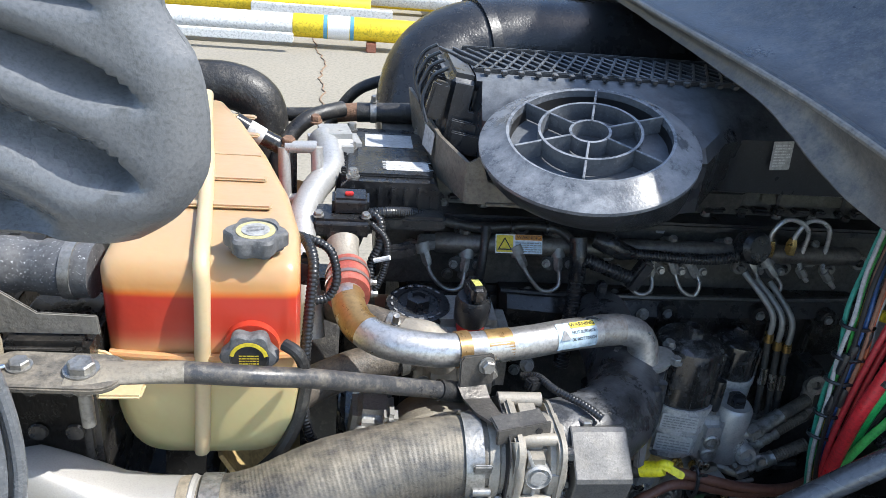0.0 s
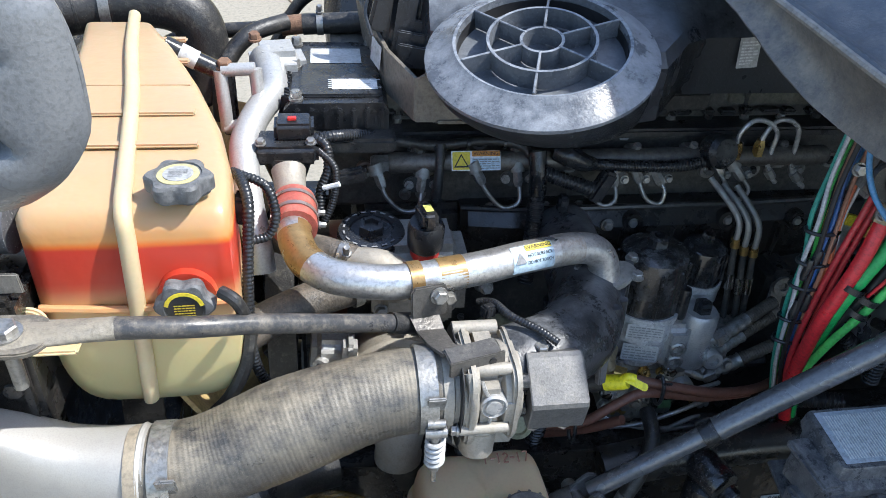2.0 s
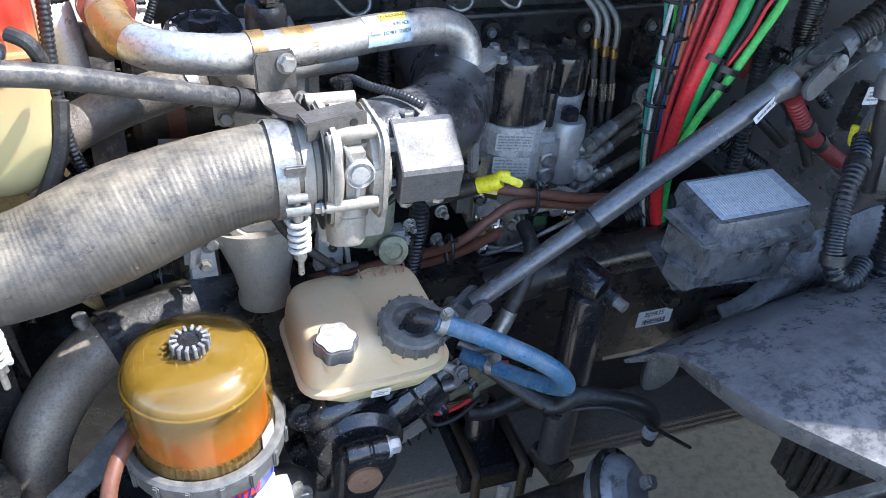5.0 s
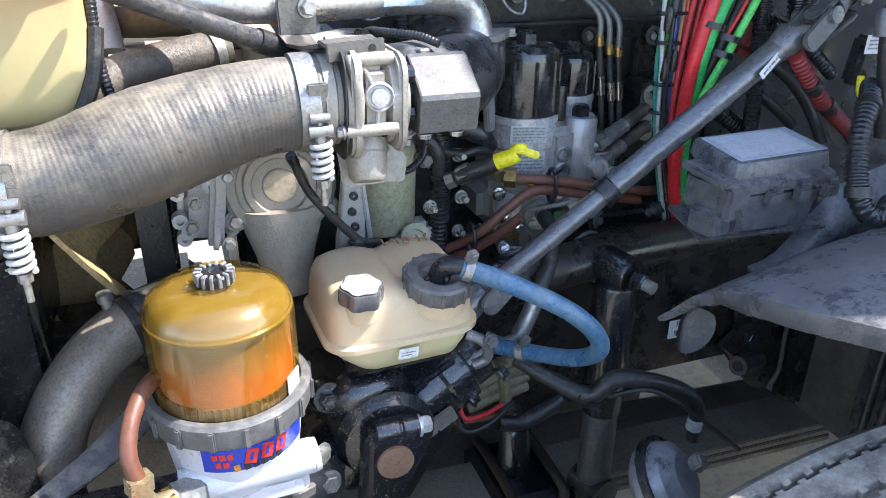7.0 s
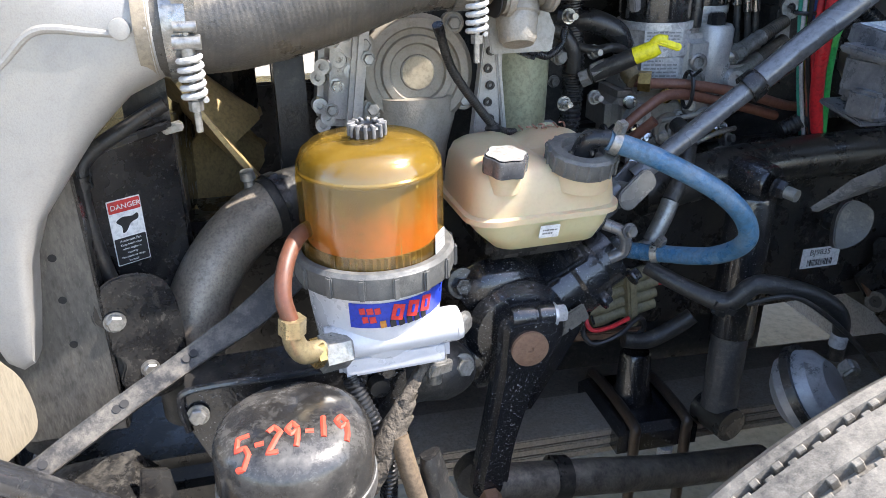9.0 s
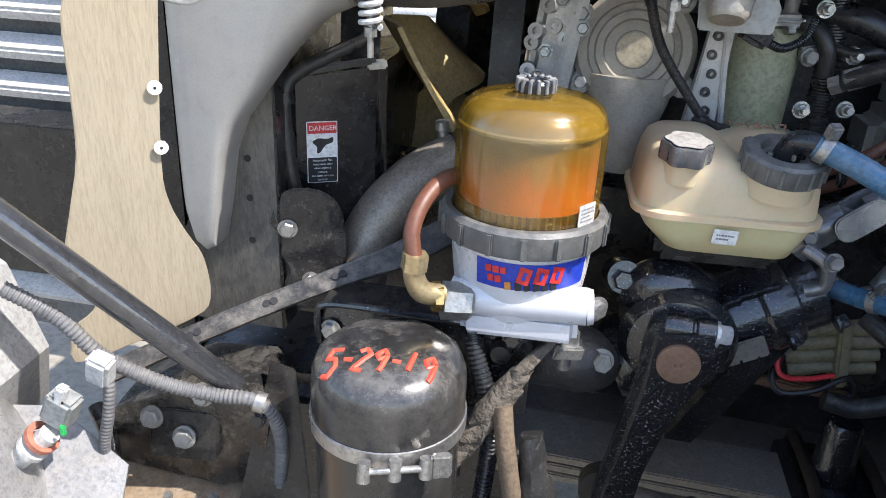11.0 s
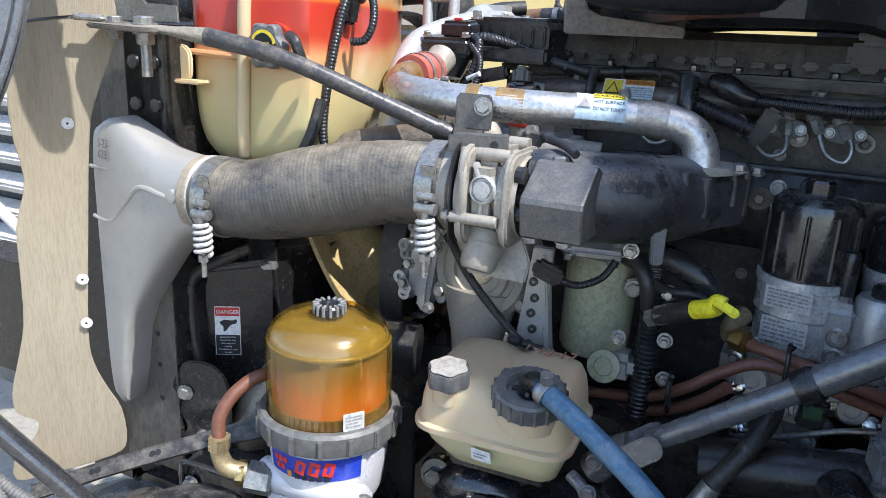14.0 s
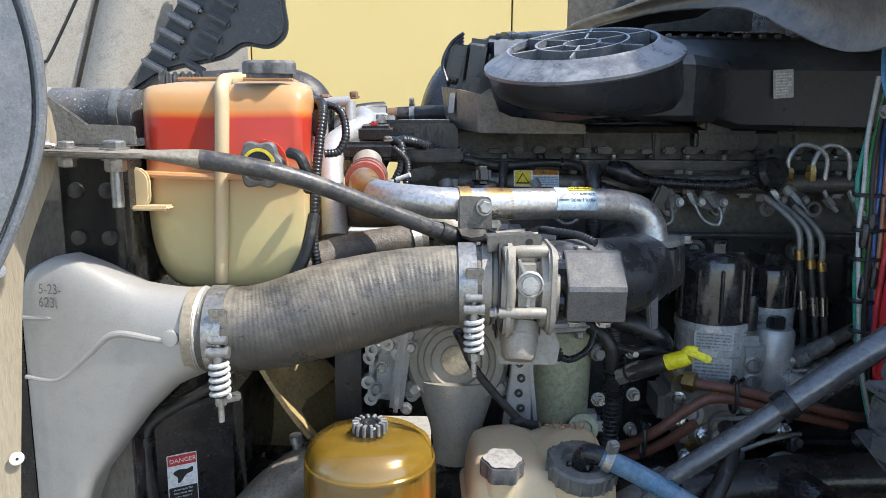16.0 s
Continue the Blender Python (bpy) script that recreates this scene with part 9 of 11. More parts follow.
# ---- steering shaft, fuse box and firewall clutter ----
def build_right_bay():
    sh = thing("steering_shaft", (0.35, 0.07, 1.15), "grey steel steering shaft with universal joints", "steering shaft")
    T, J, B = Vector((0.562, 0.058, 1.432)), Vector((0.311, 0.075, 1.234)), Vector((0.172, 0.083, 1.128))
    d = (T - J).normalized()
    part("upper_tube", tube([T - d * 0.035, J], 0.0155, 28), strut_grey, sh)
    part("collar", lathe([(0, -0.010), (0.0185, -0.010), (0.0185, 0.006), (0.0165, 0.010), (0, 0.010)], J, d, 28), black_paint, sh)
    part("lower_bar", tube([J, B], 0.0125, 24), strut_grey, sh)
    sticker("shaft_label", T - d * 0.072 + Vector((0, -0.0163, 0.002)), Vector((0.1, -1, 0.2)), 0.055, 0.010, label_white, sh, turn=38.5)
    bars(T - d * 0.072 + Vector((0, -0.0173, 0.0022)), Vector((0.1, -1, 0.2)), (0.046, 0.006), 1, ink_grey, sh, seed=8, turn=38.5)
    for s in (-1, 1):
        part("yoke_ear", plate(rounded(0.026, 0.062, 0.012), T + Vector((0, -0.006 + s * 0.018, 0)) - d * 0.012, (0.1, -1, 0.2), 0.007, up=d), strut_grey, sh)
    part("yoke_base", lathe([(0, -0.02), (0.0158, -0.02), (0.0195, -0.006), (0.0200, 0.006), (0, 0.008)], T - d * 0.035, d, 28), strut_grey, sh)
    part("cross_pin", lathe([(0, -0.030), (0.010, -0.030), (0.010, 0.030), (0.004, 0.031), (0, 0.028)], T + d * 0.008, (0.1, -1, 0.2), 20), zinc, sh)
    for s in (-1, 1):
        part("far_yoke_ear", plate(rounded(0.024, 0.058, 0.011), T + Vector((0.010, -0.004, 0)) + Vector((0.62, 0.0, -0.78)) * (s * 0.018) + d * 0.014, (0.62, 0.05, -0.78), 0.006, up=d), strut_grey, sh)
    part("far_hub", lathe([(0, 0.030), (0.021, 0.030), (0.016, 0.046), (0.012, 0.060), (0, 0.060)], T, d, 24), strut_grey, sh)
    part("shaft_boot", ribbed([T + d * 0.050, T + d * 0.075, T + d * 0.11], 0.018, 0.008), black_rubber, sh, "black rubber bellows")
    part("yoke_bolt", hex_bolt(T + d * 0.06 + Vector((0.005, -0.016, -0.01)), (0.3, -1, 0), 0.008, 0.01), zinc, sh)
    d2 = (J - B).normalized()
    for s in (-1, 1):
        part("lower_yoke_ear", plate(rounded(0.028, 0.056, 0.012), B + Vector((0, -0.004 + s * 0.017, 0)) - d2 * 0.012, (0.1, -1, 0.2), 0.007, up=d2), strut_grey, sh)
    part("lower_pin", lathe([(0, -0.028), (0.010, -0.028), (0.010, 0.028), (0, 0.028)], B - d2 * 0.022, (0.1, -1, 0.2), 20), zinc, sh)
    part("gear_yoke", tube([B - d2 * 0.022, B - d2 * 0.05, B - d2 * 0.075 + Vector((0, 0, -0.01))], [0.018, 0.020, 0.018], 18), strut_grey, sh)
    part("pinch_bolt", hex_bolt(B - d2 * 0.055 + Vector((-0.01, -0.020, 0.0)), (0, -1, 0.2), 0.008, 0.010), strut_grey, sh)

    fb = thing("fuse_box", (0.45, -0.02, 1.22), "dusty black fuse box with a pale lid label", "fuse box")
    rot = (5, 3, 4)
    part("tray", box((0.447, -0.020, 1.255), (0.125, 0.085, 0.055), rot, bevel=0.006), fusebox_mat, fb)
    part("lid", loft([[(x * s + 0.458 - 0.0 * k, y * s - 0.022 + (0.0105 * (k > 1)), z + 0.004 * x * 3 - 0.085 * (y * s) * -1.0) for x, y in rounded(0.140, 0.088, 0.008, 3)] for k, (s, z) in enumerate(((1.0, 1.281), (1.0, 1.292), (0.98, 1.296), (0.95, 1.3115), (0.93, 1.3135)))]), fusebox_mat, fb, smooth=30)
    nn = Vector((-0.02, -0.085, 1)).normalized()
    sticker("lid_label", Vector((0.462, -0.011, 1.3145)), nn, 0.124, 0.072, mat("silver_label", (0.56, 0.61, 0.67), (0.48, 0.53, 0.60), 0.4, metal=0.3, dust=(0.4, 0.4, 0.4), dust_amount=0.3), fb, up=(0, 1, 0))
    for k in range(30):
        part("label_line", box((0.408 + k * 0.0034, -0.012, 1.3151 + 0.00007 * k), (0.0012, 0.060, 0.0004), (5, -1, 0), bevel=0), label_white, fb, smooth=0)
    part("side_pocket", box((0.385, -0.035, 1.268), (0.034, 0.07, 0.040), (0, 4, 8), bevel=0.004), fusebox_mat, fb)
    part("side_step", box((0.378, -0.03, 1.292), (0.03, 0.07, 0.010), (6, 4, 8), bevel=0.003), fusebox_mat, fb)
    part("lower_chin", box((0.372, -0.045, 1.243), (0.03, 0.04, 0.03), (0, 0, 10), bevel=0.004), fusebox_mat, fb)
    for x in (0.435, 0.475, 0.515):
        part("latch", box((x, -0.070, 1.272), (0.020, 0.010, 0.016), (8, 0, 0), bevel=0.002), fusebox_mat, fb)
        part("latch_hook", box((x, -0.074, 1.283), (0.010, 0.006, 0.006), (8, 0, 0), bevel=0.001), fusebox_mat, fb)
    part("base_shelf", plate([(-0.09, -0.03), (0.08, -0.045), (0.085, 0.05), (-0.08, 0.05)], (0.45, -0.02, 1.222), (0, -0.1, 1), 0.006, up=(0, 1, 0)), fusebox_mat, fb)

    fb.location += Vector((0.002, 0.004, -0.009))
    fc = thing("ribbed_cable_black", (0.55, -0.05, 1.2), "thick black corrugated cable beside the fuse box", "cable")
    part("conduit", ribbed([(0.60, -0.015, 1.365), (0.565, -0.048, 1.352), (0.535, -0.073, 1.330), (0.518, -0.093, 1.302), (0.512, -0.108, 1.274), (0.520, -0.118, 1.254), (0.542, -0.118, 1.246), (0.575, -0.10, 1.250)], 0.0122, 0.0068), black_plastic, fc)
    for q, dq in (((0.565, -0.048, 1.352), (0.7, 0.6, 0.35)), ((0.5125, -0.1075, 1.275), (-0.1, -0.35, -1))):
        part("tape_band", ring_band(0.0122, 0.0142, 0.012, q, dq, 24), black_rubber, fc)
    f2 = thing("ribbed_cable_wide", (0.63, -0.1, 1.2), "wide black corrugated conduit at the fender", "conduit")
    part("conduit", ribbed([(0.625, -0.06, 1.36), (0.618, -0.09, 1.29), (0.612, -0.10, 1.24), (0.615, -0.10, 1.20)], 0.019, 0.0075), black_plastic, f2)
    part("upper_run", tube([(0.60, -0.02, 1.47), (0.592, -0.03, 1.42), (0.602, -0.035, 1.36), (0.61, -0.04, 1.31)], 0.010, 14), black_rubber, f2)
    part("boot", tube([(0.588, -0.025, 1.455), (0.584, -0.03, 1.425)], [0.012, 0.014, 0.012], 14), strut_grey, f2)
    rc = thing("ribbed_cable_red", (0.58, 0.04, 1.28), "dark red corrugated battery cable with black tape", "cable")
    part("conduit", ribbed([(0.535, 0.045, 1.395), (0.555, 0.045, 1.372), (0.593, 0.05, 1.337), (0.63, 0.06, 1.312), (0.70, 0.08, 1.27)], 0.0105, 0.006), mat("dark_red_conduit", (0.25, 0.025, 0.025), None, 0.5, dust=DUST, dust_amount=0.2), rc)
    for p in ((0.575, 0.047, 1.353), (0.615, 0.055, 1.322)):
        part("tape", lathe([(0, -0.007), (0.0118, -0.007), (0.0118, 0.007), (0, 0.007)], p, (0.8, 0.1, -0.6), 18), black_rubber, rc)
    for k, (pts, r, rib) in enumerate((([(0.545, 0.13, 1.50), (0.552, 0.13, 1.42), (0.565, 0.135, 1.35), (0.575, 0.14, 1.24)], 0.0115, 1), ([(0.58, 0.15, 1.37), (0.625, 0.14, 1.34), (0.66, 0.13, 1.30), (0.68, 0.11, 1.25)], 0.008, 0),
                                        ([(0.56, 0.16, 1.33), (0.60, 0.15, 1.31), (0.65, 0.14, 1.27)], 0.007, 0), ([(0.53, 0.17, 1.30), (0.57, 0.16, 1.27), (0.63, 0.14, 1.235)], 0.012, 1), ([(0.56, 0.12, 1.42), (0.60, 0.11, 1.40), (0.66, 0.10, 1.35)], 0.009, 1),
                                        ([(0.605, 0.13, 1.50), (0.60, 0.12, 1.44), (0.61, 0.11, 1.40)], 0.016, 1), ([(0.36, 0.24, 1.06), (0.40, 0.22, 1.09), (0.44, 0.22, 1.08), (0.47, 0.24, 1.03)], 0.016, 0), ([(0.47, 0.21, 1.13), (0.52, 0.19, 1.16), (0.58, 0.17, 1.17)], 0.013, 1))):
        th = thing("firewall_cable", pts[0], "black cable in the clutter before the firewall", "cable", "firewall cables")
        part("cable", ribbed(pts, r, 0.006) if rib else tube(pts, r, 14), black_plastic if rib else black_rubber, th)
    cl = thing("yellow_lock_clip", (0.6, -0.02, 1.36), "black connector with a yellow locking clip and white tag", "connector")
    part("connector", box((0.607, -0.010, 1.385), (0.024, 0.024, 0.060), (0, 8, 0), bevel=0.005), black_plastic, cl)
    part("lock_clip", tube([(0.588, -0.034, 1.372), (0.590, -0.036, 1.352), (0.604, -0.036, 1.345), (0.616, -0.036, 1.352), (0.618, -0.034, 1.372)], 0.0045, 10), yellow_plastic, cl)
    sticker("white_tag", (0.600, -0.031, 1.408), (-0.1, -1, 0), 0.024, 0.022, label_white, cl)
    bars((0.600, -0.032, 1.408), (-0.1, -1, 0), (0.018, 0.014), 3, ink_grey, cl, seed=14)
    cl.location += Vector((0.012, 0.036, 0.002))
    dm = thing("firewall_bulge", (0.74, 0.15, 1.2), "rounded grey pressed bulge on the firewall", "panel")
    part("bulge", lathe([(0.13, 0), (0.12, 0.02), (0.09, 0.05), (0.05, 0.065), (0, 0.07)], (0.775, 0.10, 1.33), (-1, 0, 0), 40), mat("firewall_grey", (0.76, 0.76, 0.755)), dm)
    rp = thing("red_battery_boot", (0.56, 0.16, 1.40), "dusty red rubber battery cable boot", "cable boot")
    part("boot", box((0.565, 0.165, 1.40), (0.05, 0.05, 0.06), (10, 20, 0), bevel=0.015, seg=3), mat("dusty_red_rubber", (0.30, 0.05, 0.04), None, 0.7, dust=DUST, dust_amount=0.4), rp)
    pw = thing("pale_wire_boot", (0.57, 0.07, 1.52), "pale taped wire end below the cowl", "wire")
    part("taped_end", tube([(0.560, 0.085, 1.545), (0.575, 0.08, 1.525), (0.585, 0.085, 1.50)], [0.004, 0.0075, 0.004], 12), mat("pale_tape", (0.46, 0.42, 0.34), None, 0.8), pw)
    part("sheath", ribbed([(0.548, 0.09, 1.565), (0.552, 0.085, 1.535), (0.556, 0.088, 1.505)], 0.010, 0.005), black_plastic, pw)


build_filters()
build_loom()
build_right_bay()

# ---- fuel separator ----
def build_separator():
    X, Y = -0.168, -0.028
    fs = thing("fuel_water_separator", (X, Y, 1.0), "fuel water separator with an amber clear cover and a white base", "fuel separator")
    ax = (0, 0, 1)
    at = (X, Y, 0)
    cover = part("clear_cover", lathe([(0.0700, 1.118), (0.0700, 1.203), (0.0688, 1.216), (0.064, 1.228), (0.055, 1.2350), (0.042, 1.2385), (0.016, 1.2405)], at, ax, 72), amber_clear, fs, "scratched amber clear cover", smooth=60)
    cover.visible_shadow = False
    # fuel colour by height: orange in the lower half, darker at both ends
    inner = gradient_material("amber_fuel_gradient", 2, 1.118, 1.216, [(0.0, (0.16, 0.06, 0.012)), (0.16, (0.36, 0.085, 0.005)), (0.34, (0.40, 0.105, 0.006)), (0.50, (0.30, 0.095, 0.008)), (0.68, (0.17, 0.075, 0.012)), (0.85, (0.10, 0.06, 0.016)), (1.0, (0.085, 0.058, 0.018))], 0.3, 0.055, 26, (1.6, 1.6, 0.35))
    olive = gradient_material("olive_stained_film", 2, 1.208, 1.24, [(0.0, (0.15, 0.105, 0.022)), (0.35, (0.19, 0.14, 0.032)), (1.0, (0.13, 0.10, 0.035))], 0.2, 0.015, 40)
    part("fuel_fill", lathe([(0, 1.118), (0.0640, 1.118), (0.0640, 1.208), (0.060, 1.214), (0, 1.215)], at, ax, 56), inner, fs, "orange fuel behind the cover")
    part("upper_film", lathe([(0.0668, 1.2115), (0.0650, 1.218), (0.060, 1.2265), (0.050, 1.2315), (0.038, 1.2345), (0.0, 1.2355)], at, ax, 56), olive, fs, "olive stained upper dome", smooth=60)
    part("dome_rim", lathe([(0.0672, 1.2090), (0.0688, 1.2105), (0.0688, 1.2125), (0.0672, 1.214)], at, ax, 64), olive, fs)
    bm = bmesh.new()
    n = 60
    prof = []
    for k in range(n * 2):
        a = math.pi * k / n
        r = 0.0672 if k % 2 else 0.0645
        prof.append((math.cos(a) * r, math.sin(a) * r))
    rows = [[(X + a, Y + b, z) for a, b in prof] for z in (1.124, 1.142)]
    part("filter_pleats", loft(rows, bm), mat("pleat_brown", (0.11, 0.058, 0.018), None, 0.6), fs)
    vc = part("vent_cap", lathe([(0, 0), (0.0165, 0), (0.0170, 0.003), (0.0170, 0.010), (0.0150, 0.0125), (0.009, 0.0125), (0.008, 0.0105), (0, 0.0105)], (X, Y, 1.238), ax, 48), black_plastic, fs, "ribbed black vent cap with a bleached top")
    for k in range(14):
        a = 2 * math.pi * k / 14
        part("cap_tooth", box((X + 0.0150 * math.cos(a), Y + 0.0150 * math.sin(a), 1.2462), (0.0075, 0.0034, 0.0125), (0, 0, math.degrees(a)), bevel=0.0008, seg=1), mat("bleached_cap", (0.20, 0.20, 0.20), (0.14, 0.14, 0.14), 0.6, dust=(0.55, 0.55, 0.53), dust_amount=0.34, dust_top=1.0), vc)
    col = part("collar", lathe([(0.071, 1.132), (0.077, 1.132), (0.0802, 1.128), (0.0802, 1.111), (0.0788, 1.106), (0.073, 1.104), (0.068, 1.104)], at, ax, 72), collar_grey, fs, "grey threaded collar ring")
    for k in range(16):
        a = 2 * math.pi * k / 16 + 0.1
        part("collar_rib", box((X + 0.0812 * math.cos(a), Y + 0.0812 * math.sin(a), 1.1175), (0.004, 0.007, 0.022), (0, 0, math.degrees(a)), bevel=0.0015), collar_grey, col)
    part("base_bowl", lathe([(0, 1.020), (0.052, 1.020), (0.058, 1.026), (0.062, 1.036), (0.0665, 1.070), (0.0695, 1.106), (0, 1.106)], at, ax, 56), white_alu, fs, "white cast base")
    part("cross_body", tube([(X - 0.058, Y - 0.046, 1.048), (X + 0.0, Y - 0.047, 1.050), (X + 0.07, Y - 0.046, 1.053)], 0.0180, 32), white_alu, fs)
    part("cross_end", lathe([(0, 0), (0.0180, 0.0), (0.0165, 0.006), (0, 0.008)], (X + 0.07, Y - 0.046, 1.053), (1, 0.05, 0.1), 24), white_alu, fs)
    part("lower_block", box((X + 0.008, Y - 0.030, 1.028), (0.112, 0.060, 0.030), (0, -2, 0), bevel=0.007, seg=3), white_alu, fs)
    part("drain_valve", box((X + 0.055, Y - 0.020, 1.002), (0.022, 0.022, 0.026), (0, 0, 20), bevel=0.003), zinc, fs)
    part("drain_handle", box((X + 0.058, Y - 0.032, 0.992), (0.034, 0.008, 0.014), (0, 10, 30), bevel=0.002), zinc, fs)
    part("drain_stem", lathe([(0, -0.03), (0.008, -0.03), (0.008, 0.02), (0, 0.02)], (X + 0.055, Y - 0.020, 0.998), ax, 12), zinc, fs)
    part("side_bolt", hex_bolt((X + 0.078, Y - 0.05, 1.054), (0.6, -0.8, 0), 0.011, 0.006), zinc, fs)
    # plain coloured brand field
    n = Vector((0.32, -0.95, 0.0)).normalized()
    blue = part("blue_label", lathe([(0.0672, 1.071), (0.0676, 1.071), (0.0698, 1.098), (0.0694, 1.098)], at, ax, 72), label_blue, fs, "blue label with red and white bars")
    me = blue.data
    b2 = bmesh.new()
    b2.from_mesh(me)
    bmesh.ops.delete(b2, geom=[v for v in b2.verts if Vector((v.co.x, v.co.y, 0)).normalized().dot(n) < 0.66], context="VERTS")
    b2.to_mesh(me)
    b2.free()
    def on(a_deg, z, w, h, m, name, slant=0.0, rr=0.0):
        a = math.atan2(n.y, n.x) + radians(a_deg)
        d = Vector((math.cos(a), math.sin(a), 0))
        z = z + 0.0265
        r = 0.0674 + (z - 1.071) * 0.082 + 0.0005 + rr
        sticker(name, Vector((X, Y, z)) + d * r, d, w, h, m, fs, turn=slant, r=0.0004, thick=0.0005)
    for k, (a, w) in enumerate(((-38, 0.0055), (-32, 0.006), (-26, 0.0055), (-36, 0.0055), (-30, 0.006))):
        on(a, 1.0635 if k < 3 else 1.054, w, 0.0065, label_red, "label_bar", 8)
    for a in (-10, 3, 16):
        on(a, 1.060, 0.0118, 0.0165, label_red, "label_block", -14)
        on(a, 1.060, 0.0030, 0.008, label_blue, "label_block_core", -14, 0.0006)
    for a in (-22, -14, -7, 0, 7, 14):
        on(a, 1.0485, 0.0058, 0.0075, ink if a > -20 else label_orange, "label_wordbar", 8)
    c = Vector((X, Y, 1.142)) + Vector((0.83, -0.558, 0)) * 0.0704
    sticker("white_data_label", c, (0.83, -0.558, 0), 0.024, 0.020, label_dirty, fs)
    bars(c + Vector((0.83, -0.558, 0)) * 0.0008, (0.83, -0.558, 0), (0.019, 0.015), 4, ink_grey, fs, seed=33)
    # inlet fitting and brown hose
    ft = thing("brass_inlet_fitting", (-0.25, -0.10, 1.05), "brass elbow with a zinc nut at the separator inlet", "fitting")
    part("elbow", tube([(-0.262, -0.106, 1.082), (-0.262, -0.106, 1.062), (-0.254, -0.103, 1.046), (-0.238, -0.092, 1.040)], [0.0100, 0.0100, 0.0108, 0.0100], 20), mat("worn_brass", (0.50, 0.40, 0.22), (0.38, 0.30, 0.17), 0.38, metal=0.7, dust=DUST, dust_amount=0.25), ft)
    part("hose_nut", lathe([(0, -0.008), (0.0125, -0.008), (0.0125, 0.008), (0, 0.008)], (-0.262, -0.106, 1.077), (0.1, 0, 1), 6), mat("worn_brass", (0.5, 0.4, 0.2)), ft)
    part("body_nut", lathe([(0, -0.014), (0.0185, -0.014), (0.0185, 0.012), (0.016, 0.015), (0, 0.015)], (-0.226, -0.082, 1.030), (0.9, 0.35, -0.1), 6), zinc, ft)
    part("ring_nut", lathe([(0, -0.004), (0.0145, -0.004), (0.0145, 0.004), (0, 0.004)], (-0.243, -0.094, 1.038), (0.9, 0.45, -0.1), 6), brass_mat, ft)
    ft.location += Vector((0.006, -0.006, 0.018))
    for dz in (0.018,):
        h = thing("copper_brown_hose", (-0.262, -0.106, 1.08), "copper-brown fuel hose looping to the separator", "fuel hose", "brown fuel hoses")
        part("hose", tube([(-0.262, -0.106, 1.078), (-0.267, -0.098, 1.104), (-0.260, -0.076, 1.128), (-0.243, -0.045, 1.140), (-0.215, 0.0, 1.125), (-0.19, 0.06, 1.07)], 0.0078, 16), mat("copper_brown_hose", (0.115, 0.040, 0.020), (0.15, 0.058, 0.032), 0.45, bump=0.1, dust=DUST, dust_amount=0.15), h)
        h.location += Vector((0.006, -0.006, dz))
    # mount behind the separator
    mb = thing("separator_mount", (-0.17, 0.05, 0.95), "black steel mount behind the separator", "bracket")
    part("back_plate", plate(rounded(0.12, 0.16, 0.015), (-0.165, 0.07, 1.02), (0, -1, 0), 0.012), black_paint, mb)
    part("arm", box((-0.165, 0.14, 1.0), (0.07, 0.12, 0.05), bevel=0.008), black_paint, mb)


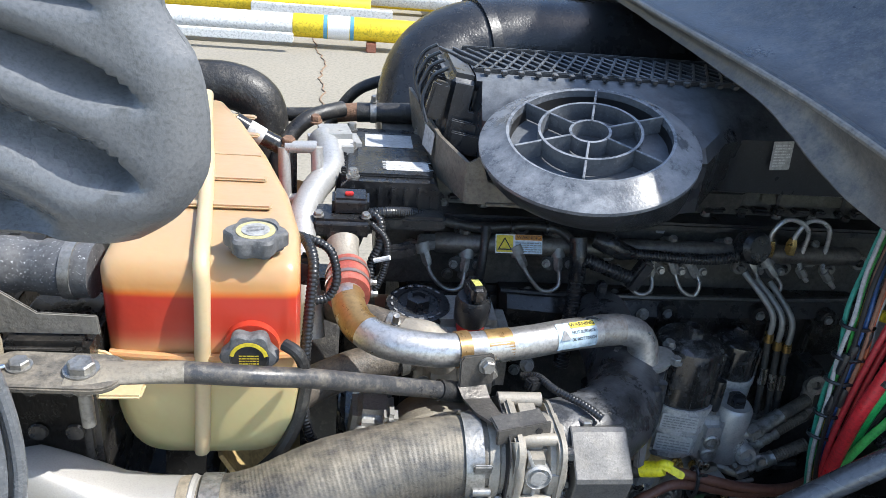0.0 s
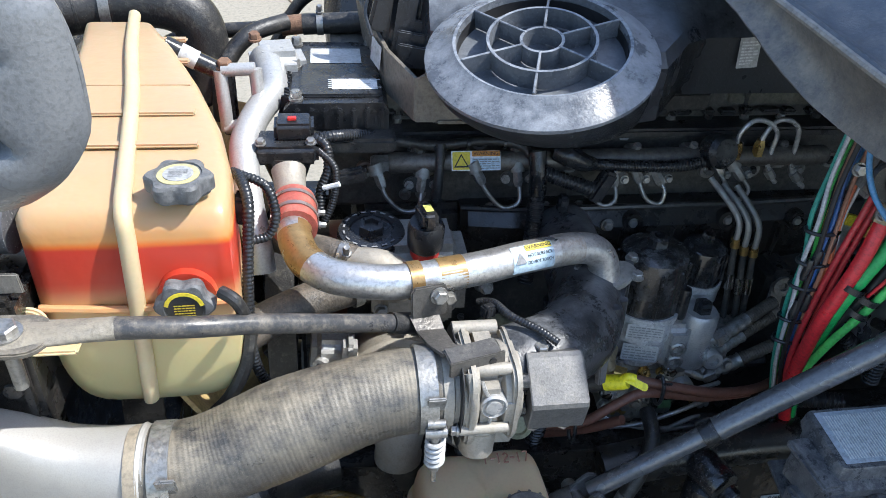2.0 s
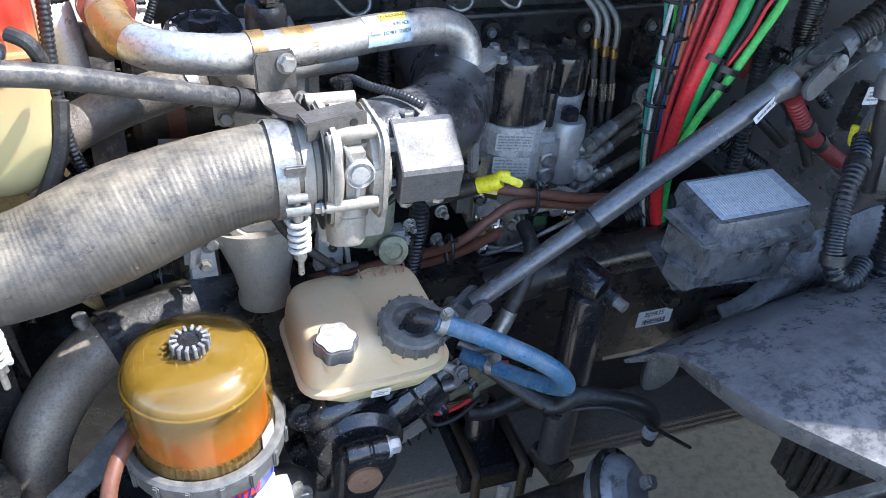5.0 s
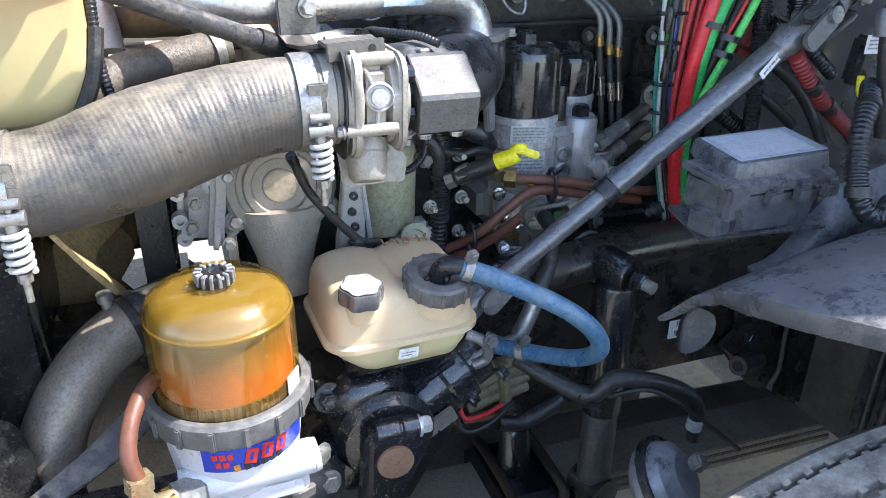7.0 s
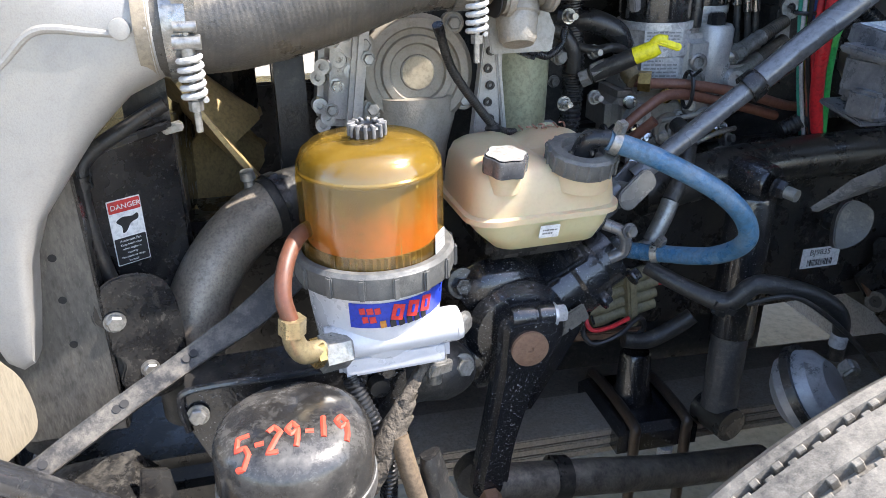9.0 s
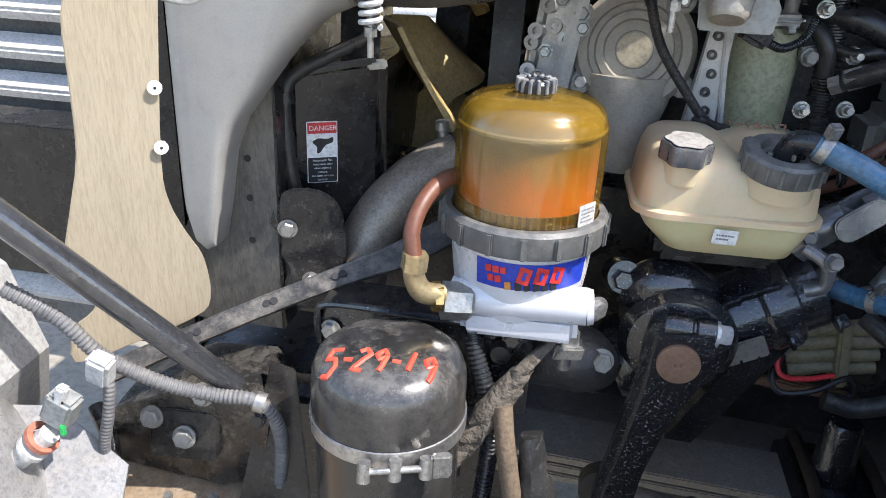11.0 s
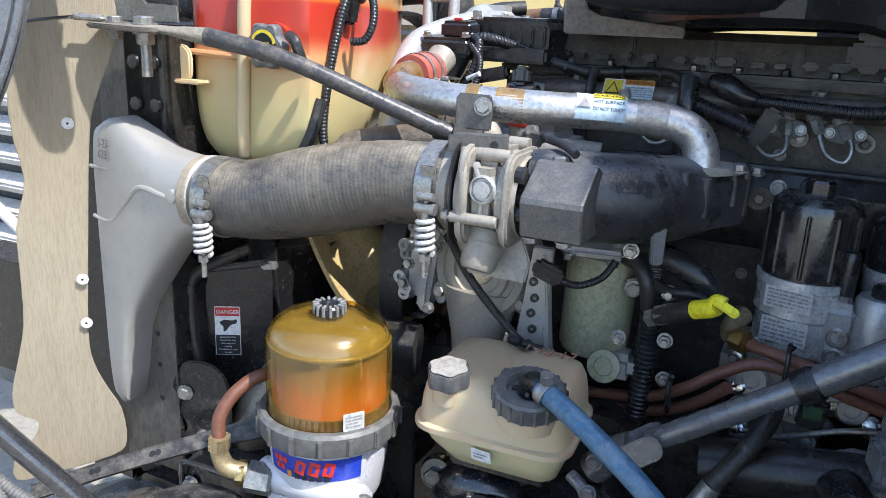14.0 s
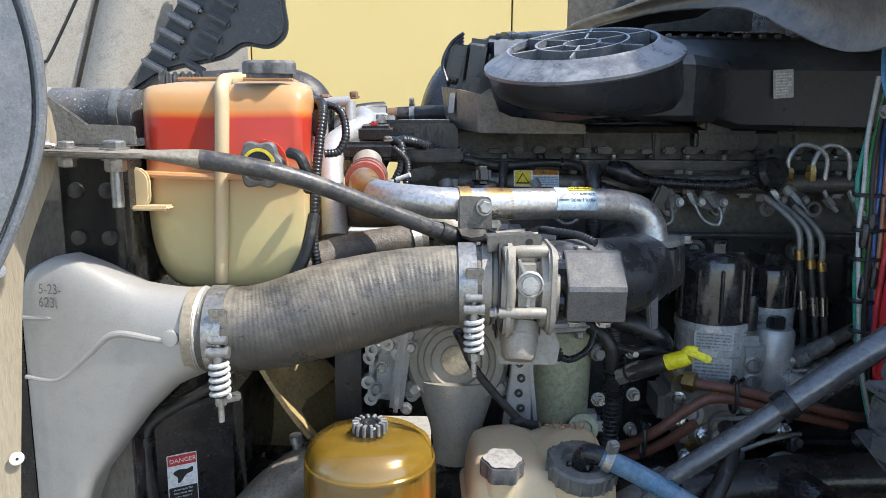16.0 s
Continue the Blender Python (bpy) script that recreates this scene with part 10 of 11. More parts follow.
# ---- power steering reservoir ----
def build_reservoir():
    rs = thing("steering_fluid_reservoir", (0.015, 0.03, 1.10), "yellowed plastic steering fluid reservoir with a faded red date", "fluid reservoir")
    C = Vector((0.018, 0.046, 0))
    rot = Matrix.Rotation(radians(3), 3, "Z")

    def ring(w, d, r, z, dx=0.0, dy=0.0, tilt=0.0):
        return [tuple(C + rot @ Vector((a + dx, b + dy, 0)) + Vector((0, 0, z + tilt * b))) for a, b in rounded(w, d, r, 7)]

    def hump(w, d, z, groove, crown, square=0.36):
        """A ring of the upper shell, with a valley pressed in between its two humps."""
        pts = []
        for k in range(88):
            a = 2 * math.pi * k / 88
            c, s = math.cos(a), math.sin(a)
            x, y = w / 2 * math.copysign(abs(c) ** square, c), d / 2 * math.copysign(abs(s) ** square, s)
            v = math.exp(-((x - 0.004 + 0.10 * y) / 0.011) ** 2)
            if y < 0:
                y += groove * v * min(1.0, -y / (d * 0.3))
            pts.append(tuple(C + rot @ Vector((x, y, 0)) + Vector((0, 0, z + 0.06 * y * crown - 0.008 * v * crown))))
        return pts
    part("lower_shell", loft([ring(0.100, 0.085, 0.02, 1.090, 0.014), ring(0.122, 0.100, 0.022, 1.093, 0.010), ring(0.150, 0.124, 0.026, 1.114, 0.003), ring(0.166, 0.137, 0.030, 1.131)]), reservoir_low, rs, "greenish lower shell", smooth=50)
    part("weld_flange", loft([ring(0.170, 0.141, 0.030, 1.130), ring(0.177, 0.148, 0.032, 1.1315), ring(0.177, 0.148, 0.032, 1.1375), ring(0.170, 0.141, 0.030, 1.139)]), reservoir_mat, rs, smooth=40)
    part("upper_shell", loft([hump(0.168, 0.138, 1.138, 0.0, 0), hump(0.1665, 0.137, 1.150, 0.003, 0), hump(0.164, 0.135, 1.164, 0.006, 0.2), hump(0.159, 0.130, 1.178, 0.008, 0.5), hump(0.150, 0.121, 1.188, 0.009, 0.8), hump(0.138, 0.108, 1.1935, 0.008, 1, 0.42), hump(0.110, 0.084, 1.196, 0.004, 1, 0.5), hump(0.055, 0.042, 1.1965, 0.0, 1, 0.7), hump(0.006, 0.005, 1.1965, 0.0, 1, 1.0)]), reservoir_mat, rs, "cream upper shell", smooth=70)
    part("neck_pad", lathe([(0, -0.02), (0.034, -0.02), (0.033, -0.002), (0.030, 0.0), (0, 0.0)], (0.060, -0.002, 1.183), Vector((0.05, -0.20, 1)).normalized(), 40), reservoir_mat, rs)
    sticker("level_tag", C + Vector((0.002, -0.0705, 1.119)), (0, -1, -0.35), 0.022, 0.017, label_white, rs)
    bars(C + Vector((0.002, -0.0715, 1.119)), (0, -1, -0.35), (0.016, 0.009), 2, ink_grey, rs, seed=41)
    sticker("level_mark", C + Vector((0.006, -0.0640, 1.160)), (0, -1, 0.15), 0.013, 0.004, label_white, rs)
    # caps
    cap = part("dipstick_cap", lathe([(0, 0), (0.022, 0.0), (0.0225, 0.003), (0.0225, 0.015), (0.0215, 0.018), (0.0, 0.019)], (-0.027, -0.012, 1.186), (0.02, -0.12, 1), 84, lobes=6, lobe_depth=0.075, lobe_min=0.019, spin=0.3), mat("sun_faded_cap", (0.075, 0.076, 0.08), (0.11, 0.11, 0.113), 0.26, dust=(0.5, 0.49, 0.46), dust_amount=0.22, dust_top=0.9, bump=0.15, coat=0.7, rough_var=0.06), rs, "star-shaped faded cap")
    part("cap_face", lathe([(0, 0), (0.0196, 0), (0.0196, 0.0006), (0, 0.0008)], (-0.0266, -0.0144, 1.2051), (0.02, -0.12, 1), 84, lobes=6, lobe_depth=0.075, lobe_min=0.015, spin=0.3), mat("bleached_cap_face", (0.36, 0.34, 0.31), (0.28, 0.265, 0.24), 0.5, bump=0.1), cap, "bleached pale cap face")
    part("cap_neck", lathe([(0, -0.02), (0.018, -0.02), (0.018, 0.004), (0, 0.004)], (-0.027, -0.012, 1.186), (0.02, -0.12, 1), 28), reservoir_mat, rs)
    ax2 = Vector((0.05, -0.20, 1)).normalized()
    B = Vector((0.060, -0.002, 1.180))
    big = part("filler_cap", lathe([(0, 0), (0.035, 0), (0.037, 0.003), (0.037, 0.019), (0.0345, 0.022), (0.024, 0.0225), (0.022, 0.015), (0, 0.015)], B, ax2, 60), collar_grey, rs, "wide ribbed dark cap")
    for k in range(18):
        a = 2 * math.pi * k / 18
        u, v, w = frame_of(ax2, (0, 1, 0))
        p = B + (u * math.cos(a) + v * math.sin(a)) * 0.0372 + ax2 * 0.011
        part("cap_rib", lathe([(0, -0.0085), (0.0022, -0.0085), (0.0022, 0.0085), (0, 0.0085)], p, ax2, 6), collar_grey, big)
    part("cap_tabs", box(B + Vector((-0.030, 0.012, 0.020)), (0.010, 0.008, 0.014), (0, -10, 20), bevel=0.002), collar_grey, rs)
    part("cap_cross", box(B + ax2 * 0.017, (0.036, 0.004, 0.006), (-10, 0, 10), bevel=0.001), black_plastic, rs)
    part("cap_cross", box(B + ax2 * 0.017, (0.004, 0.036, 0.006), (-10, 0, 10), bevel=0.001), black_plastic, rs)
    part("nipple", tube([B + ax2 * 0.014, B + Vector((0.004, -0.010, 0.030)), B + Vector((0.014, -0.020, 0.035)), B + Vector((0.024, -0.026, 0.034))], [0.013, 0.0115, 0.0095, 0.009], 18), black_plastic, rs)
    part("rear_fitting", lathe([(0, 0), (0.009, 0), (0.010, 0.006), (0.007, 0.010), (0, 0.011)], (-0.001, 0.112, 1.190), (0, 0.1, 1), 20), black_plastic, rs)
    # faded date in strokes
    strokes = {"1": [[(0.2, 0), (0.2, 1)]], "-": [[(0.0, 0.5), (0.6, 0.5)]], "2": [[(0, 0.8), (0.3, 1), (0.6, 0.75), (0.3, 0.4), (0, 0.05), (0.6, 0.05)]], "7": [[(0, 1), (0.6, 1), (0.2, 0)]],
               "5": [[(0.6, 1), (0.08, 0.98), (0.04, 0.58), (0.42, 0.58), (0.6, 0.3), (0.35, 0.02), (0.0, 0.1)]], "9": [[(0.55, 0.75), (0.3, 1), (0.05, 0.75), (0.25, 0.52), (0.55, 0.7), (0.52, 0.3), (0.42, 0)]]}
    tx = bmesh.new()
    xx = 0.0
    for ch in "1-12-17":
        for s in strokes[ch]:
            pts = [Vector((0.022 + xx + a * 0.010, 0.080 + b * 0.014 + 0.0, 1.2005 + 0.0035 * 0 + 0.0013 * b)) for a, b in s]
            tube(pts, 0.0011, 6, 3, tx)
        xx += 0.0085
    part("faded_date", tx, mat("faded_red", (0.44, 0.22, 0.15), None, 0.7, bump=0), rs)
    part("cradle", box((0.02, 0.06, 1.088), (0.12, 0.10, 0.03), (0, 0, 3), bevel=0.008), black_paint, rs, "black steel cradle")
    # blue return hose
    bh = thing("return_hose", (0.19, 0.0, 1.03), "worn blue-grey return hose with steel clamps", "hose")
    part("hose", tube([(0.078, -0.027, 1.2145), (0.125, -0.043, 1.196), (0.187, -0.060, 1.162), (0.224, -0.064, 1.128), (0.240, -0.052, 1.092), (0.232, -0.005, 1.055), (0.192, 0.062, 1.034), (0.168, 0.090, 1.030)], 0.0108, 22, 10), blue_hose, bh, smooth=60)
    for p, d in (((0.0845, -0.0293, 1.212), (0.9, -0.3, -0.35)), ((0.196, 0.056, 1.036), (-0.7, 0.72, -0.2))):
        part("clamp", ring_band(0.0111, 0.0130, 0.009, p, d, 28), zinc, bh)
        part("clamp_screw", box(Vector(p) + Vector((0.002, -0.006, 0.017)), (0.012, 0.010, 0.014), (20, 0, 20), bevel=0.002), zinc, bh)
    ph = thing("pressure_hose", (0.2, 0.06, 1.0), "black pressure hose with a swaged steel end", "hose")
    part("swage", tube([(0.205, 0.045, 1.045), (0.222, 0.05, 1.075), (0.232, 0.055, 1.095)], 0.0115, 18), zinc, ph)
    part("hose", tube([(0.232, 0.055, 1.095), (0.255, 0.07, 1.13), (0.275, 0.10, 1.16), (0.28, 0.14, 1.17)], 0.011, 16), black_rubber, ph)
    part("pipe", tube([(0.165, 0.065, 1.04), (0.185, 0.05, 1.035), (0.205, 0.045, 1.045)], 0.0075, 14), zinc, ph)
    ph.location += Vector((0.006, 0.050, -0.012))
    lk = thing("link_bracket", (0.12, 0.05, 1.08), "cast steel link bracket between reservoir and shaft", "bracket")
    part("link", tube([(0.105, 0.02, 1.10), (0.125, 0.01, 1.09), (0.130, 0.015, 1.065), (0.115, 0.02, 1.055)], 0.007, 12), strut_grey, lk)
    part("link_bolt", hex_bolt((0.128, 0.004, 1.095), (0.2, -1, 0.2), 0.008, 0.008), strut_grey, lk)


# ---- black canister ----
def build_canister():
    X, Y = -0.266, -0.156
    cn = thing("oil_canister", (X, Y, 0.7), "black dusty canister with a red painted date and a band clamp", "canister")
    gloss = mat("canister_black", (0.013, 0.013, 0.014), (0.026, 0.025, 0.024), 0.15, coat=0.3, dust=(0.33, 0.31, 0.275), dust_amount=0.46, dust_top=0.97, bump=0.12, scale=20, fine=420, dust_scale=9, speck=(0.4, 0.38, 0.34), speck_amount=0.15, rough_var=0.06)
    part("dome", lathe([(0.0705, 0.960), (0.0705, 0.998), (0.0693, 1.010), (0.065, 1.021), (0.055, 1.029), (0.035, 1.0345), (0, 1.037)], (X, Y, 0), (0, 0, 1), 72), gloss, cn, "domed lid", smooth=60)
    part("body", lathe([(0, 0.70), (0.066, 0.70), (0.067, 0.943), (0.0685, 0.954), (0.0685, 0.960), (0, 0.960)], (X, Y, 0), (0, 0, 1), 72), gloss, cn)
    part("clamp_band", lathe([(0.0700, 0.9545), (0.0722, 0.955), (0.0726, 0.962), (0.0722, 0.9690), (0.0708, 0.9695)], (X, Y, 0), (0, 0, 1), 72), mat("band_steel", (0.52, 0.51, 0.49), (0.40, 0.39, 0.37), 0.34, metal=0.85, bump=0.1, dust=DUST, dust_amount=0.25), cn, "steel band clamp")
    a = radians(-70)
    p = Vector((X + 0.076 * math.cos(a), Y + 0.076 * math.sin(a), 0.959))
    part("clamp_bolt", lathe([(0, -0.03), (0.0032, -0.03), (0.0032, 0.03), (0, 0.03)], p + Vector((0, -0.004, 0)), (0.94, 0.34, 0), 12), zinc, cn)
    for s in (-0.026, 0.0, 0.026):
        part("clamp_trunnion", lathe([(0, -0.009), (0.0058, -0.009), (0.0058, 0.009), (0, 0.009)], p + Vector((0.94, 0.34, 0)) * s + Vector((0, -0.003, 0)), (0, 0.2, 1), 14), zinc, cn)
    part("clamp_lug", box(p + Vector((0.036, 0.012, 0)), (0.018, 0.008, 0.024), (0, 0, 20), bevel=0.002), zinc, cn)
    # painted date on the dome
    strokes = {"5": [[(0.62, 1), (0.08, 0.98), (0.04, 0.56), (0.42, 0.58), (0.6, 0.3), (0.35, 0.02), (0.0, 0.1)]], "-": [[(0.05, 0.5), (0.55, 0.5)]], "2": [[(0, 0.8), (0.3, 1), (0.6, 0.75), (0.3, 0.4), (0, 0.05), (0.6, 0.05)]],
               "9": [[(0.55, 0.75), (0.3, 1), (0.05, 0.75), (0.25, 0.52), (0.55, 0.7), (0.52, 0.3), (0.42, 0)]], "1": [[(0.3, 1), (0.25, 0)]]}

    def dome_z(r):
        return float(np.interp(r, [0, 0.035, 0.055, 0.065, 0.0693, 0.0705], [1.037, 1.0345, 1.029, 1.021, 1.010, 0.998]))
    bm = bmesh.new()
    xx = -0.045
    for k, ch in enumerate("5-29-19"):
        w, h = (0.0180, 0.029)
        for s in strokes[ch]:
            dense = [(Vector((*q, 0)), Vector((*r, 0))) for q, r in zip(s, s[1:])]
            pts = []
            for q, r in dense:
                for i in range(5):
                    c = q.lerp(r, i / 5)
                    px, py = xx + c.x * w, -0.051 + c.y * h + 0.0020 * k
                    px, py = px * math.cos(0.05) + py * math.sin(0.05), -px * math.sin(0.05) + py * math.cos(0.05)
                    pts.append(Vector((X + px, Y + py, dome_z(math.hypot(px, py)) - 0.0012)))
            sweep(bm, pts, 0.0029, 8, True)
        xx += 0.0150 if ch != "-" else 0.0110
    part("painted_date", bm, paint_red, cn, "red paint pen date")
    # bracket behind it
    br = thing("canister_bracket", (-0.26, -0.06, 0.9), "black pressed steel bracket with flange bolts", "bracket")
    part("face", plate([(-0.11, 0.0), (-0.115, 0.035), (-0.10, 0.048), (0.09, 0.048), (0.11, 0.03), (0.11, -0.05), (-0.09, -0.05)], (-0.255, -0.055, 0.962), (0, -1, 0.1), 0.004), black_gloss, br)
    part("rim", tube([(-0.365, -0.064, 0.965), (-0.369, -0.062, 0.995), (-0.354, -0.061, 1.010), (-0.255, -0.061, 1.011), (-0.165, -0.061, 1.011)], 0.0040, 8), black_gloss, br)
    part("flange", box((-0.265, -0.035, 1.012), (0.20, 0.045, 0.004), (8, -1, 0), bevel=0.001), black_paint, br)
    part("bolt", hex_bolt((-0.355, -0.0605, 0.98), (0, -1, 0.1), 0.0095, 0.008), zinc, br)
    part("bolt", hex_bolt((-0.165, -0.0605, 1.0), (0, -1, 0.1), 0.009, 0.008), black_gloss, br)
    part("spacer", lathe([(0, 0), (0.012, 0), (0.010, 0.012), (0, 0.012)], (-0.175, -0.06, 0.985), (0, -1, 0), 18), black_paint, br)
    part("lower_arm", box((-0.26, -0.03, 0.86), (0.10, 0.05, 0.12), bevel=0.006), black_paint, br)


# ---- front corner ----
def build_front_corner():
    st = thing("strap_bar", (-0.36, -0.02, 0.95), "worn dusty steel strap bar with slotted holes", "strap")
    P = [(-0.575, -0.128, 0.928), (-0.501, -0.090, 0.962), (-0.429, -0.052, 0.992), (-0.362, -0.022, 1.019), (-0.30, 0.012, 1.040), (-0.25, 0.05, 1.062), (-0.21, 0.09, 1.068)]
    path = curve_points(P, 6)
    wn = mat("worn_strap", (0.040, 0.038, 0.036), (0.07, 0.067, 0.062), 0.42, metal=0.3, dust=(0.36, 0.325, 0.27), dust_amount=0.42, dust_scale=50, bump=0.3)
    secs = []
    for i, p in enumerate(path):
        t = (path[min(i + 1, len(path) - 1)] - path[max(i - 1, 0)]).normalized()
        up = Vector((0.15, -0.62, 0.77))
        side = t.cross(up).normalized()
        w = 0.0112 + 0.005 * max(0.0, min(1.0, (i - 18) / 8)) + 0.0006 * noise.noise(p * 90)
        secs.append([p + side * w, p + side * w + up * 0.005, p + side * w * 0.82 + up * 0.0038, p - side * w * 0.82 + up * 0.0038, p - side * w + up * 0.005, p - side * w])
    part("bar", loft(secs), wn, st, smooth=20)
    for q in ((-0.429, -0.052, 0.9935), (-0.422, -0.0488, 0.9962), (-0.362, -0.0225, 1.0215), (-0.355, -0.0192, 1.0243), (-0.50, -0.0895, 0.9640), (-0.493, -0.0858, 0.9672)):
        part("slot", lathe([(0, 0), (0.0042, 0), (0.0042, 0.0012), (0, 0.0012)], Vector(q) + Vector((0.0, -0.0015, 0.0018)), (0.15, -0.62, 0.77), 14), ink, st)
    gs = thing("gas_strut", (-0.44, -0.13, 0.93), "black hood gas strut, polished by wear", "gas strut")
    a, b = Vector((-0.434, -0.128, 0.938)), Vector((-0.70, -0.295, 1.30))
    part("cylinder", tube([a, b], 0.0135, 24), mat("strut_black", (0.075, 0.077, 0.083), (0.055, 0.057, 0.062), 0.22, metal=0.55, coat=0.9, dust=DUST, dust_amount=0.15, bump=0.1), gs)
    part("end_stud", lathe([(0, -0.012), (0.006, -0.012), (0.009, 0.0), (0, 0.004)], a, a - b, 16), zinc, gs)
    cd = thing("lamp_conduit", (-0.45, -0.16, 0.9), "grey corrugated conduit to the headlamp", "conduit")
    part("conduit", ribbed([(-0.60, -0.215, 1.068), (-0.562, -0.20, 1.036), (-0.530, -0.190, 0.995), (-0.486, -0.170, 0.961), (-0.44, -0.155, 0.945), (-0.404, -0.148, 0.941), (-0.388, -0.135, 0.91), (-0.39, -0.12, 0.86), (-0.40, -0.11, 0.80)], 0.0075, 0.0046), mat("grey_conduit", (0.10, 0.10, 0.105), (0.14, 0.14, 0.14), 0.55, dust=DUST, dust_amount=0.35), cd)
    part("branch", ribbed([(-0.532, -0.191, 0.997), (-0.524, -0.196, 0.97), (-0.526, -0.20, 0.94), (-0.536, -0.20, 0.901), (-0.545, -0.19, 0.86)], 0.0058, 0.0042), mat("grey_conduit", (0.1, 0.1, 0.1)), cd)
    part("p_clamp", ring_band(0.008, 0.0105, 0.010, (-0.398, -0.146, 0.938), (1, 0.1, -0.3), 24), zinc, cd)
    part("clip", box((-0.399, -0.148, 0.92), (0.012, 0.012, 0.016), (0, 20, 0), bevel=0.002), black_plastic, cd)
    # tow hook casting and rusty tray
    kn = thing("hood_hinge_casting", (-0.50, -0.1, 0.8), "black cast hood hinge bracket with bolts", "hinge bracket")
    part("casting", loft([[(-0.60, -0.11, 0.80), (-0.585, -0.115, 0.875), (-0.50, -0.118, 0.918), (-0.425, -0.112, 0.925), (-0.405, -0.11, 0.90), (-0.415, -0.115, 0.83), (-0.46, -0.12, 0.80)],
                          [(-0.60, -0.04, 0.80), (-0.585, -0.04, 0.885), (-0.50, -0.04, 0.928), (-0.425, -0.04, 0.935), (-0.405, -0.04, 0.91), (-0.415, -0.04, 0.83), (-0.46, -0.04, 0.80)]]), mat("hinge_casting", (0.018, 0.018, 0.018), (0.032, 0.03, 0.028), 0.28, metal=0.2, coat=0.3, dust=(0.33, 0.30, 0.25), dust_amount=0.34, bump=0.6, fine=120, dust_scale=40), kn, smooth=25)
    part("inset_plate", plate(rounded(0.075, 0.055, 0.01), (-0.50, -0.116, 0.86), (0.1, -0.95, 0.25), 0.008), black_paint, kn)
    for p in ((-0.535, -0.122, 0.878), (-0.497, -0.126, 0.862), (-0.475, -0.118, 0.915)):
        part("bolt", hex_bolt(p, (0.1, -0.95, 0.25), 0.011, 0.010), engine_grey, kn)
    part("side_wall", plate([(-0.04, -0.10), (0.05, -0.06), (0.035, 0.10), (0.01, 0.11)], (-0.415, -0.11, 0.84), (0.3, -0.9, 0.2), 0.006), black_paint, kn)
    tr = thing("lower_tray", (-0.50, -0.2, 0.75), "rusty muddy steel tray below the hinge", "tray")
    part("tray", plate([(-0.16, -0.12), (0.12, -0.12), (0.12, 0.09), (-0.10, 0.09)], (-0.51, -0.17, 0.775), (0, -0.25, 1), 0.005, up=(0, 1, 0)), mat("muddy_rust", (0.26, 0.17, 0.09), (0.20, 0.15, 0.10), 0.85, bump=0.5, dust=DUST, dust_amount=0.4), tr)
    part("rim", tube([(-0.62, -0.10, 0.86), (-0.585, -0.13, 0.83), (-0.575, -0.17, 0.80), (-0.60, -0.22, 0.775), (-0.66, -0.27, 0.76)], 0.009, 12), black_paint, tr)
    for p in ((-0.505, -0.155, 0.785), (-0.455, -0.150, 0.790), (-0.57, -0.225, 0.765), (-0.52, -0.24, 0.765)):
        part("bolt", hex_bolt(p, (0, -0.1, 1), 0.009, 0.012), zinc, tr)
        part("stud", lathe([(0, 0), (0.005, 0), (0.005, 0.024), (0, 0.024)], p, (0, -0.1, 1), 12), zinc, tr)
    part("upright_tab", plate([(-0.015, 0.0), (0.012, 0.0), (0.004, 0.06), (-0.018, 0.065)], (-0.565, -0.215, 0.765), (0.2, -1, 0.2), 0.004), rust, tr)
    # headlamp back
    hl = thing("headlamp", (-0.60, -0.26, 0.85), "pale grey headlamp housing with a bulb socket", "headlamp")
    part("housing", lathe([(0.11, 0), (0.105, 0.03), (0.085, 0.06), (0.05, 0.075), (0.03, 0.08), (0, 0.08)], (-0.64, -0.30, 0.90), (0.75, 0.35, 0.35), 40), mat("lamp_housing", (0.24, 0.24, 0.24), (0.17, 0.17, 0.17), 0.35, dust=DUST, dust_amount=0.35, bump=0.2), hl)
    part("base_panel", plate([(-0.12, -0.10), (0.06, -0.10), (0.09, 0.02), (0.03, 0.09), (-0.12, 0.12)], (-0.585, -0.255, 0.86), (0.35, -0.55, 0.75), 0.012), mat("lamp_housing", (0.5, 0.5, 0.5)), hl)
    part("bulb_socket", lathe([(0, 0), (0.010, 0), (0.010, 0.016), (0.014, 0.018), (0.014, 0.024), (0.009, 0.026), (0.009, 0.045), (0, 0.045)], (-0.575, -0.262, 0.925), (0.6, 0.1, 0.55), 24), mat("socket_pale", (0.62, 0.60, 0.56), None, 0.4), hl)
    part("seal_ring", ring_band(0.010, 0.0155, 0.005, (-0.552, -0.256, 0.948), (0.6, 0.1, 0.55), 24), mat("seal_orange", (0.45, 0.16, 0.10), None, 0.5), hl)
    part("plug", box((-0.536, -0.245, 0.975), (0.026, 0.022, 0.032), (0, 25, 0), bevel=0.003), mat("grey_plug", (0.26, 0.27, 0.26), None, 0.5), hl)
    part("plug_lock", box((-0.530, -0.25, 0.992), (0.010, 0.010, 0.022), (0, 20, 0), bevel=0.002), label_dirty, hl)
    part("green_tab", box((-0.524, -0.262, 0.966), (0.005, 0.004, 0.010), bevel=0.001), wire_colors["green"], hl)
    part("white_plug", box((-0.515, -0.215, 1.0), (0.022, 0.018, 0.032), (15, 20, 0), bevel=0.003), label_dirty, hl)
    wl_ = thing("bumper_edge", (-0.68, -0.25, 1.0), "pale grey painted bumper corner in the sun", "bumper")
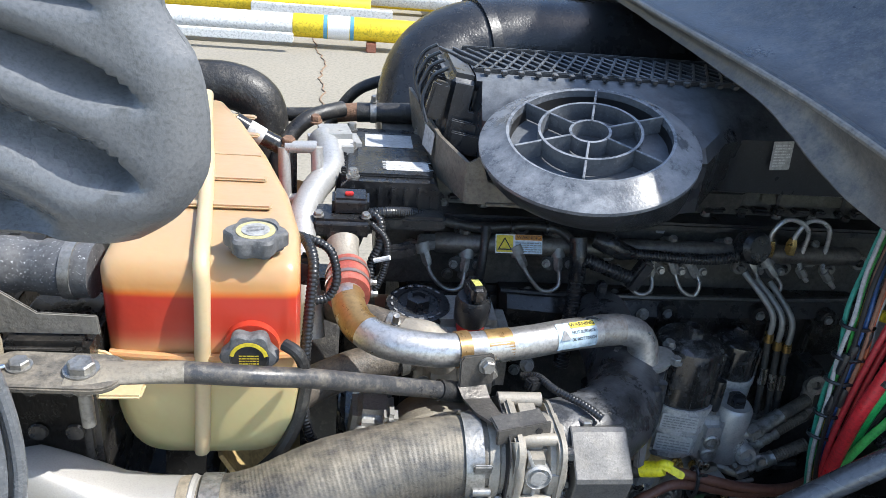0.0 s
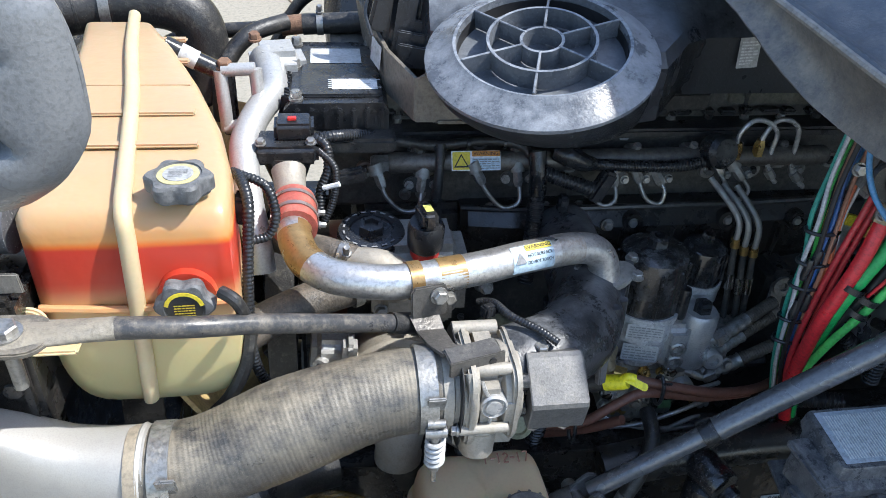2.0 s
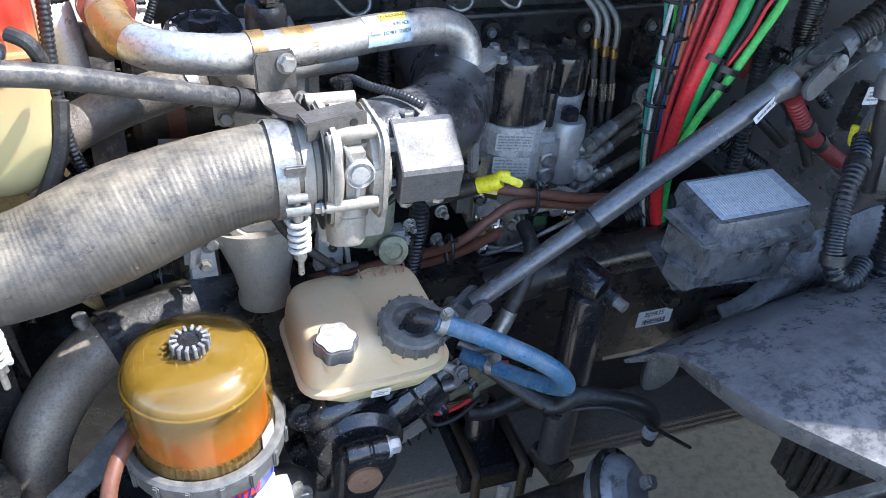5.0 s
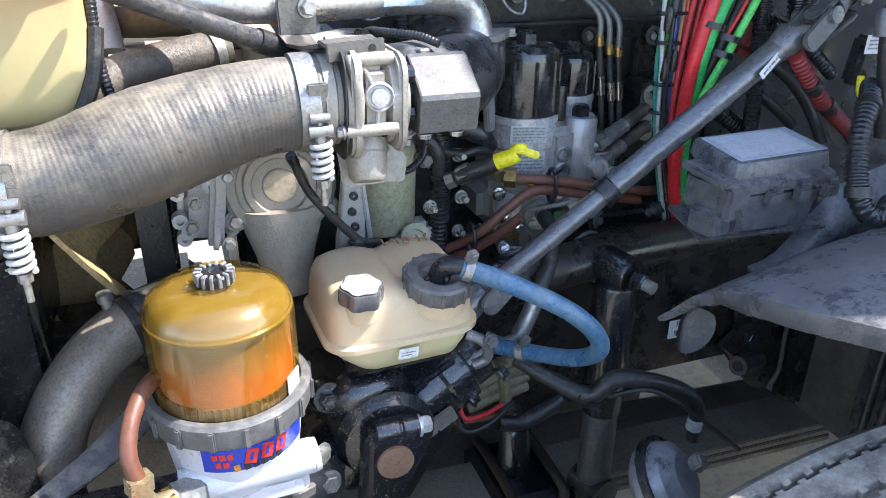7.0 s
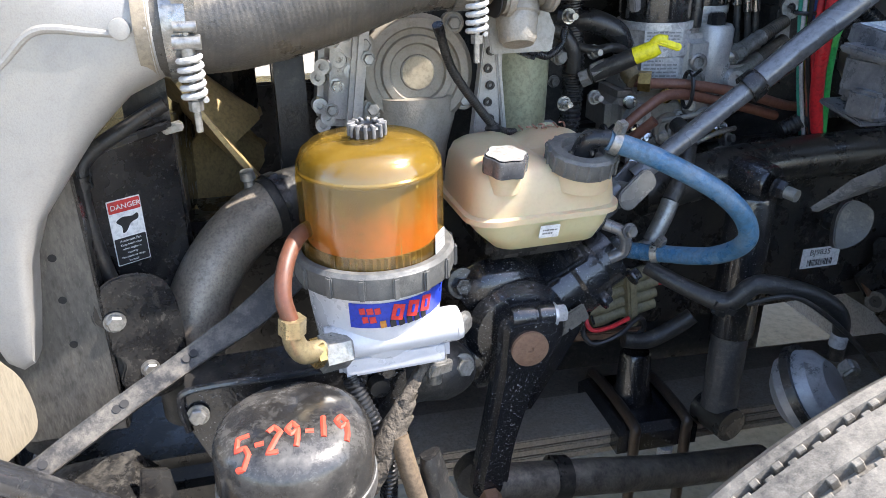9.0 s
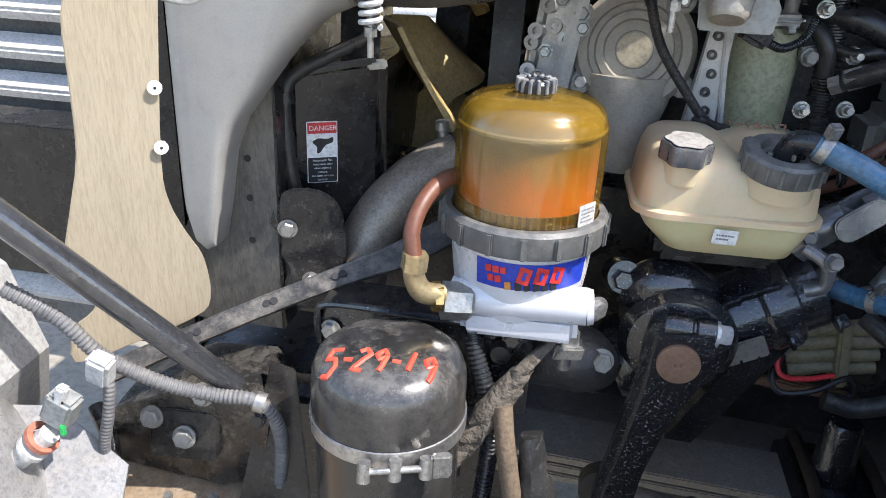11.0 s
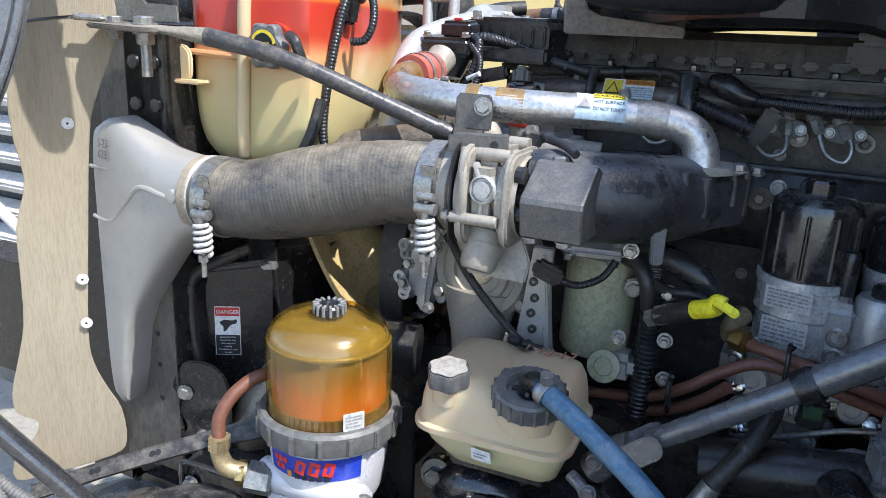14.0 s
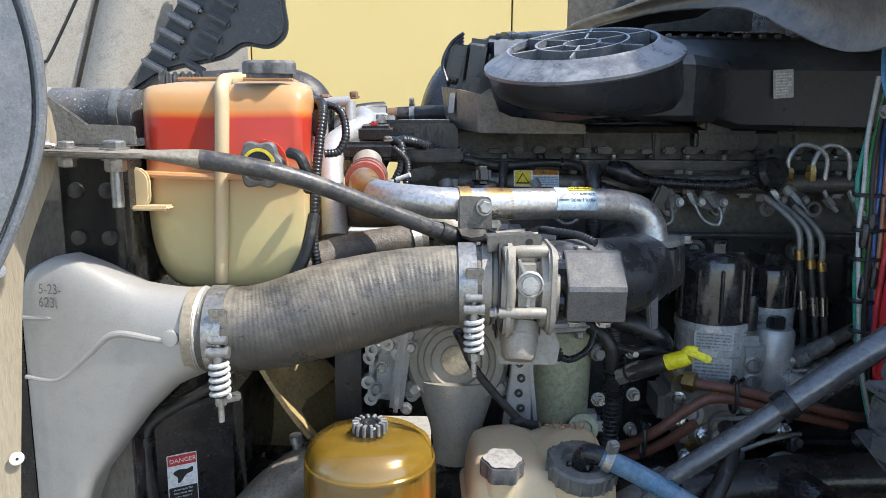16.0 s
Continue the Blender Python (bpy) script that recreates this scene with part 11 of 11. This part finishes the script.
    part("bumper_corner", loft([[(-0.72, -0.30, 0.86), (-0.63, -0.30, 0.90), (-0.60, -0.28, 0.98), (-0.63, -0.26, 1.08), (-0.72, -0.25, 1.12)], [(-0.74, -0.10, 0.84), (-0.66, -0.12, 0.88), (-0.63, -0.14, 0.96), (-0.66, -0.14, 1.05), (-0.74, -0.12, 1.08)]], closed=False), mat("bumper_grey", (0.42, 0.42, 0.41), (0.34, 0.34, 0.33), 0.35, coat=0.3, bump=0.05), wl_)
    # tipped hood grille seen past the shield
    gr = thing("hood_grille", (-1.35, 0.5, 0.6), "grey slatted grille of the tipped hood", "grille")
    gm = mat("grille_grey", (0.60, 0.59, 0.57), (0.50, 0.49, 0.475), 0.5, dust=DUST, dust_amount=0.35)
    # dark sheet behind the slats paints the shade in their gaps
    part("gap_shade_sheet", box((-1.35, 0.58, 0.95), (0.95, 0.03, 0.9), bevel=0.005), mat("grille_shade", (0.16, 0.16, 0.16), None, 0.6), gr)
    for k in range(11):
        part("slat", box((-1.35, 0.53, 0.62 + k * 0.072), (0.95, 0.05, 0.030), (35, 0, 0), bevel=0.006), gm, gr)
    part("diagonal_brace", tube([(-1.62, 0.46, 1.15), (-1.40, 0.46, 1.02), (-1.12, 0.46, 0.87)], 0.014, 12), gm, gr)
    # lower coolant hose
    lh = thing("lower_radiator_hose", (-0.33, 0.1, 0.95), "thick rust-speckled grey lower radiator pipe with rubber ends", "hose")
    part("hose", tube([(-0.17, 0.175, 1.118), (-0.225, 0.160, 1.118), (-0.275, 0.138, 1.108), (-0.318, 0.112, 1.080), (-0.350, 0.088, 1.038), (-0.365, 0.074, 0.990), (-0.372, 0.07, 0.93)], 0.0345, 36), mat("weathered_pipe", (0.32, 0.275, 0.225), (0.22, 0.19, 0.155), 0.42, metal=0.35, bump=0.35, fine=300, dust=(0.40, 0.34, 0.26), dust_amount=0.35, dust_top=0.9, speck=(0.17, 0.085, 0.04), speck_amount=0.6), lh, smooth=60)
    part("rubber_boot", tube([(-0.372, 0.069, 0.975), (-0.373, 0.07, 0.93), (-0.373, 0.07, 0.90)], 0.0375, 28), black_rubber, lh)
    part("upper_sleeve", tube([(-0.268, 0.142, 1.110), (-0.222, 0.161, 1.118), (-0.165, 0.177, 1.118)], 0.0372, 28), black_rubber, lh, "black rubber sleeve on the pipe end")
    part("clamp", ring_band(0.0374, 0.0398, 0.012, (-0.255, 0.148, 1.113), (0.85, 0.42, 0.14), 36), black_plastic, lh)
    part("bleed_screw", lathe([(0, 0), (0.007, 0), (0.006, 0.01), (0.009, 0.012), (0.008, 0.022), (0, 0.024)], (-0.284, 0.145, 1.138), (-0.1, -0.1, 1), 16), zinc, lh)
    # foam-wrapped hose and corrugated lead by the canister
    fh = thing("foam_wrapped_hose", (-0.15, -0.1, 0.8), "crumbling foam-wrapped brown hose", "hose")
    fm = mat("crumbling_foam", (0.13, 0.108, 0.082), (0.07, 0.060, 0.048), 0.95, bump=1.0, fine=90, scale=60, dist=0.006)
    bm = tube([(-0.130, -0.065, 1.0), (-0.150, -0.09, 0.985), (-0.170, -0.105, 0.955), (-0.195, -0.12, 0.915), (-0.215, -0.13, 0.88)], [0.005, 0.008, 0.0145, 0.0125, 0.006], 30, 14)
    for v in bm.verts:
        v.co += Vector((1, 1, 1)) * 0.010 * noise.noise(v.co * 55) + Vector((0.006, 0, 0.006)) * noise.noise(v.co * 140)
    part("foam", bm, fm, fh)
    bm = tube([(-0.135, -0.115, 0.93), (-0.125, -0.12, 0.87), (-0.10, -0.125, 0.80), (-0.09, -0.12, 0.74)], [0.010, 0.018, 0.020, 0.016], 16)
    for v in bm.verts:
        v.co += Vector((1, 1, 1)) * 0.005 * noise.noise(v.co * 60)
    part("foam", bm, black_rubber, fh)
    part("hose", tube([(-0.165, -0.112, 0.955), (-0.158, -0.125, 0.92), (-0.145, -0.135, 0.86), (-0.13, -0.14, 0.78)], 0.0098, 16), mat("brown_old_hose", (0.17, 0.122, 0.075), (0.12, 0.088, 0.058), 0.8, bump=0.4), fh)
    ld = thing("corrugated_lead", (-0.18, -0.08, 0.85), "black corrugated lead below the separator", "lead")
    part("conduit", ribbed([(-0.205, -0.075, 1.01), (-0.197, -0.082, 0.985), (-0.185, -0.09, 0.955), (-0.175, -0.10, 0.91), (-0.18, -0.10, 0.82)], 0.0095, 0.005), black_plastic, ld)
    bo = thing("bottom_boot", (-0.10, 0.0, 0.9), "black rubber boot beside the steering gear", "boot")
    part("boot", tube([(-0.17, 0.02, 0.93), (-0.13, 0.0, 0.955), (-0.09, 0.0, 0.95), (-0.07, 0.02, 0.93)], [0.03, 0.038, 0.036, 0.02], 24), black_rubber, bo)
    part("bolt", hex_bolt((-0.075, -0.02, 0.965), (0.2, -1, 0.2), 0.012, 0.012), zinc, bo)


# ---- steering and axle ----
def build_steering():
    sg = thing("steering_gear", (0.05, 0.08, 0.9), "glossy black speckled steering gear box", "steering gear")
    A, B = Vector((-0.035, 0.06, 0.935)), Vector((0.158, 0.100, 1.032))
    d = (B - A).normalized()
    part("gear_cylinder", lathe([(0, -0.03), (0.042, -0.03), (0.048, -0.02), (0.048, 0.14), (0.052, 0.145), (0.052, 0.175), (0.044, 0.18), (0.044, 0.205), (0.030, 0.212), (0, 0.212)], A, d, 48), black_gloss, sg)
    part("sector_housing", lathe([(0, 0), (0.058, 0), (0.062, 0.01), (0.062, 0.055), (0.052, 0.068), (0.036, 0.072), (0.034, 0.085), (0, 0.085)], (0.003, 0.075, 0.978), (0, -1, 0), 48), black_gloss, sg)
    part("upper_neck", tube([(-0.055, 0.05, 1.015), (-0.03, 0.045, 1.03), (0.0, 0.05, 1.03), (0.03, 0.06, 1.02)], [0.022, 0.028, 0.028, 0.02], 20), black_gloss, sg)
    part("mount_lug", lathe([(0.008, -0.012), (0.020, -0.012), (0.021, 0.0), (0.018, 0.012), (0.008, 0.012)], (-0.062, 0.045, 1.035), (0.2, -1, 0.3), 28), black_gloss, sg)
    part("lug_bolt", hex_bolt((-0.062, 0.035, 1.035), (0.2, -1, 0.3), 0.012, 0.010), black_gloss, sg)
    part("lower_bolt", hex_bolt((-0.082, 0.02, 0.915), (0.1, -1, 0.1), 0.013, 0.016), black_gloss, sg)
    part("raised_plate", box(A.lerp(B, 0.42) + Vector((0.012, -0.050, -0.012)), (0.085, 0.004, 0.026), (0, -26, 6), bevel=0.002), mat("dusty_casting_plate", (0.10, 0.095, 0.085), None, 0.7, dust=DUST, dust_amount=0.5), sg)
    for k in range(4):
        part("cast_letter_bar", box(A.lerp(B, 0.5) + Vector((0.0 + 0.014 * k, -0.0535, -0.035 + 0.007 * k)), (0.003, 0.003, 0.015), (0, 10 - 30 * (k % 2), 0), bevel=0.001), black_gloss, sg)
    for k in range(3):
        part("rib", box(A.lerp(B, 0.25 + 0.2 * k) + Vector((-0.01, -0.035, 0.034)), (0.05, 0.008, 0.008), (0, -26, 6), bevel=0.002), black_gloss, sg)
    for k, p in enumerate(((0.135, 0.045, 1.06), (0.165, 0.055, 1.005), (0.12, 0.04, 0.985))):
        part("end_bolt", hex_bolt(p, d, 0.009, 0.012), black_gloss, sg)
    part("frame_bracket", loft([[(x + dx, y, z) for dx, y in ((-w, 0.098), (w, 0.098), (w, 0.135), (-w, 0.135))] for x, z, w in ((0.040, 0.795, 0.016), (0.075, 0.860, 0.019), (0.140, 0.985, 0.021), (0.158, 1.02, 0.021))]), black_gloss, sg)
    # pitman arm
    pa = thing("pitman_arm", (-0.03, -0.03, 0.75), "black forged pitman arm with a rusty splined shaft end", "pitman arm")
    out = smooth_outline([(-0.030, 0.020), (-0.018, 0.034), (0.020, 0.036), (0.042, 0.028), (0.046, 0.002), (0.038, -0.020), (0.012, -0.075), (-0.008, -0.150), (-0.016, -0.205), (-0.034, -0.222), (-0.056, -0.212), (-0.058, -0.190), (-0.046, -0.120), (-0.034, -0.040)], 4)
    part("arm", plate(out, (0.0, -0.012, 0.978), (0, -1, 0), 0.034, bevel=0.010), black_gloss, pa)
    part("shaft_end", lathe([(0, 0), (0.0215, 0), (0.0215, 0.004), (0.018, 0.005), (0.004, 0.0045), (0.003, 0.002), (0, 0.002)], (0.003, -0.046, 0.974), (0, -1, 0), 36), rust, pa, "rusty splined shaft end")
    part("pinch_tube", lathe([(0, -0.028), (0.013, -0.028), (0.0145, -0.02), (0.0145, -0.002), (0.012, 0.0), (0.012, 0.002), (0.0145, 0.004), (0.0145, 0.022), (0, 0.022)], (0.012, -0.030, 1.006), (1, 0.05, -0.05), 24), black_gloss, pa)
    part("pinch_bolt", hex_bolt((0.034, -0.030, 1.004), (1, 0.05, -0.05), 0.0115, 0.016), mat("white_zinc", (0.66, 0.66, 0.65), None, 0.35, metal=0.5), pa, "pale zinc pinch bolt")
    part("ball_nut", lathe([(0, 0), (0.014, 0), (0.014, 0.014), (0.008, 0.018), (0, 0.018)], (-0.040, -0.046, 0.770), (-0.05, -1, -0.1), 6), rust, pa)
    part("ball_cup", lathe([(0, 0), (0.022, 0), (0.030, 0.01), (0.030, 0.03), (0, 0.034)], (-0.044, 0.012, 0.772), (0, -1, 0), 28), black_rubber, pa)
    pa.location += Vector((-0.003, 0.014, 0.008))
    dl = thing("drag_link", (0.1, 0.0, 0.7), "dirty black drag link tube with clamp", "drag link")
    part("tube", tube([(-0.035, -0.005, 0.772), (0.095, 0.005, 0.745), (0.268, 0.05, 0.680), (0.45, 0.10, 0.62)], 0.024, 24), mat("dusty_link_tube", (0.085, 0.074, 0.062), (0.055, 0.05, 0.044), 0.4, metal=0.2, dust=(0.36, 0.31, 0.24), dust_amount=0.5, dust_scale=35, bump=0.4), dl)
    part("clamp", ring_band(0.0245, 0.029, 0.022, (0.06, 0.003, 0.753), (0.97, 0.05, -0.2), 32), black_paint, dl)
    # axle and spring pack
    axl = thing("front_axle", (0.25, 0.35, 0.5), "rusty dark axle beam and leaf springs", "axle")
    part("beam", loft([[(x, y - 0.05, z), (x, y + 0.05, z), (x, y + 0.05, z + 0.02), (x, y + 0.02, z + 0.03), (x, y + 0.02, z + 0.07), (x, y + 0.05, z + 0.08), (x, y + 0.05, z + 0.10), (x, y - 0.05, z + 0.10), (x, y - 0.05, z + 0.08), (x, y - 0.02, z + 0.07), (x, y - 0.02, z + 0.03), (x, y - 0.05, z + 0.02)] for x, y, z in ((-0.7, 0.30, 0.60), (0.0, 0.30, 0.58), (0.9, 0.30, 0.54))]), mat("axle_brown", (0.17, 0.14, 0.11), (0.22, 0.18, 0.14), 0.8, dust=DUST, dust_amount=0.4, bump=0.5), axl, smooth=20)
    for k in range(3):
        part("leaf", box((0.25, 0.190, 0.692 - 0.016 * k), (1.9 - 0.3 * k, 0.10, 0.013), (0, 1.5, 0), bevel=0.002), mat("dusty_leaf_steel", (0.36, 0.32, 0.265), (0.25, 0.22, 0.18), 0.6, metal=0.1, dust=(0.36, 0.31, 0.24), dust_amount=0.5, bump=0.4, dust_scale=25), axl)
    part("spring_pad", loft([[(0.206, 0.118, 0.668), (0.340, 0.118, 0.664), (0.340, 0.268, 0.664), (0.206, 0.268, 0.668)], [(0.206, 0.118, 0.700), (0.340, 0.118, 0.696), (0.340, 0.268, 0.696), (0.206, 0.268, 0.700)], [(0.216, 0.128, 0.712), (0.330, 0.128, 0.708), (0.330, 0.258, 0.708), (0.216, 0.258, 0.712)]]), black_gloss, axl)
    part("bump_post", lathe([(0, 0), (0.034, 0), (0.032, 0.012), (0.026, 0.03), (0.024, 0.085), (0.020, 0.092), (0, 0.092)], (0.262, 0.190, 0.708), (0, 0, 1), 32), black_gloss, axl)
    for x in (0.230, 0.316):
        part("u_bolt", tube([(x, 0.112, 0.56), (x, 0.112, 0.690), (x, 0.125, 0.718), (x, 0.255, 0.718), (x, 0.272, 0.690), (x, 0.272, 0.56)], 0.0085, 12), mat("oily_rust_bolt", (0.05, 0.04, 0.033), (0.11, 0.075, 0.05), 0.45, metal=0.3, bump=0.5, scale=60), axl, "oily rust-brown U-bolt")
    part("pale_bushing", lathe([(0, 0), (0.012, 0), (0.012, 0.06), (0, 0.06)], (0.293, 0.125, 0.60), (0, 0, 1), 16), label_dirty, axl)
    # shock absorber
    sk = thing("shock_absorber", (0.36, 0.1, 0.7), "glossy black shock absorber with a top bolt", "shock absorber")
    top, low = Vector((0.372, 0.122, 1.067)), Vector((0.356, 0.098, 0.727))
    run = (low - top).normalized()
    part("dust_tube", lathe([(0, -0.012), (0.020, -0.012), (0.030, -0.004), (0.031, 0.0), (0.031, 0.200), (0.029, 0.203), (0.029, 0.19), (0, 0.19)], top, run, 40), black_gloss, sk)
    part("lower_tube", lathe([(0, 0.18), (0.026, 0.18), (0.026, 0.325), (0, 0.325)], top, run, 36), mat("dull_shock_tube", (0.045, 0.045, 0.048), (0.07, 0.07, 0.072), 0.45, dust=DUST, dust_amount=0.3, bump=0.3), sk, "dull lower tube")
    part("top_eye", lathe([(0, -0.026), (0.024, -0.026), (0.026, -0.02), (0.026, 0.02), (0.024, 0.026), (0, 0.026)], top + Vector((-0.004, -0.004, 0.030)), (0.4, -1, -0.1), 32), black_gloss, sk)
    part("eye_bolt", hex_bolt(top + Vector((0.008, -0.034, 0.026)), (0.4, -1, -0.1), 0.014, 0.014), black_gloss, sk)
    part("bolt_end", lathe([(0, 0), (0.0085, 0), (0.0085, 0.016), (0, 0.017)], top + Vector((0.013, -0.047, 0.024)), (0.4, -1, -0.1), 14), engine_grey, sk)
    part("lower_eye", lathe([(0, -0.03), (0.026, -0.03), (0.026, 0.03), (0, 0.03)], low, (0.2, -1, 0), 28), black_paint, sk)
    # brake chamber
    bc = thing("brake_chamber", (0.38, -0.02, 0.8), "worn silver and black brake chamber", "brake chamber")
    part("front_dish", lathe([(0, -0.05), (0.05, -0.05), (0.075, -0.03), (0.082, -0.006), (0.082, 0.0), (0, 0.0)], (0.395, -0.005, 0.805), (0.55, -0.55, 0.62), 40), mat("worn_silver", (0.10, 0.105, 0.115), (0.42, 0.43, 0.44), 0.32, metal=0.4, dust=(0.6, 0.6, 0.6), dust_amount=0.42, scale=18, dust_scale=30), bc)
    part("clamp_ring", ring_band(0.078, 0.090, 0.016, (0.395, -0.005, 0.805), (0.55, -0.55, 0.62), 48), black_paint, bc)
    part("rear_dish", lathe([(0, 0.05), (0.045, 0.05), (0.072, 0.03), (0.08, 0.006), (0.08, 0.0)], (0.395, -0.005, 0.805), (0.55, -0.55, 0.62), 40), mat("worn_silver", (0.36, 0.36, 0.37)), bc)
    part("port", box((0.43, -0.045, 0.875), (0.028, 0.028, 0.03), (20, 30, 0), bevel=0.005), zinc, bc)
    for ob in bc.children:
        ob.scale = (0.64, 0.64, 0.64)
        ob.location *= 0.64
    bc.location += Vector((-0.056, -0.080, 0.099))
    # wrapped harness and air hose above the axle
    wh = thing("wrapped_harness", (0.35, 0.03, 0.95), "taped black chassis harness with a drooping branch", "wiring harness")
    part("harness", tube([(0.205, 0.09, 1.0), (0.24, 0.05, 0.985), (0.277, 0.013, 0.977), (0.306, 0.0, 1.004), (0.35, -0.012, 0.998), (0.394, -0.02, 0.979), (0.417, -0.025, 0.956), (0.424, -0.025, 0.927), (0.429, -0.02, 0.891)], [0.010, 0.011, 0.0125, 0.0120, 0.0120, 0.0115, 0.0110, 0.0100, 0.0095], 20), black_rubber, wh)
    part("tape_knot", box((0.277, 0.013, 0.972), (0.036, 0.030, 0.032), (10, 20, 0), bevel=0.012, seg=3), black_rubber, wh)
    part("thin_lead", tube([(0.297, -0.0, 0.978), (0.341, -0.025, 0.995), (0.397, -0.035, 0.959), (0.459, -0.03, 0.902), (0.516, -0.02, 0.847)], 0.0032, 10), black_rubber, wh)
    part("thin_lead", tube([(0.27, 0.03, 0.955), (0.29, 0.025, 0.965), (0.31, 0.02, 0.972)], 0.004, 8), black_rubber, wh)
    part("print_sleeve", lathe([(0, -0.009), (0.0106, -0.009), (0.0106, 0.009), (0, 0.009)], (0.423, -0.025, 0.922), (-0.05, 0.05, -1), 20), label_dirty, wh)
    # in-line connectors
    ic = thing("inline_connectors", (0.19, 0.1, 0.9), "stack of olive-brown in-line connectors with red and black leads", "connectors")
    om = mat("olive_connector", (0.22, 0.19, 0.11), (0.17, 0.15, 0.09), 0.55, dust=DUST, dust_amount=0.3)
    for k in range(4):
        z = 0.955 - 0.0175 * k
        part("connector", tube([(0.135 + 0.006 * (k % 2), 0.105, z - 0.004), (0.18, 0.105, z + 0.006), (0.235, 0.105, z + 0.014)], [0.0085, 0.0105, 0.0085, 0.0105, 0.0075], 14), om, ic)
    part("holder", box((0.192, 0.095, 0.935), (0.014, 0.022, 0.085), (0, -8, 0), bevel=0.003), om, ic)
    part("red_lead", tube([(0.135, 0.10, 0.938), (0.122, 0.085, 0.922), (0.128, 0.075, 0.905), (0.155, 0.075, 0.905), (0.185, 0.08, 0.912)], 0.0032, 8), wire_colors["red"], ic)
    part("red_lead", tube([(0.235, 0.105, 0.948), (0.25, 0.10, 0.952)], 0.0045, 8), wire_colors["red"], ic)
    part("black_lead", tube([(0.132, 0.10, 0.918), (0.118, 0.08, 0.90), (0.13, 0.07, 0.885), (0.165, 0.07, 0.893), (0.20, 0.08, 0.91), (0.215, 0.09, 0.885), (0.19, 0.09, 0.865)], 0.0036, 8), wire_colors["black"], ic)
    part("rusty_stay", box((0.17, 0.12, 0.865), (0.13, 0.012, 0.012), (0, 4, 0), bevel=0.002), rust, ic)
    part("tape_run", tube([(0.185, 0.09, 0.872), (0.22, 0.085, 0.868), (0.255, 0.08, 0.885), (0.28, 0.075, 0.905)], 0.012, 14), black_rubber, ic)
    ic.location += Vector((0.014, 0.030, 0.0))
    # dark hanger behind the fender and crossmember
    panel_metal = mat("dark_ribbed_metal", (0.16, 0.158, 0.155), (0.11, 0.108, 0.105), 0.28, metal=0.6, dust=DUST, dust_amount=0.2, bump=0.1)
    hg = thing("spring_hanger", (0.56, 0.15, 0.8), "black spring hanger with rusty eye bolt", "hanger")
    part("hanger_plate", plate(smooth_outline([(-0.05, 0.094), (-0.052, 0.052), (-0.078, 0.031), (-0.062, 0.005), (-0.013, -0.054), (0.017, -0.08), (0.047, -0.082), (0.064, -0.057), (0.062, 0.02), (0.06, 0.074)], 3), (0.7, 0.176, 0.86), (0, -1, 0), 0.010, bevel=0.003), black_paint, hg)
    part("hanger_casting", plate(smooth_outline([(-0.052, 0.114), (-0.049, 0.06), (-0.044, -0.02), (-0.05, -0.061), (-0.01, -0.083), (0.042, -0.103), (0.064, -0.074), (0.052, -0.027), (0.019, 0.023), (0.019, 0.064), (0.007, 0.103)], 3), (0.804, 0.170, 0.825), (0, -1, 0), 0.030, bevel=0.008), black_paint, hg)
    part("casting_rim", tube([(0.742, 0.152, 0.938), (0.743, 0.152, 0.886), (0.746, 0.152, 0.821), (0.734, 0.156, 0.784)], 0.004, 10), mat("worn_black_edge", (0.16, 0.15, 0.13), (0.09, 0.085, 0.078), 0.45, metal=0.3, dust=DUST, dust_amount=0.4), hg, "worn pale edge")
    part("eye_sleeve", tube([(0.653, 0.15, 0.852), (0.71, 0.17, 0.842)], 0.017, 28), engine_dark, hg)
    part("sleeve_mouth", ring_band(0.010, 0.0165, 0.006, (0.653, 0.15, 0.852), (-0.057, -0.02, 0.01), 28), mat("worn_black_edge", (0.16, 0.15, 0.13)), hg, "worn sleeve mouth")
    part("rusty_stub", plate([(-0.021, 0.024), (0.013, -0.002), (0.008, -0.021)], (0.65, 0.166, 0.858), (0, -1, 0), 0.006, bevel=0.001), rust, hg, "rusty bracket corner")
    for p, r in (((0.679, 0.165, 0.894), 0.012), ((0.783, 0.15, 0.83), 0.016), ((0.829, 0.15, 0.759), 0.013)):
        part("hanger_bolt", hex_bolt(p, (0, -1, 0.1), r, 0.012), black_gloss, hg)
    sp = thing("step_panel", (0.76, 0.0, 0.7), "dark ribbed metal panel behind the tyre below the cab", "panel")
    part("panel_sheet", box((0.790, -0.07, 0.93), (0.012, 0.20, 0.56), bevel=0.003), panel_metal, sp)
    for k, y in enumerate((0.0, -0.030, -0.060, -0.092, -0.124)):
        part("rib", tube([(0.782, y, 0.66), (0.782, y, 1.20)], 0.011 if k % 2 else 0.007, 16), panel_metal, sp)
    part("upper_bolt", hex_bolt((0.545, 0.165, 1.0), (0, -1, 0.1), 0.014, 0.03), black_paint, hg)


build_separator()
build_reservoir()
build_canister()
build_front_corner()
build_steering()
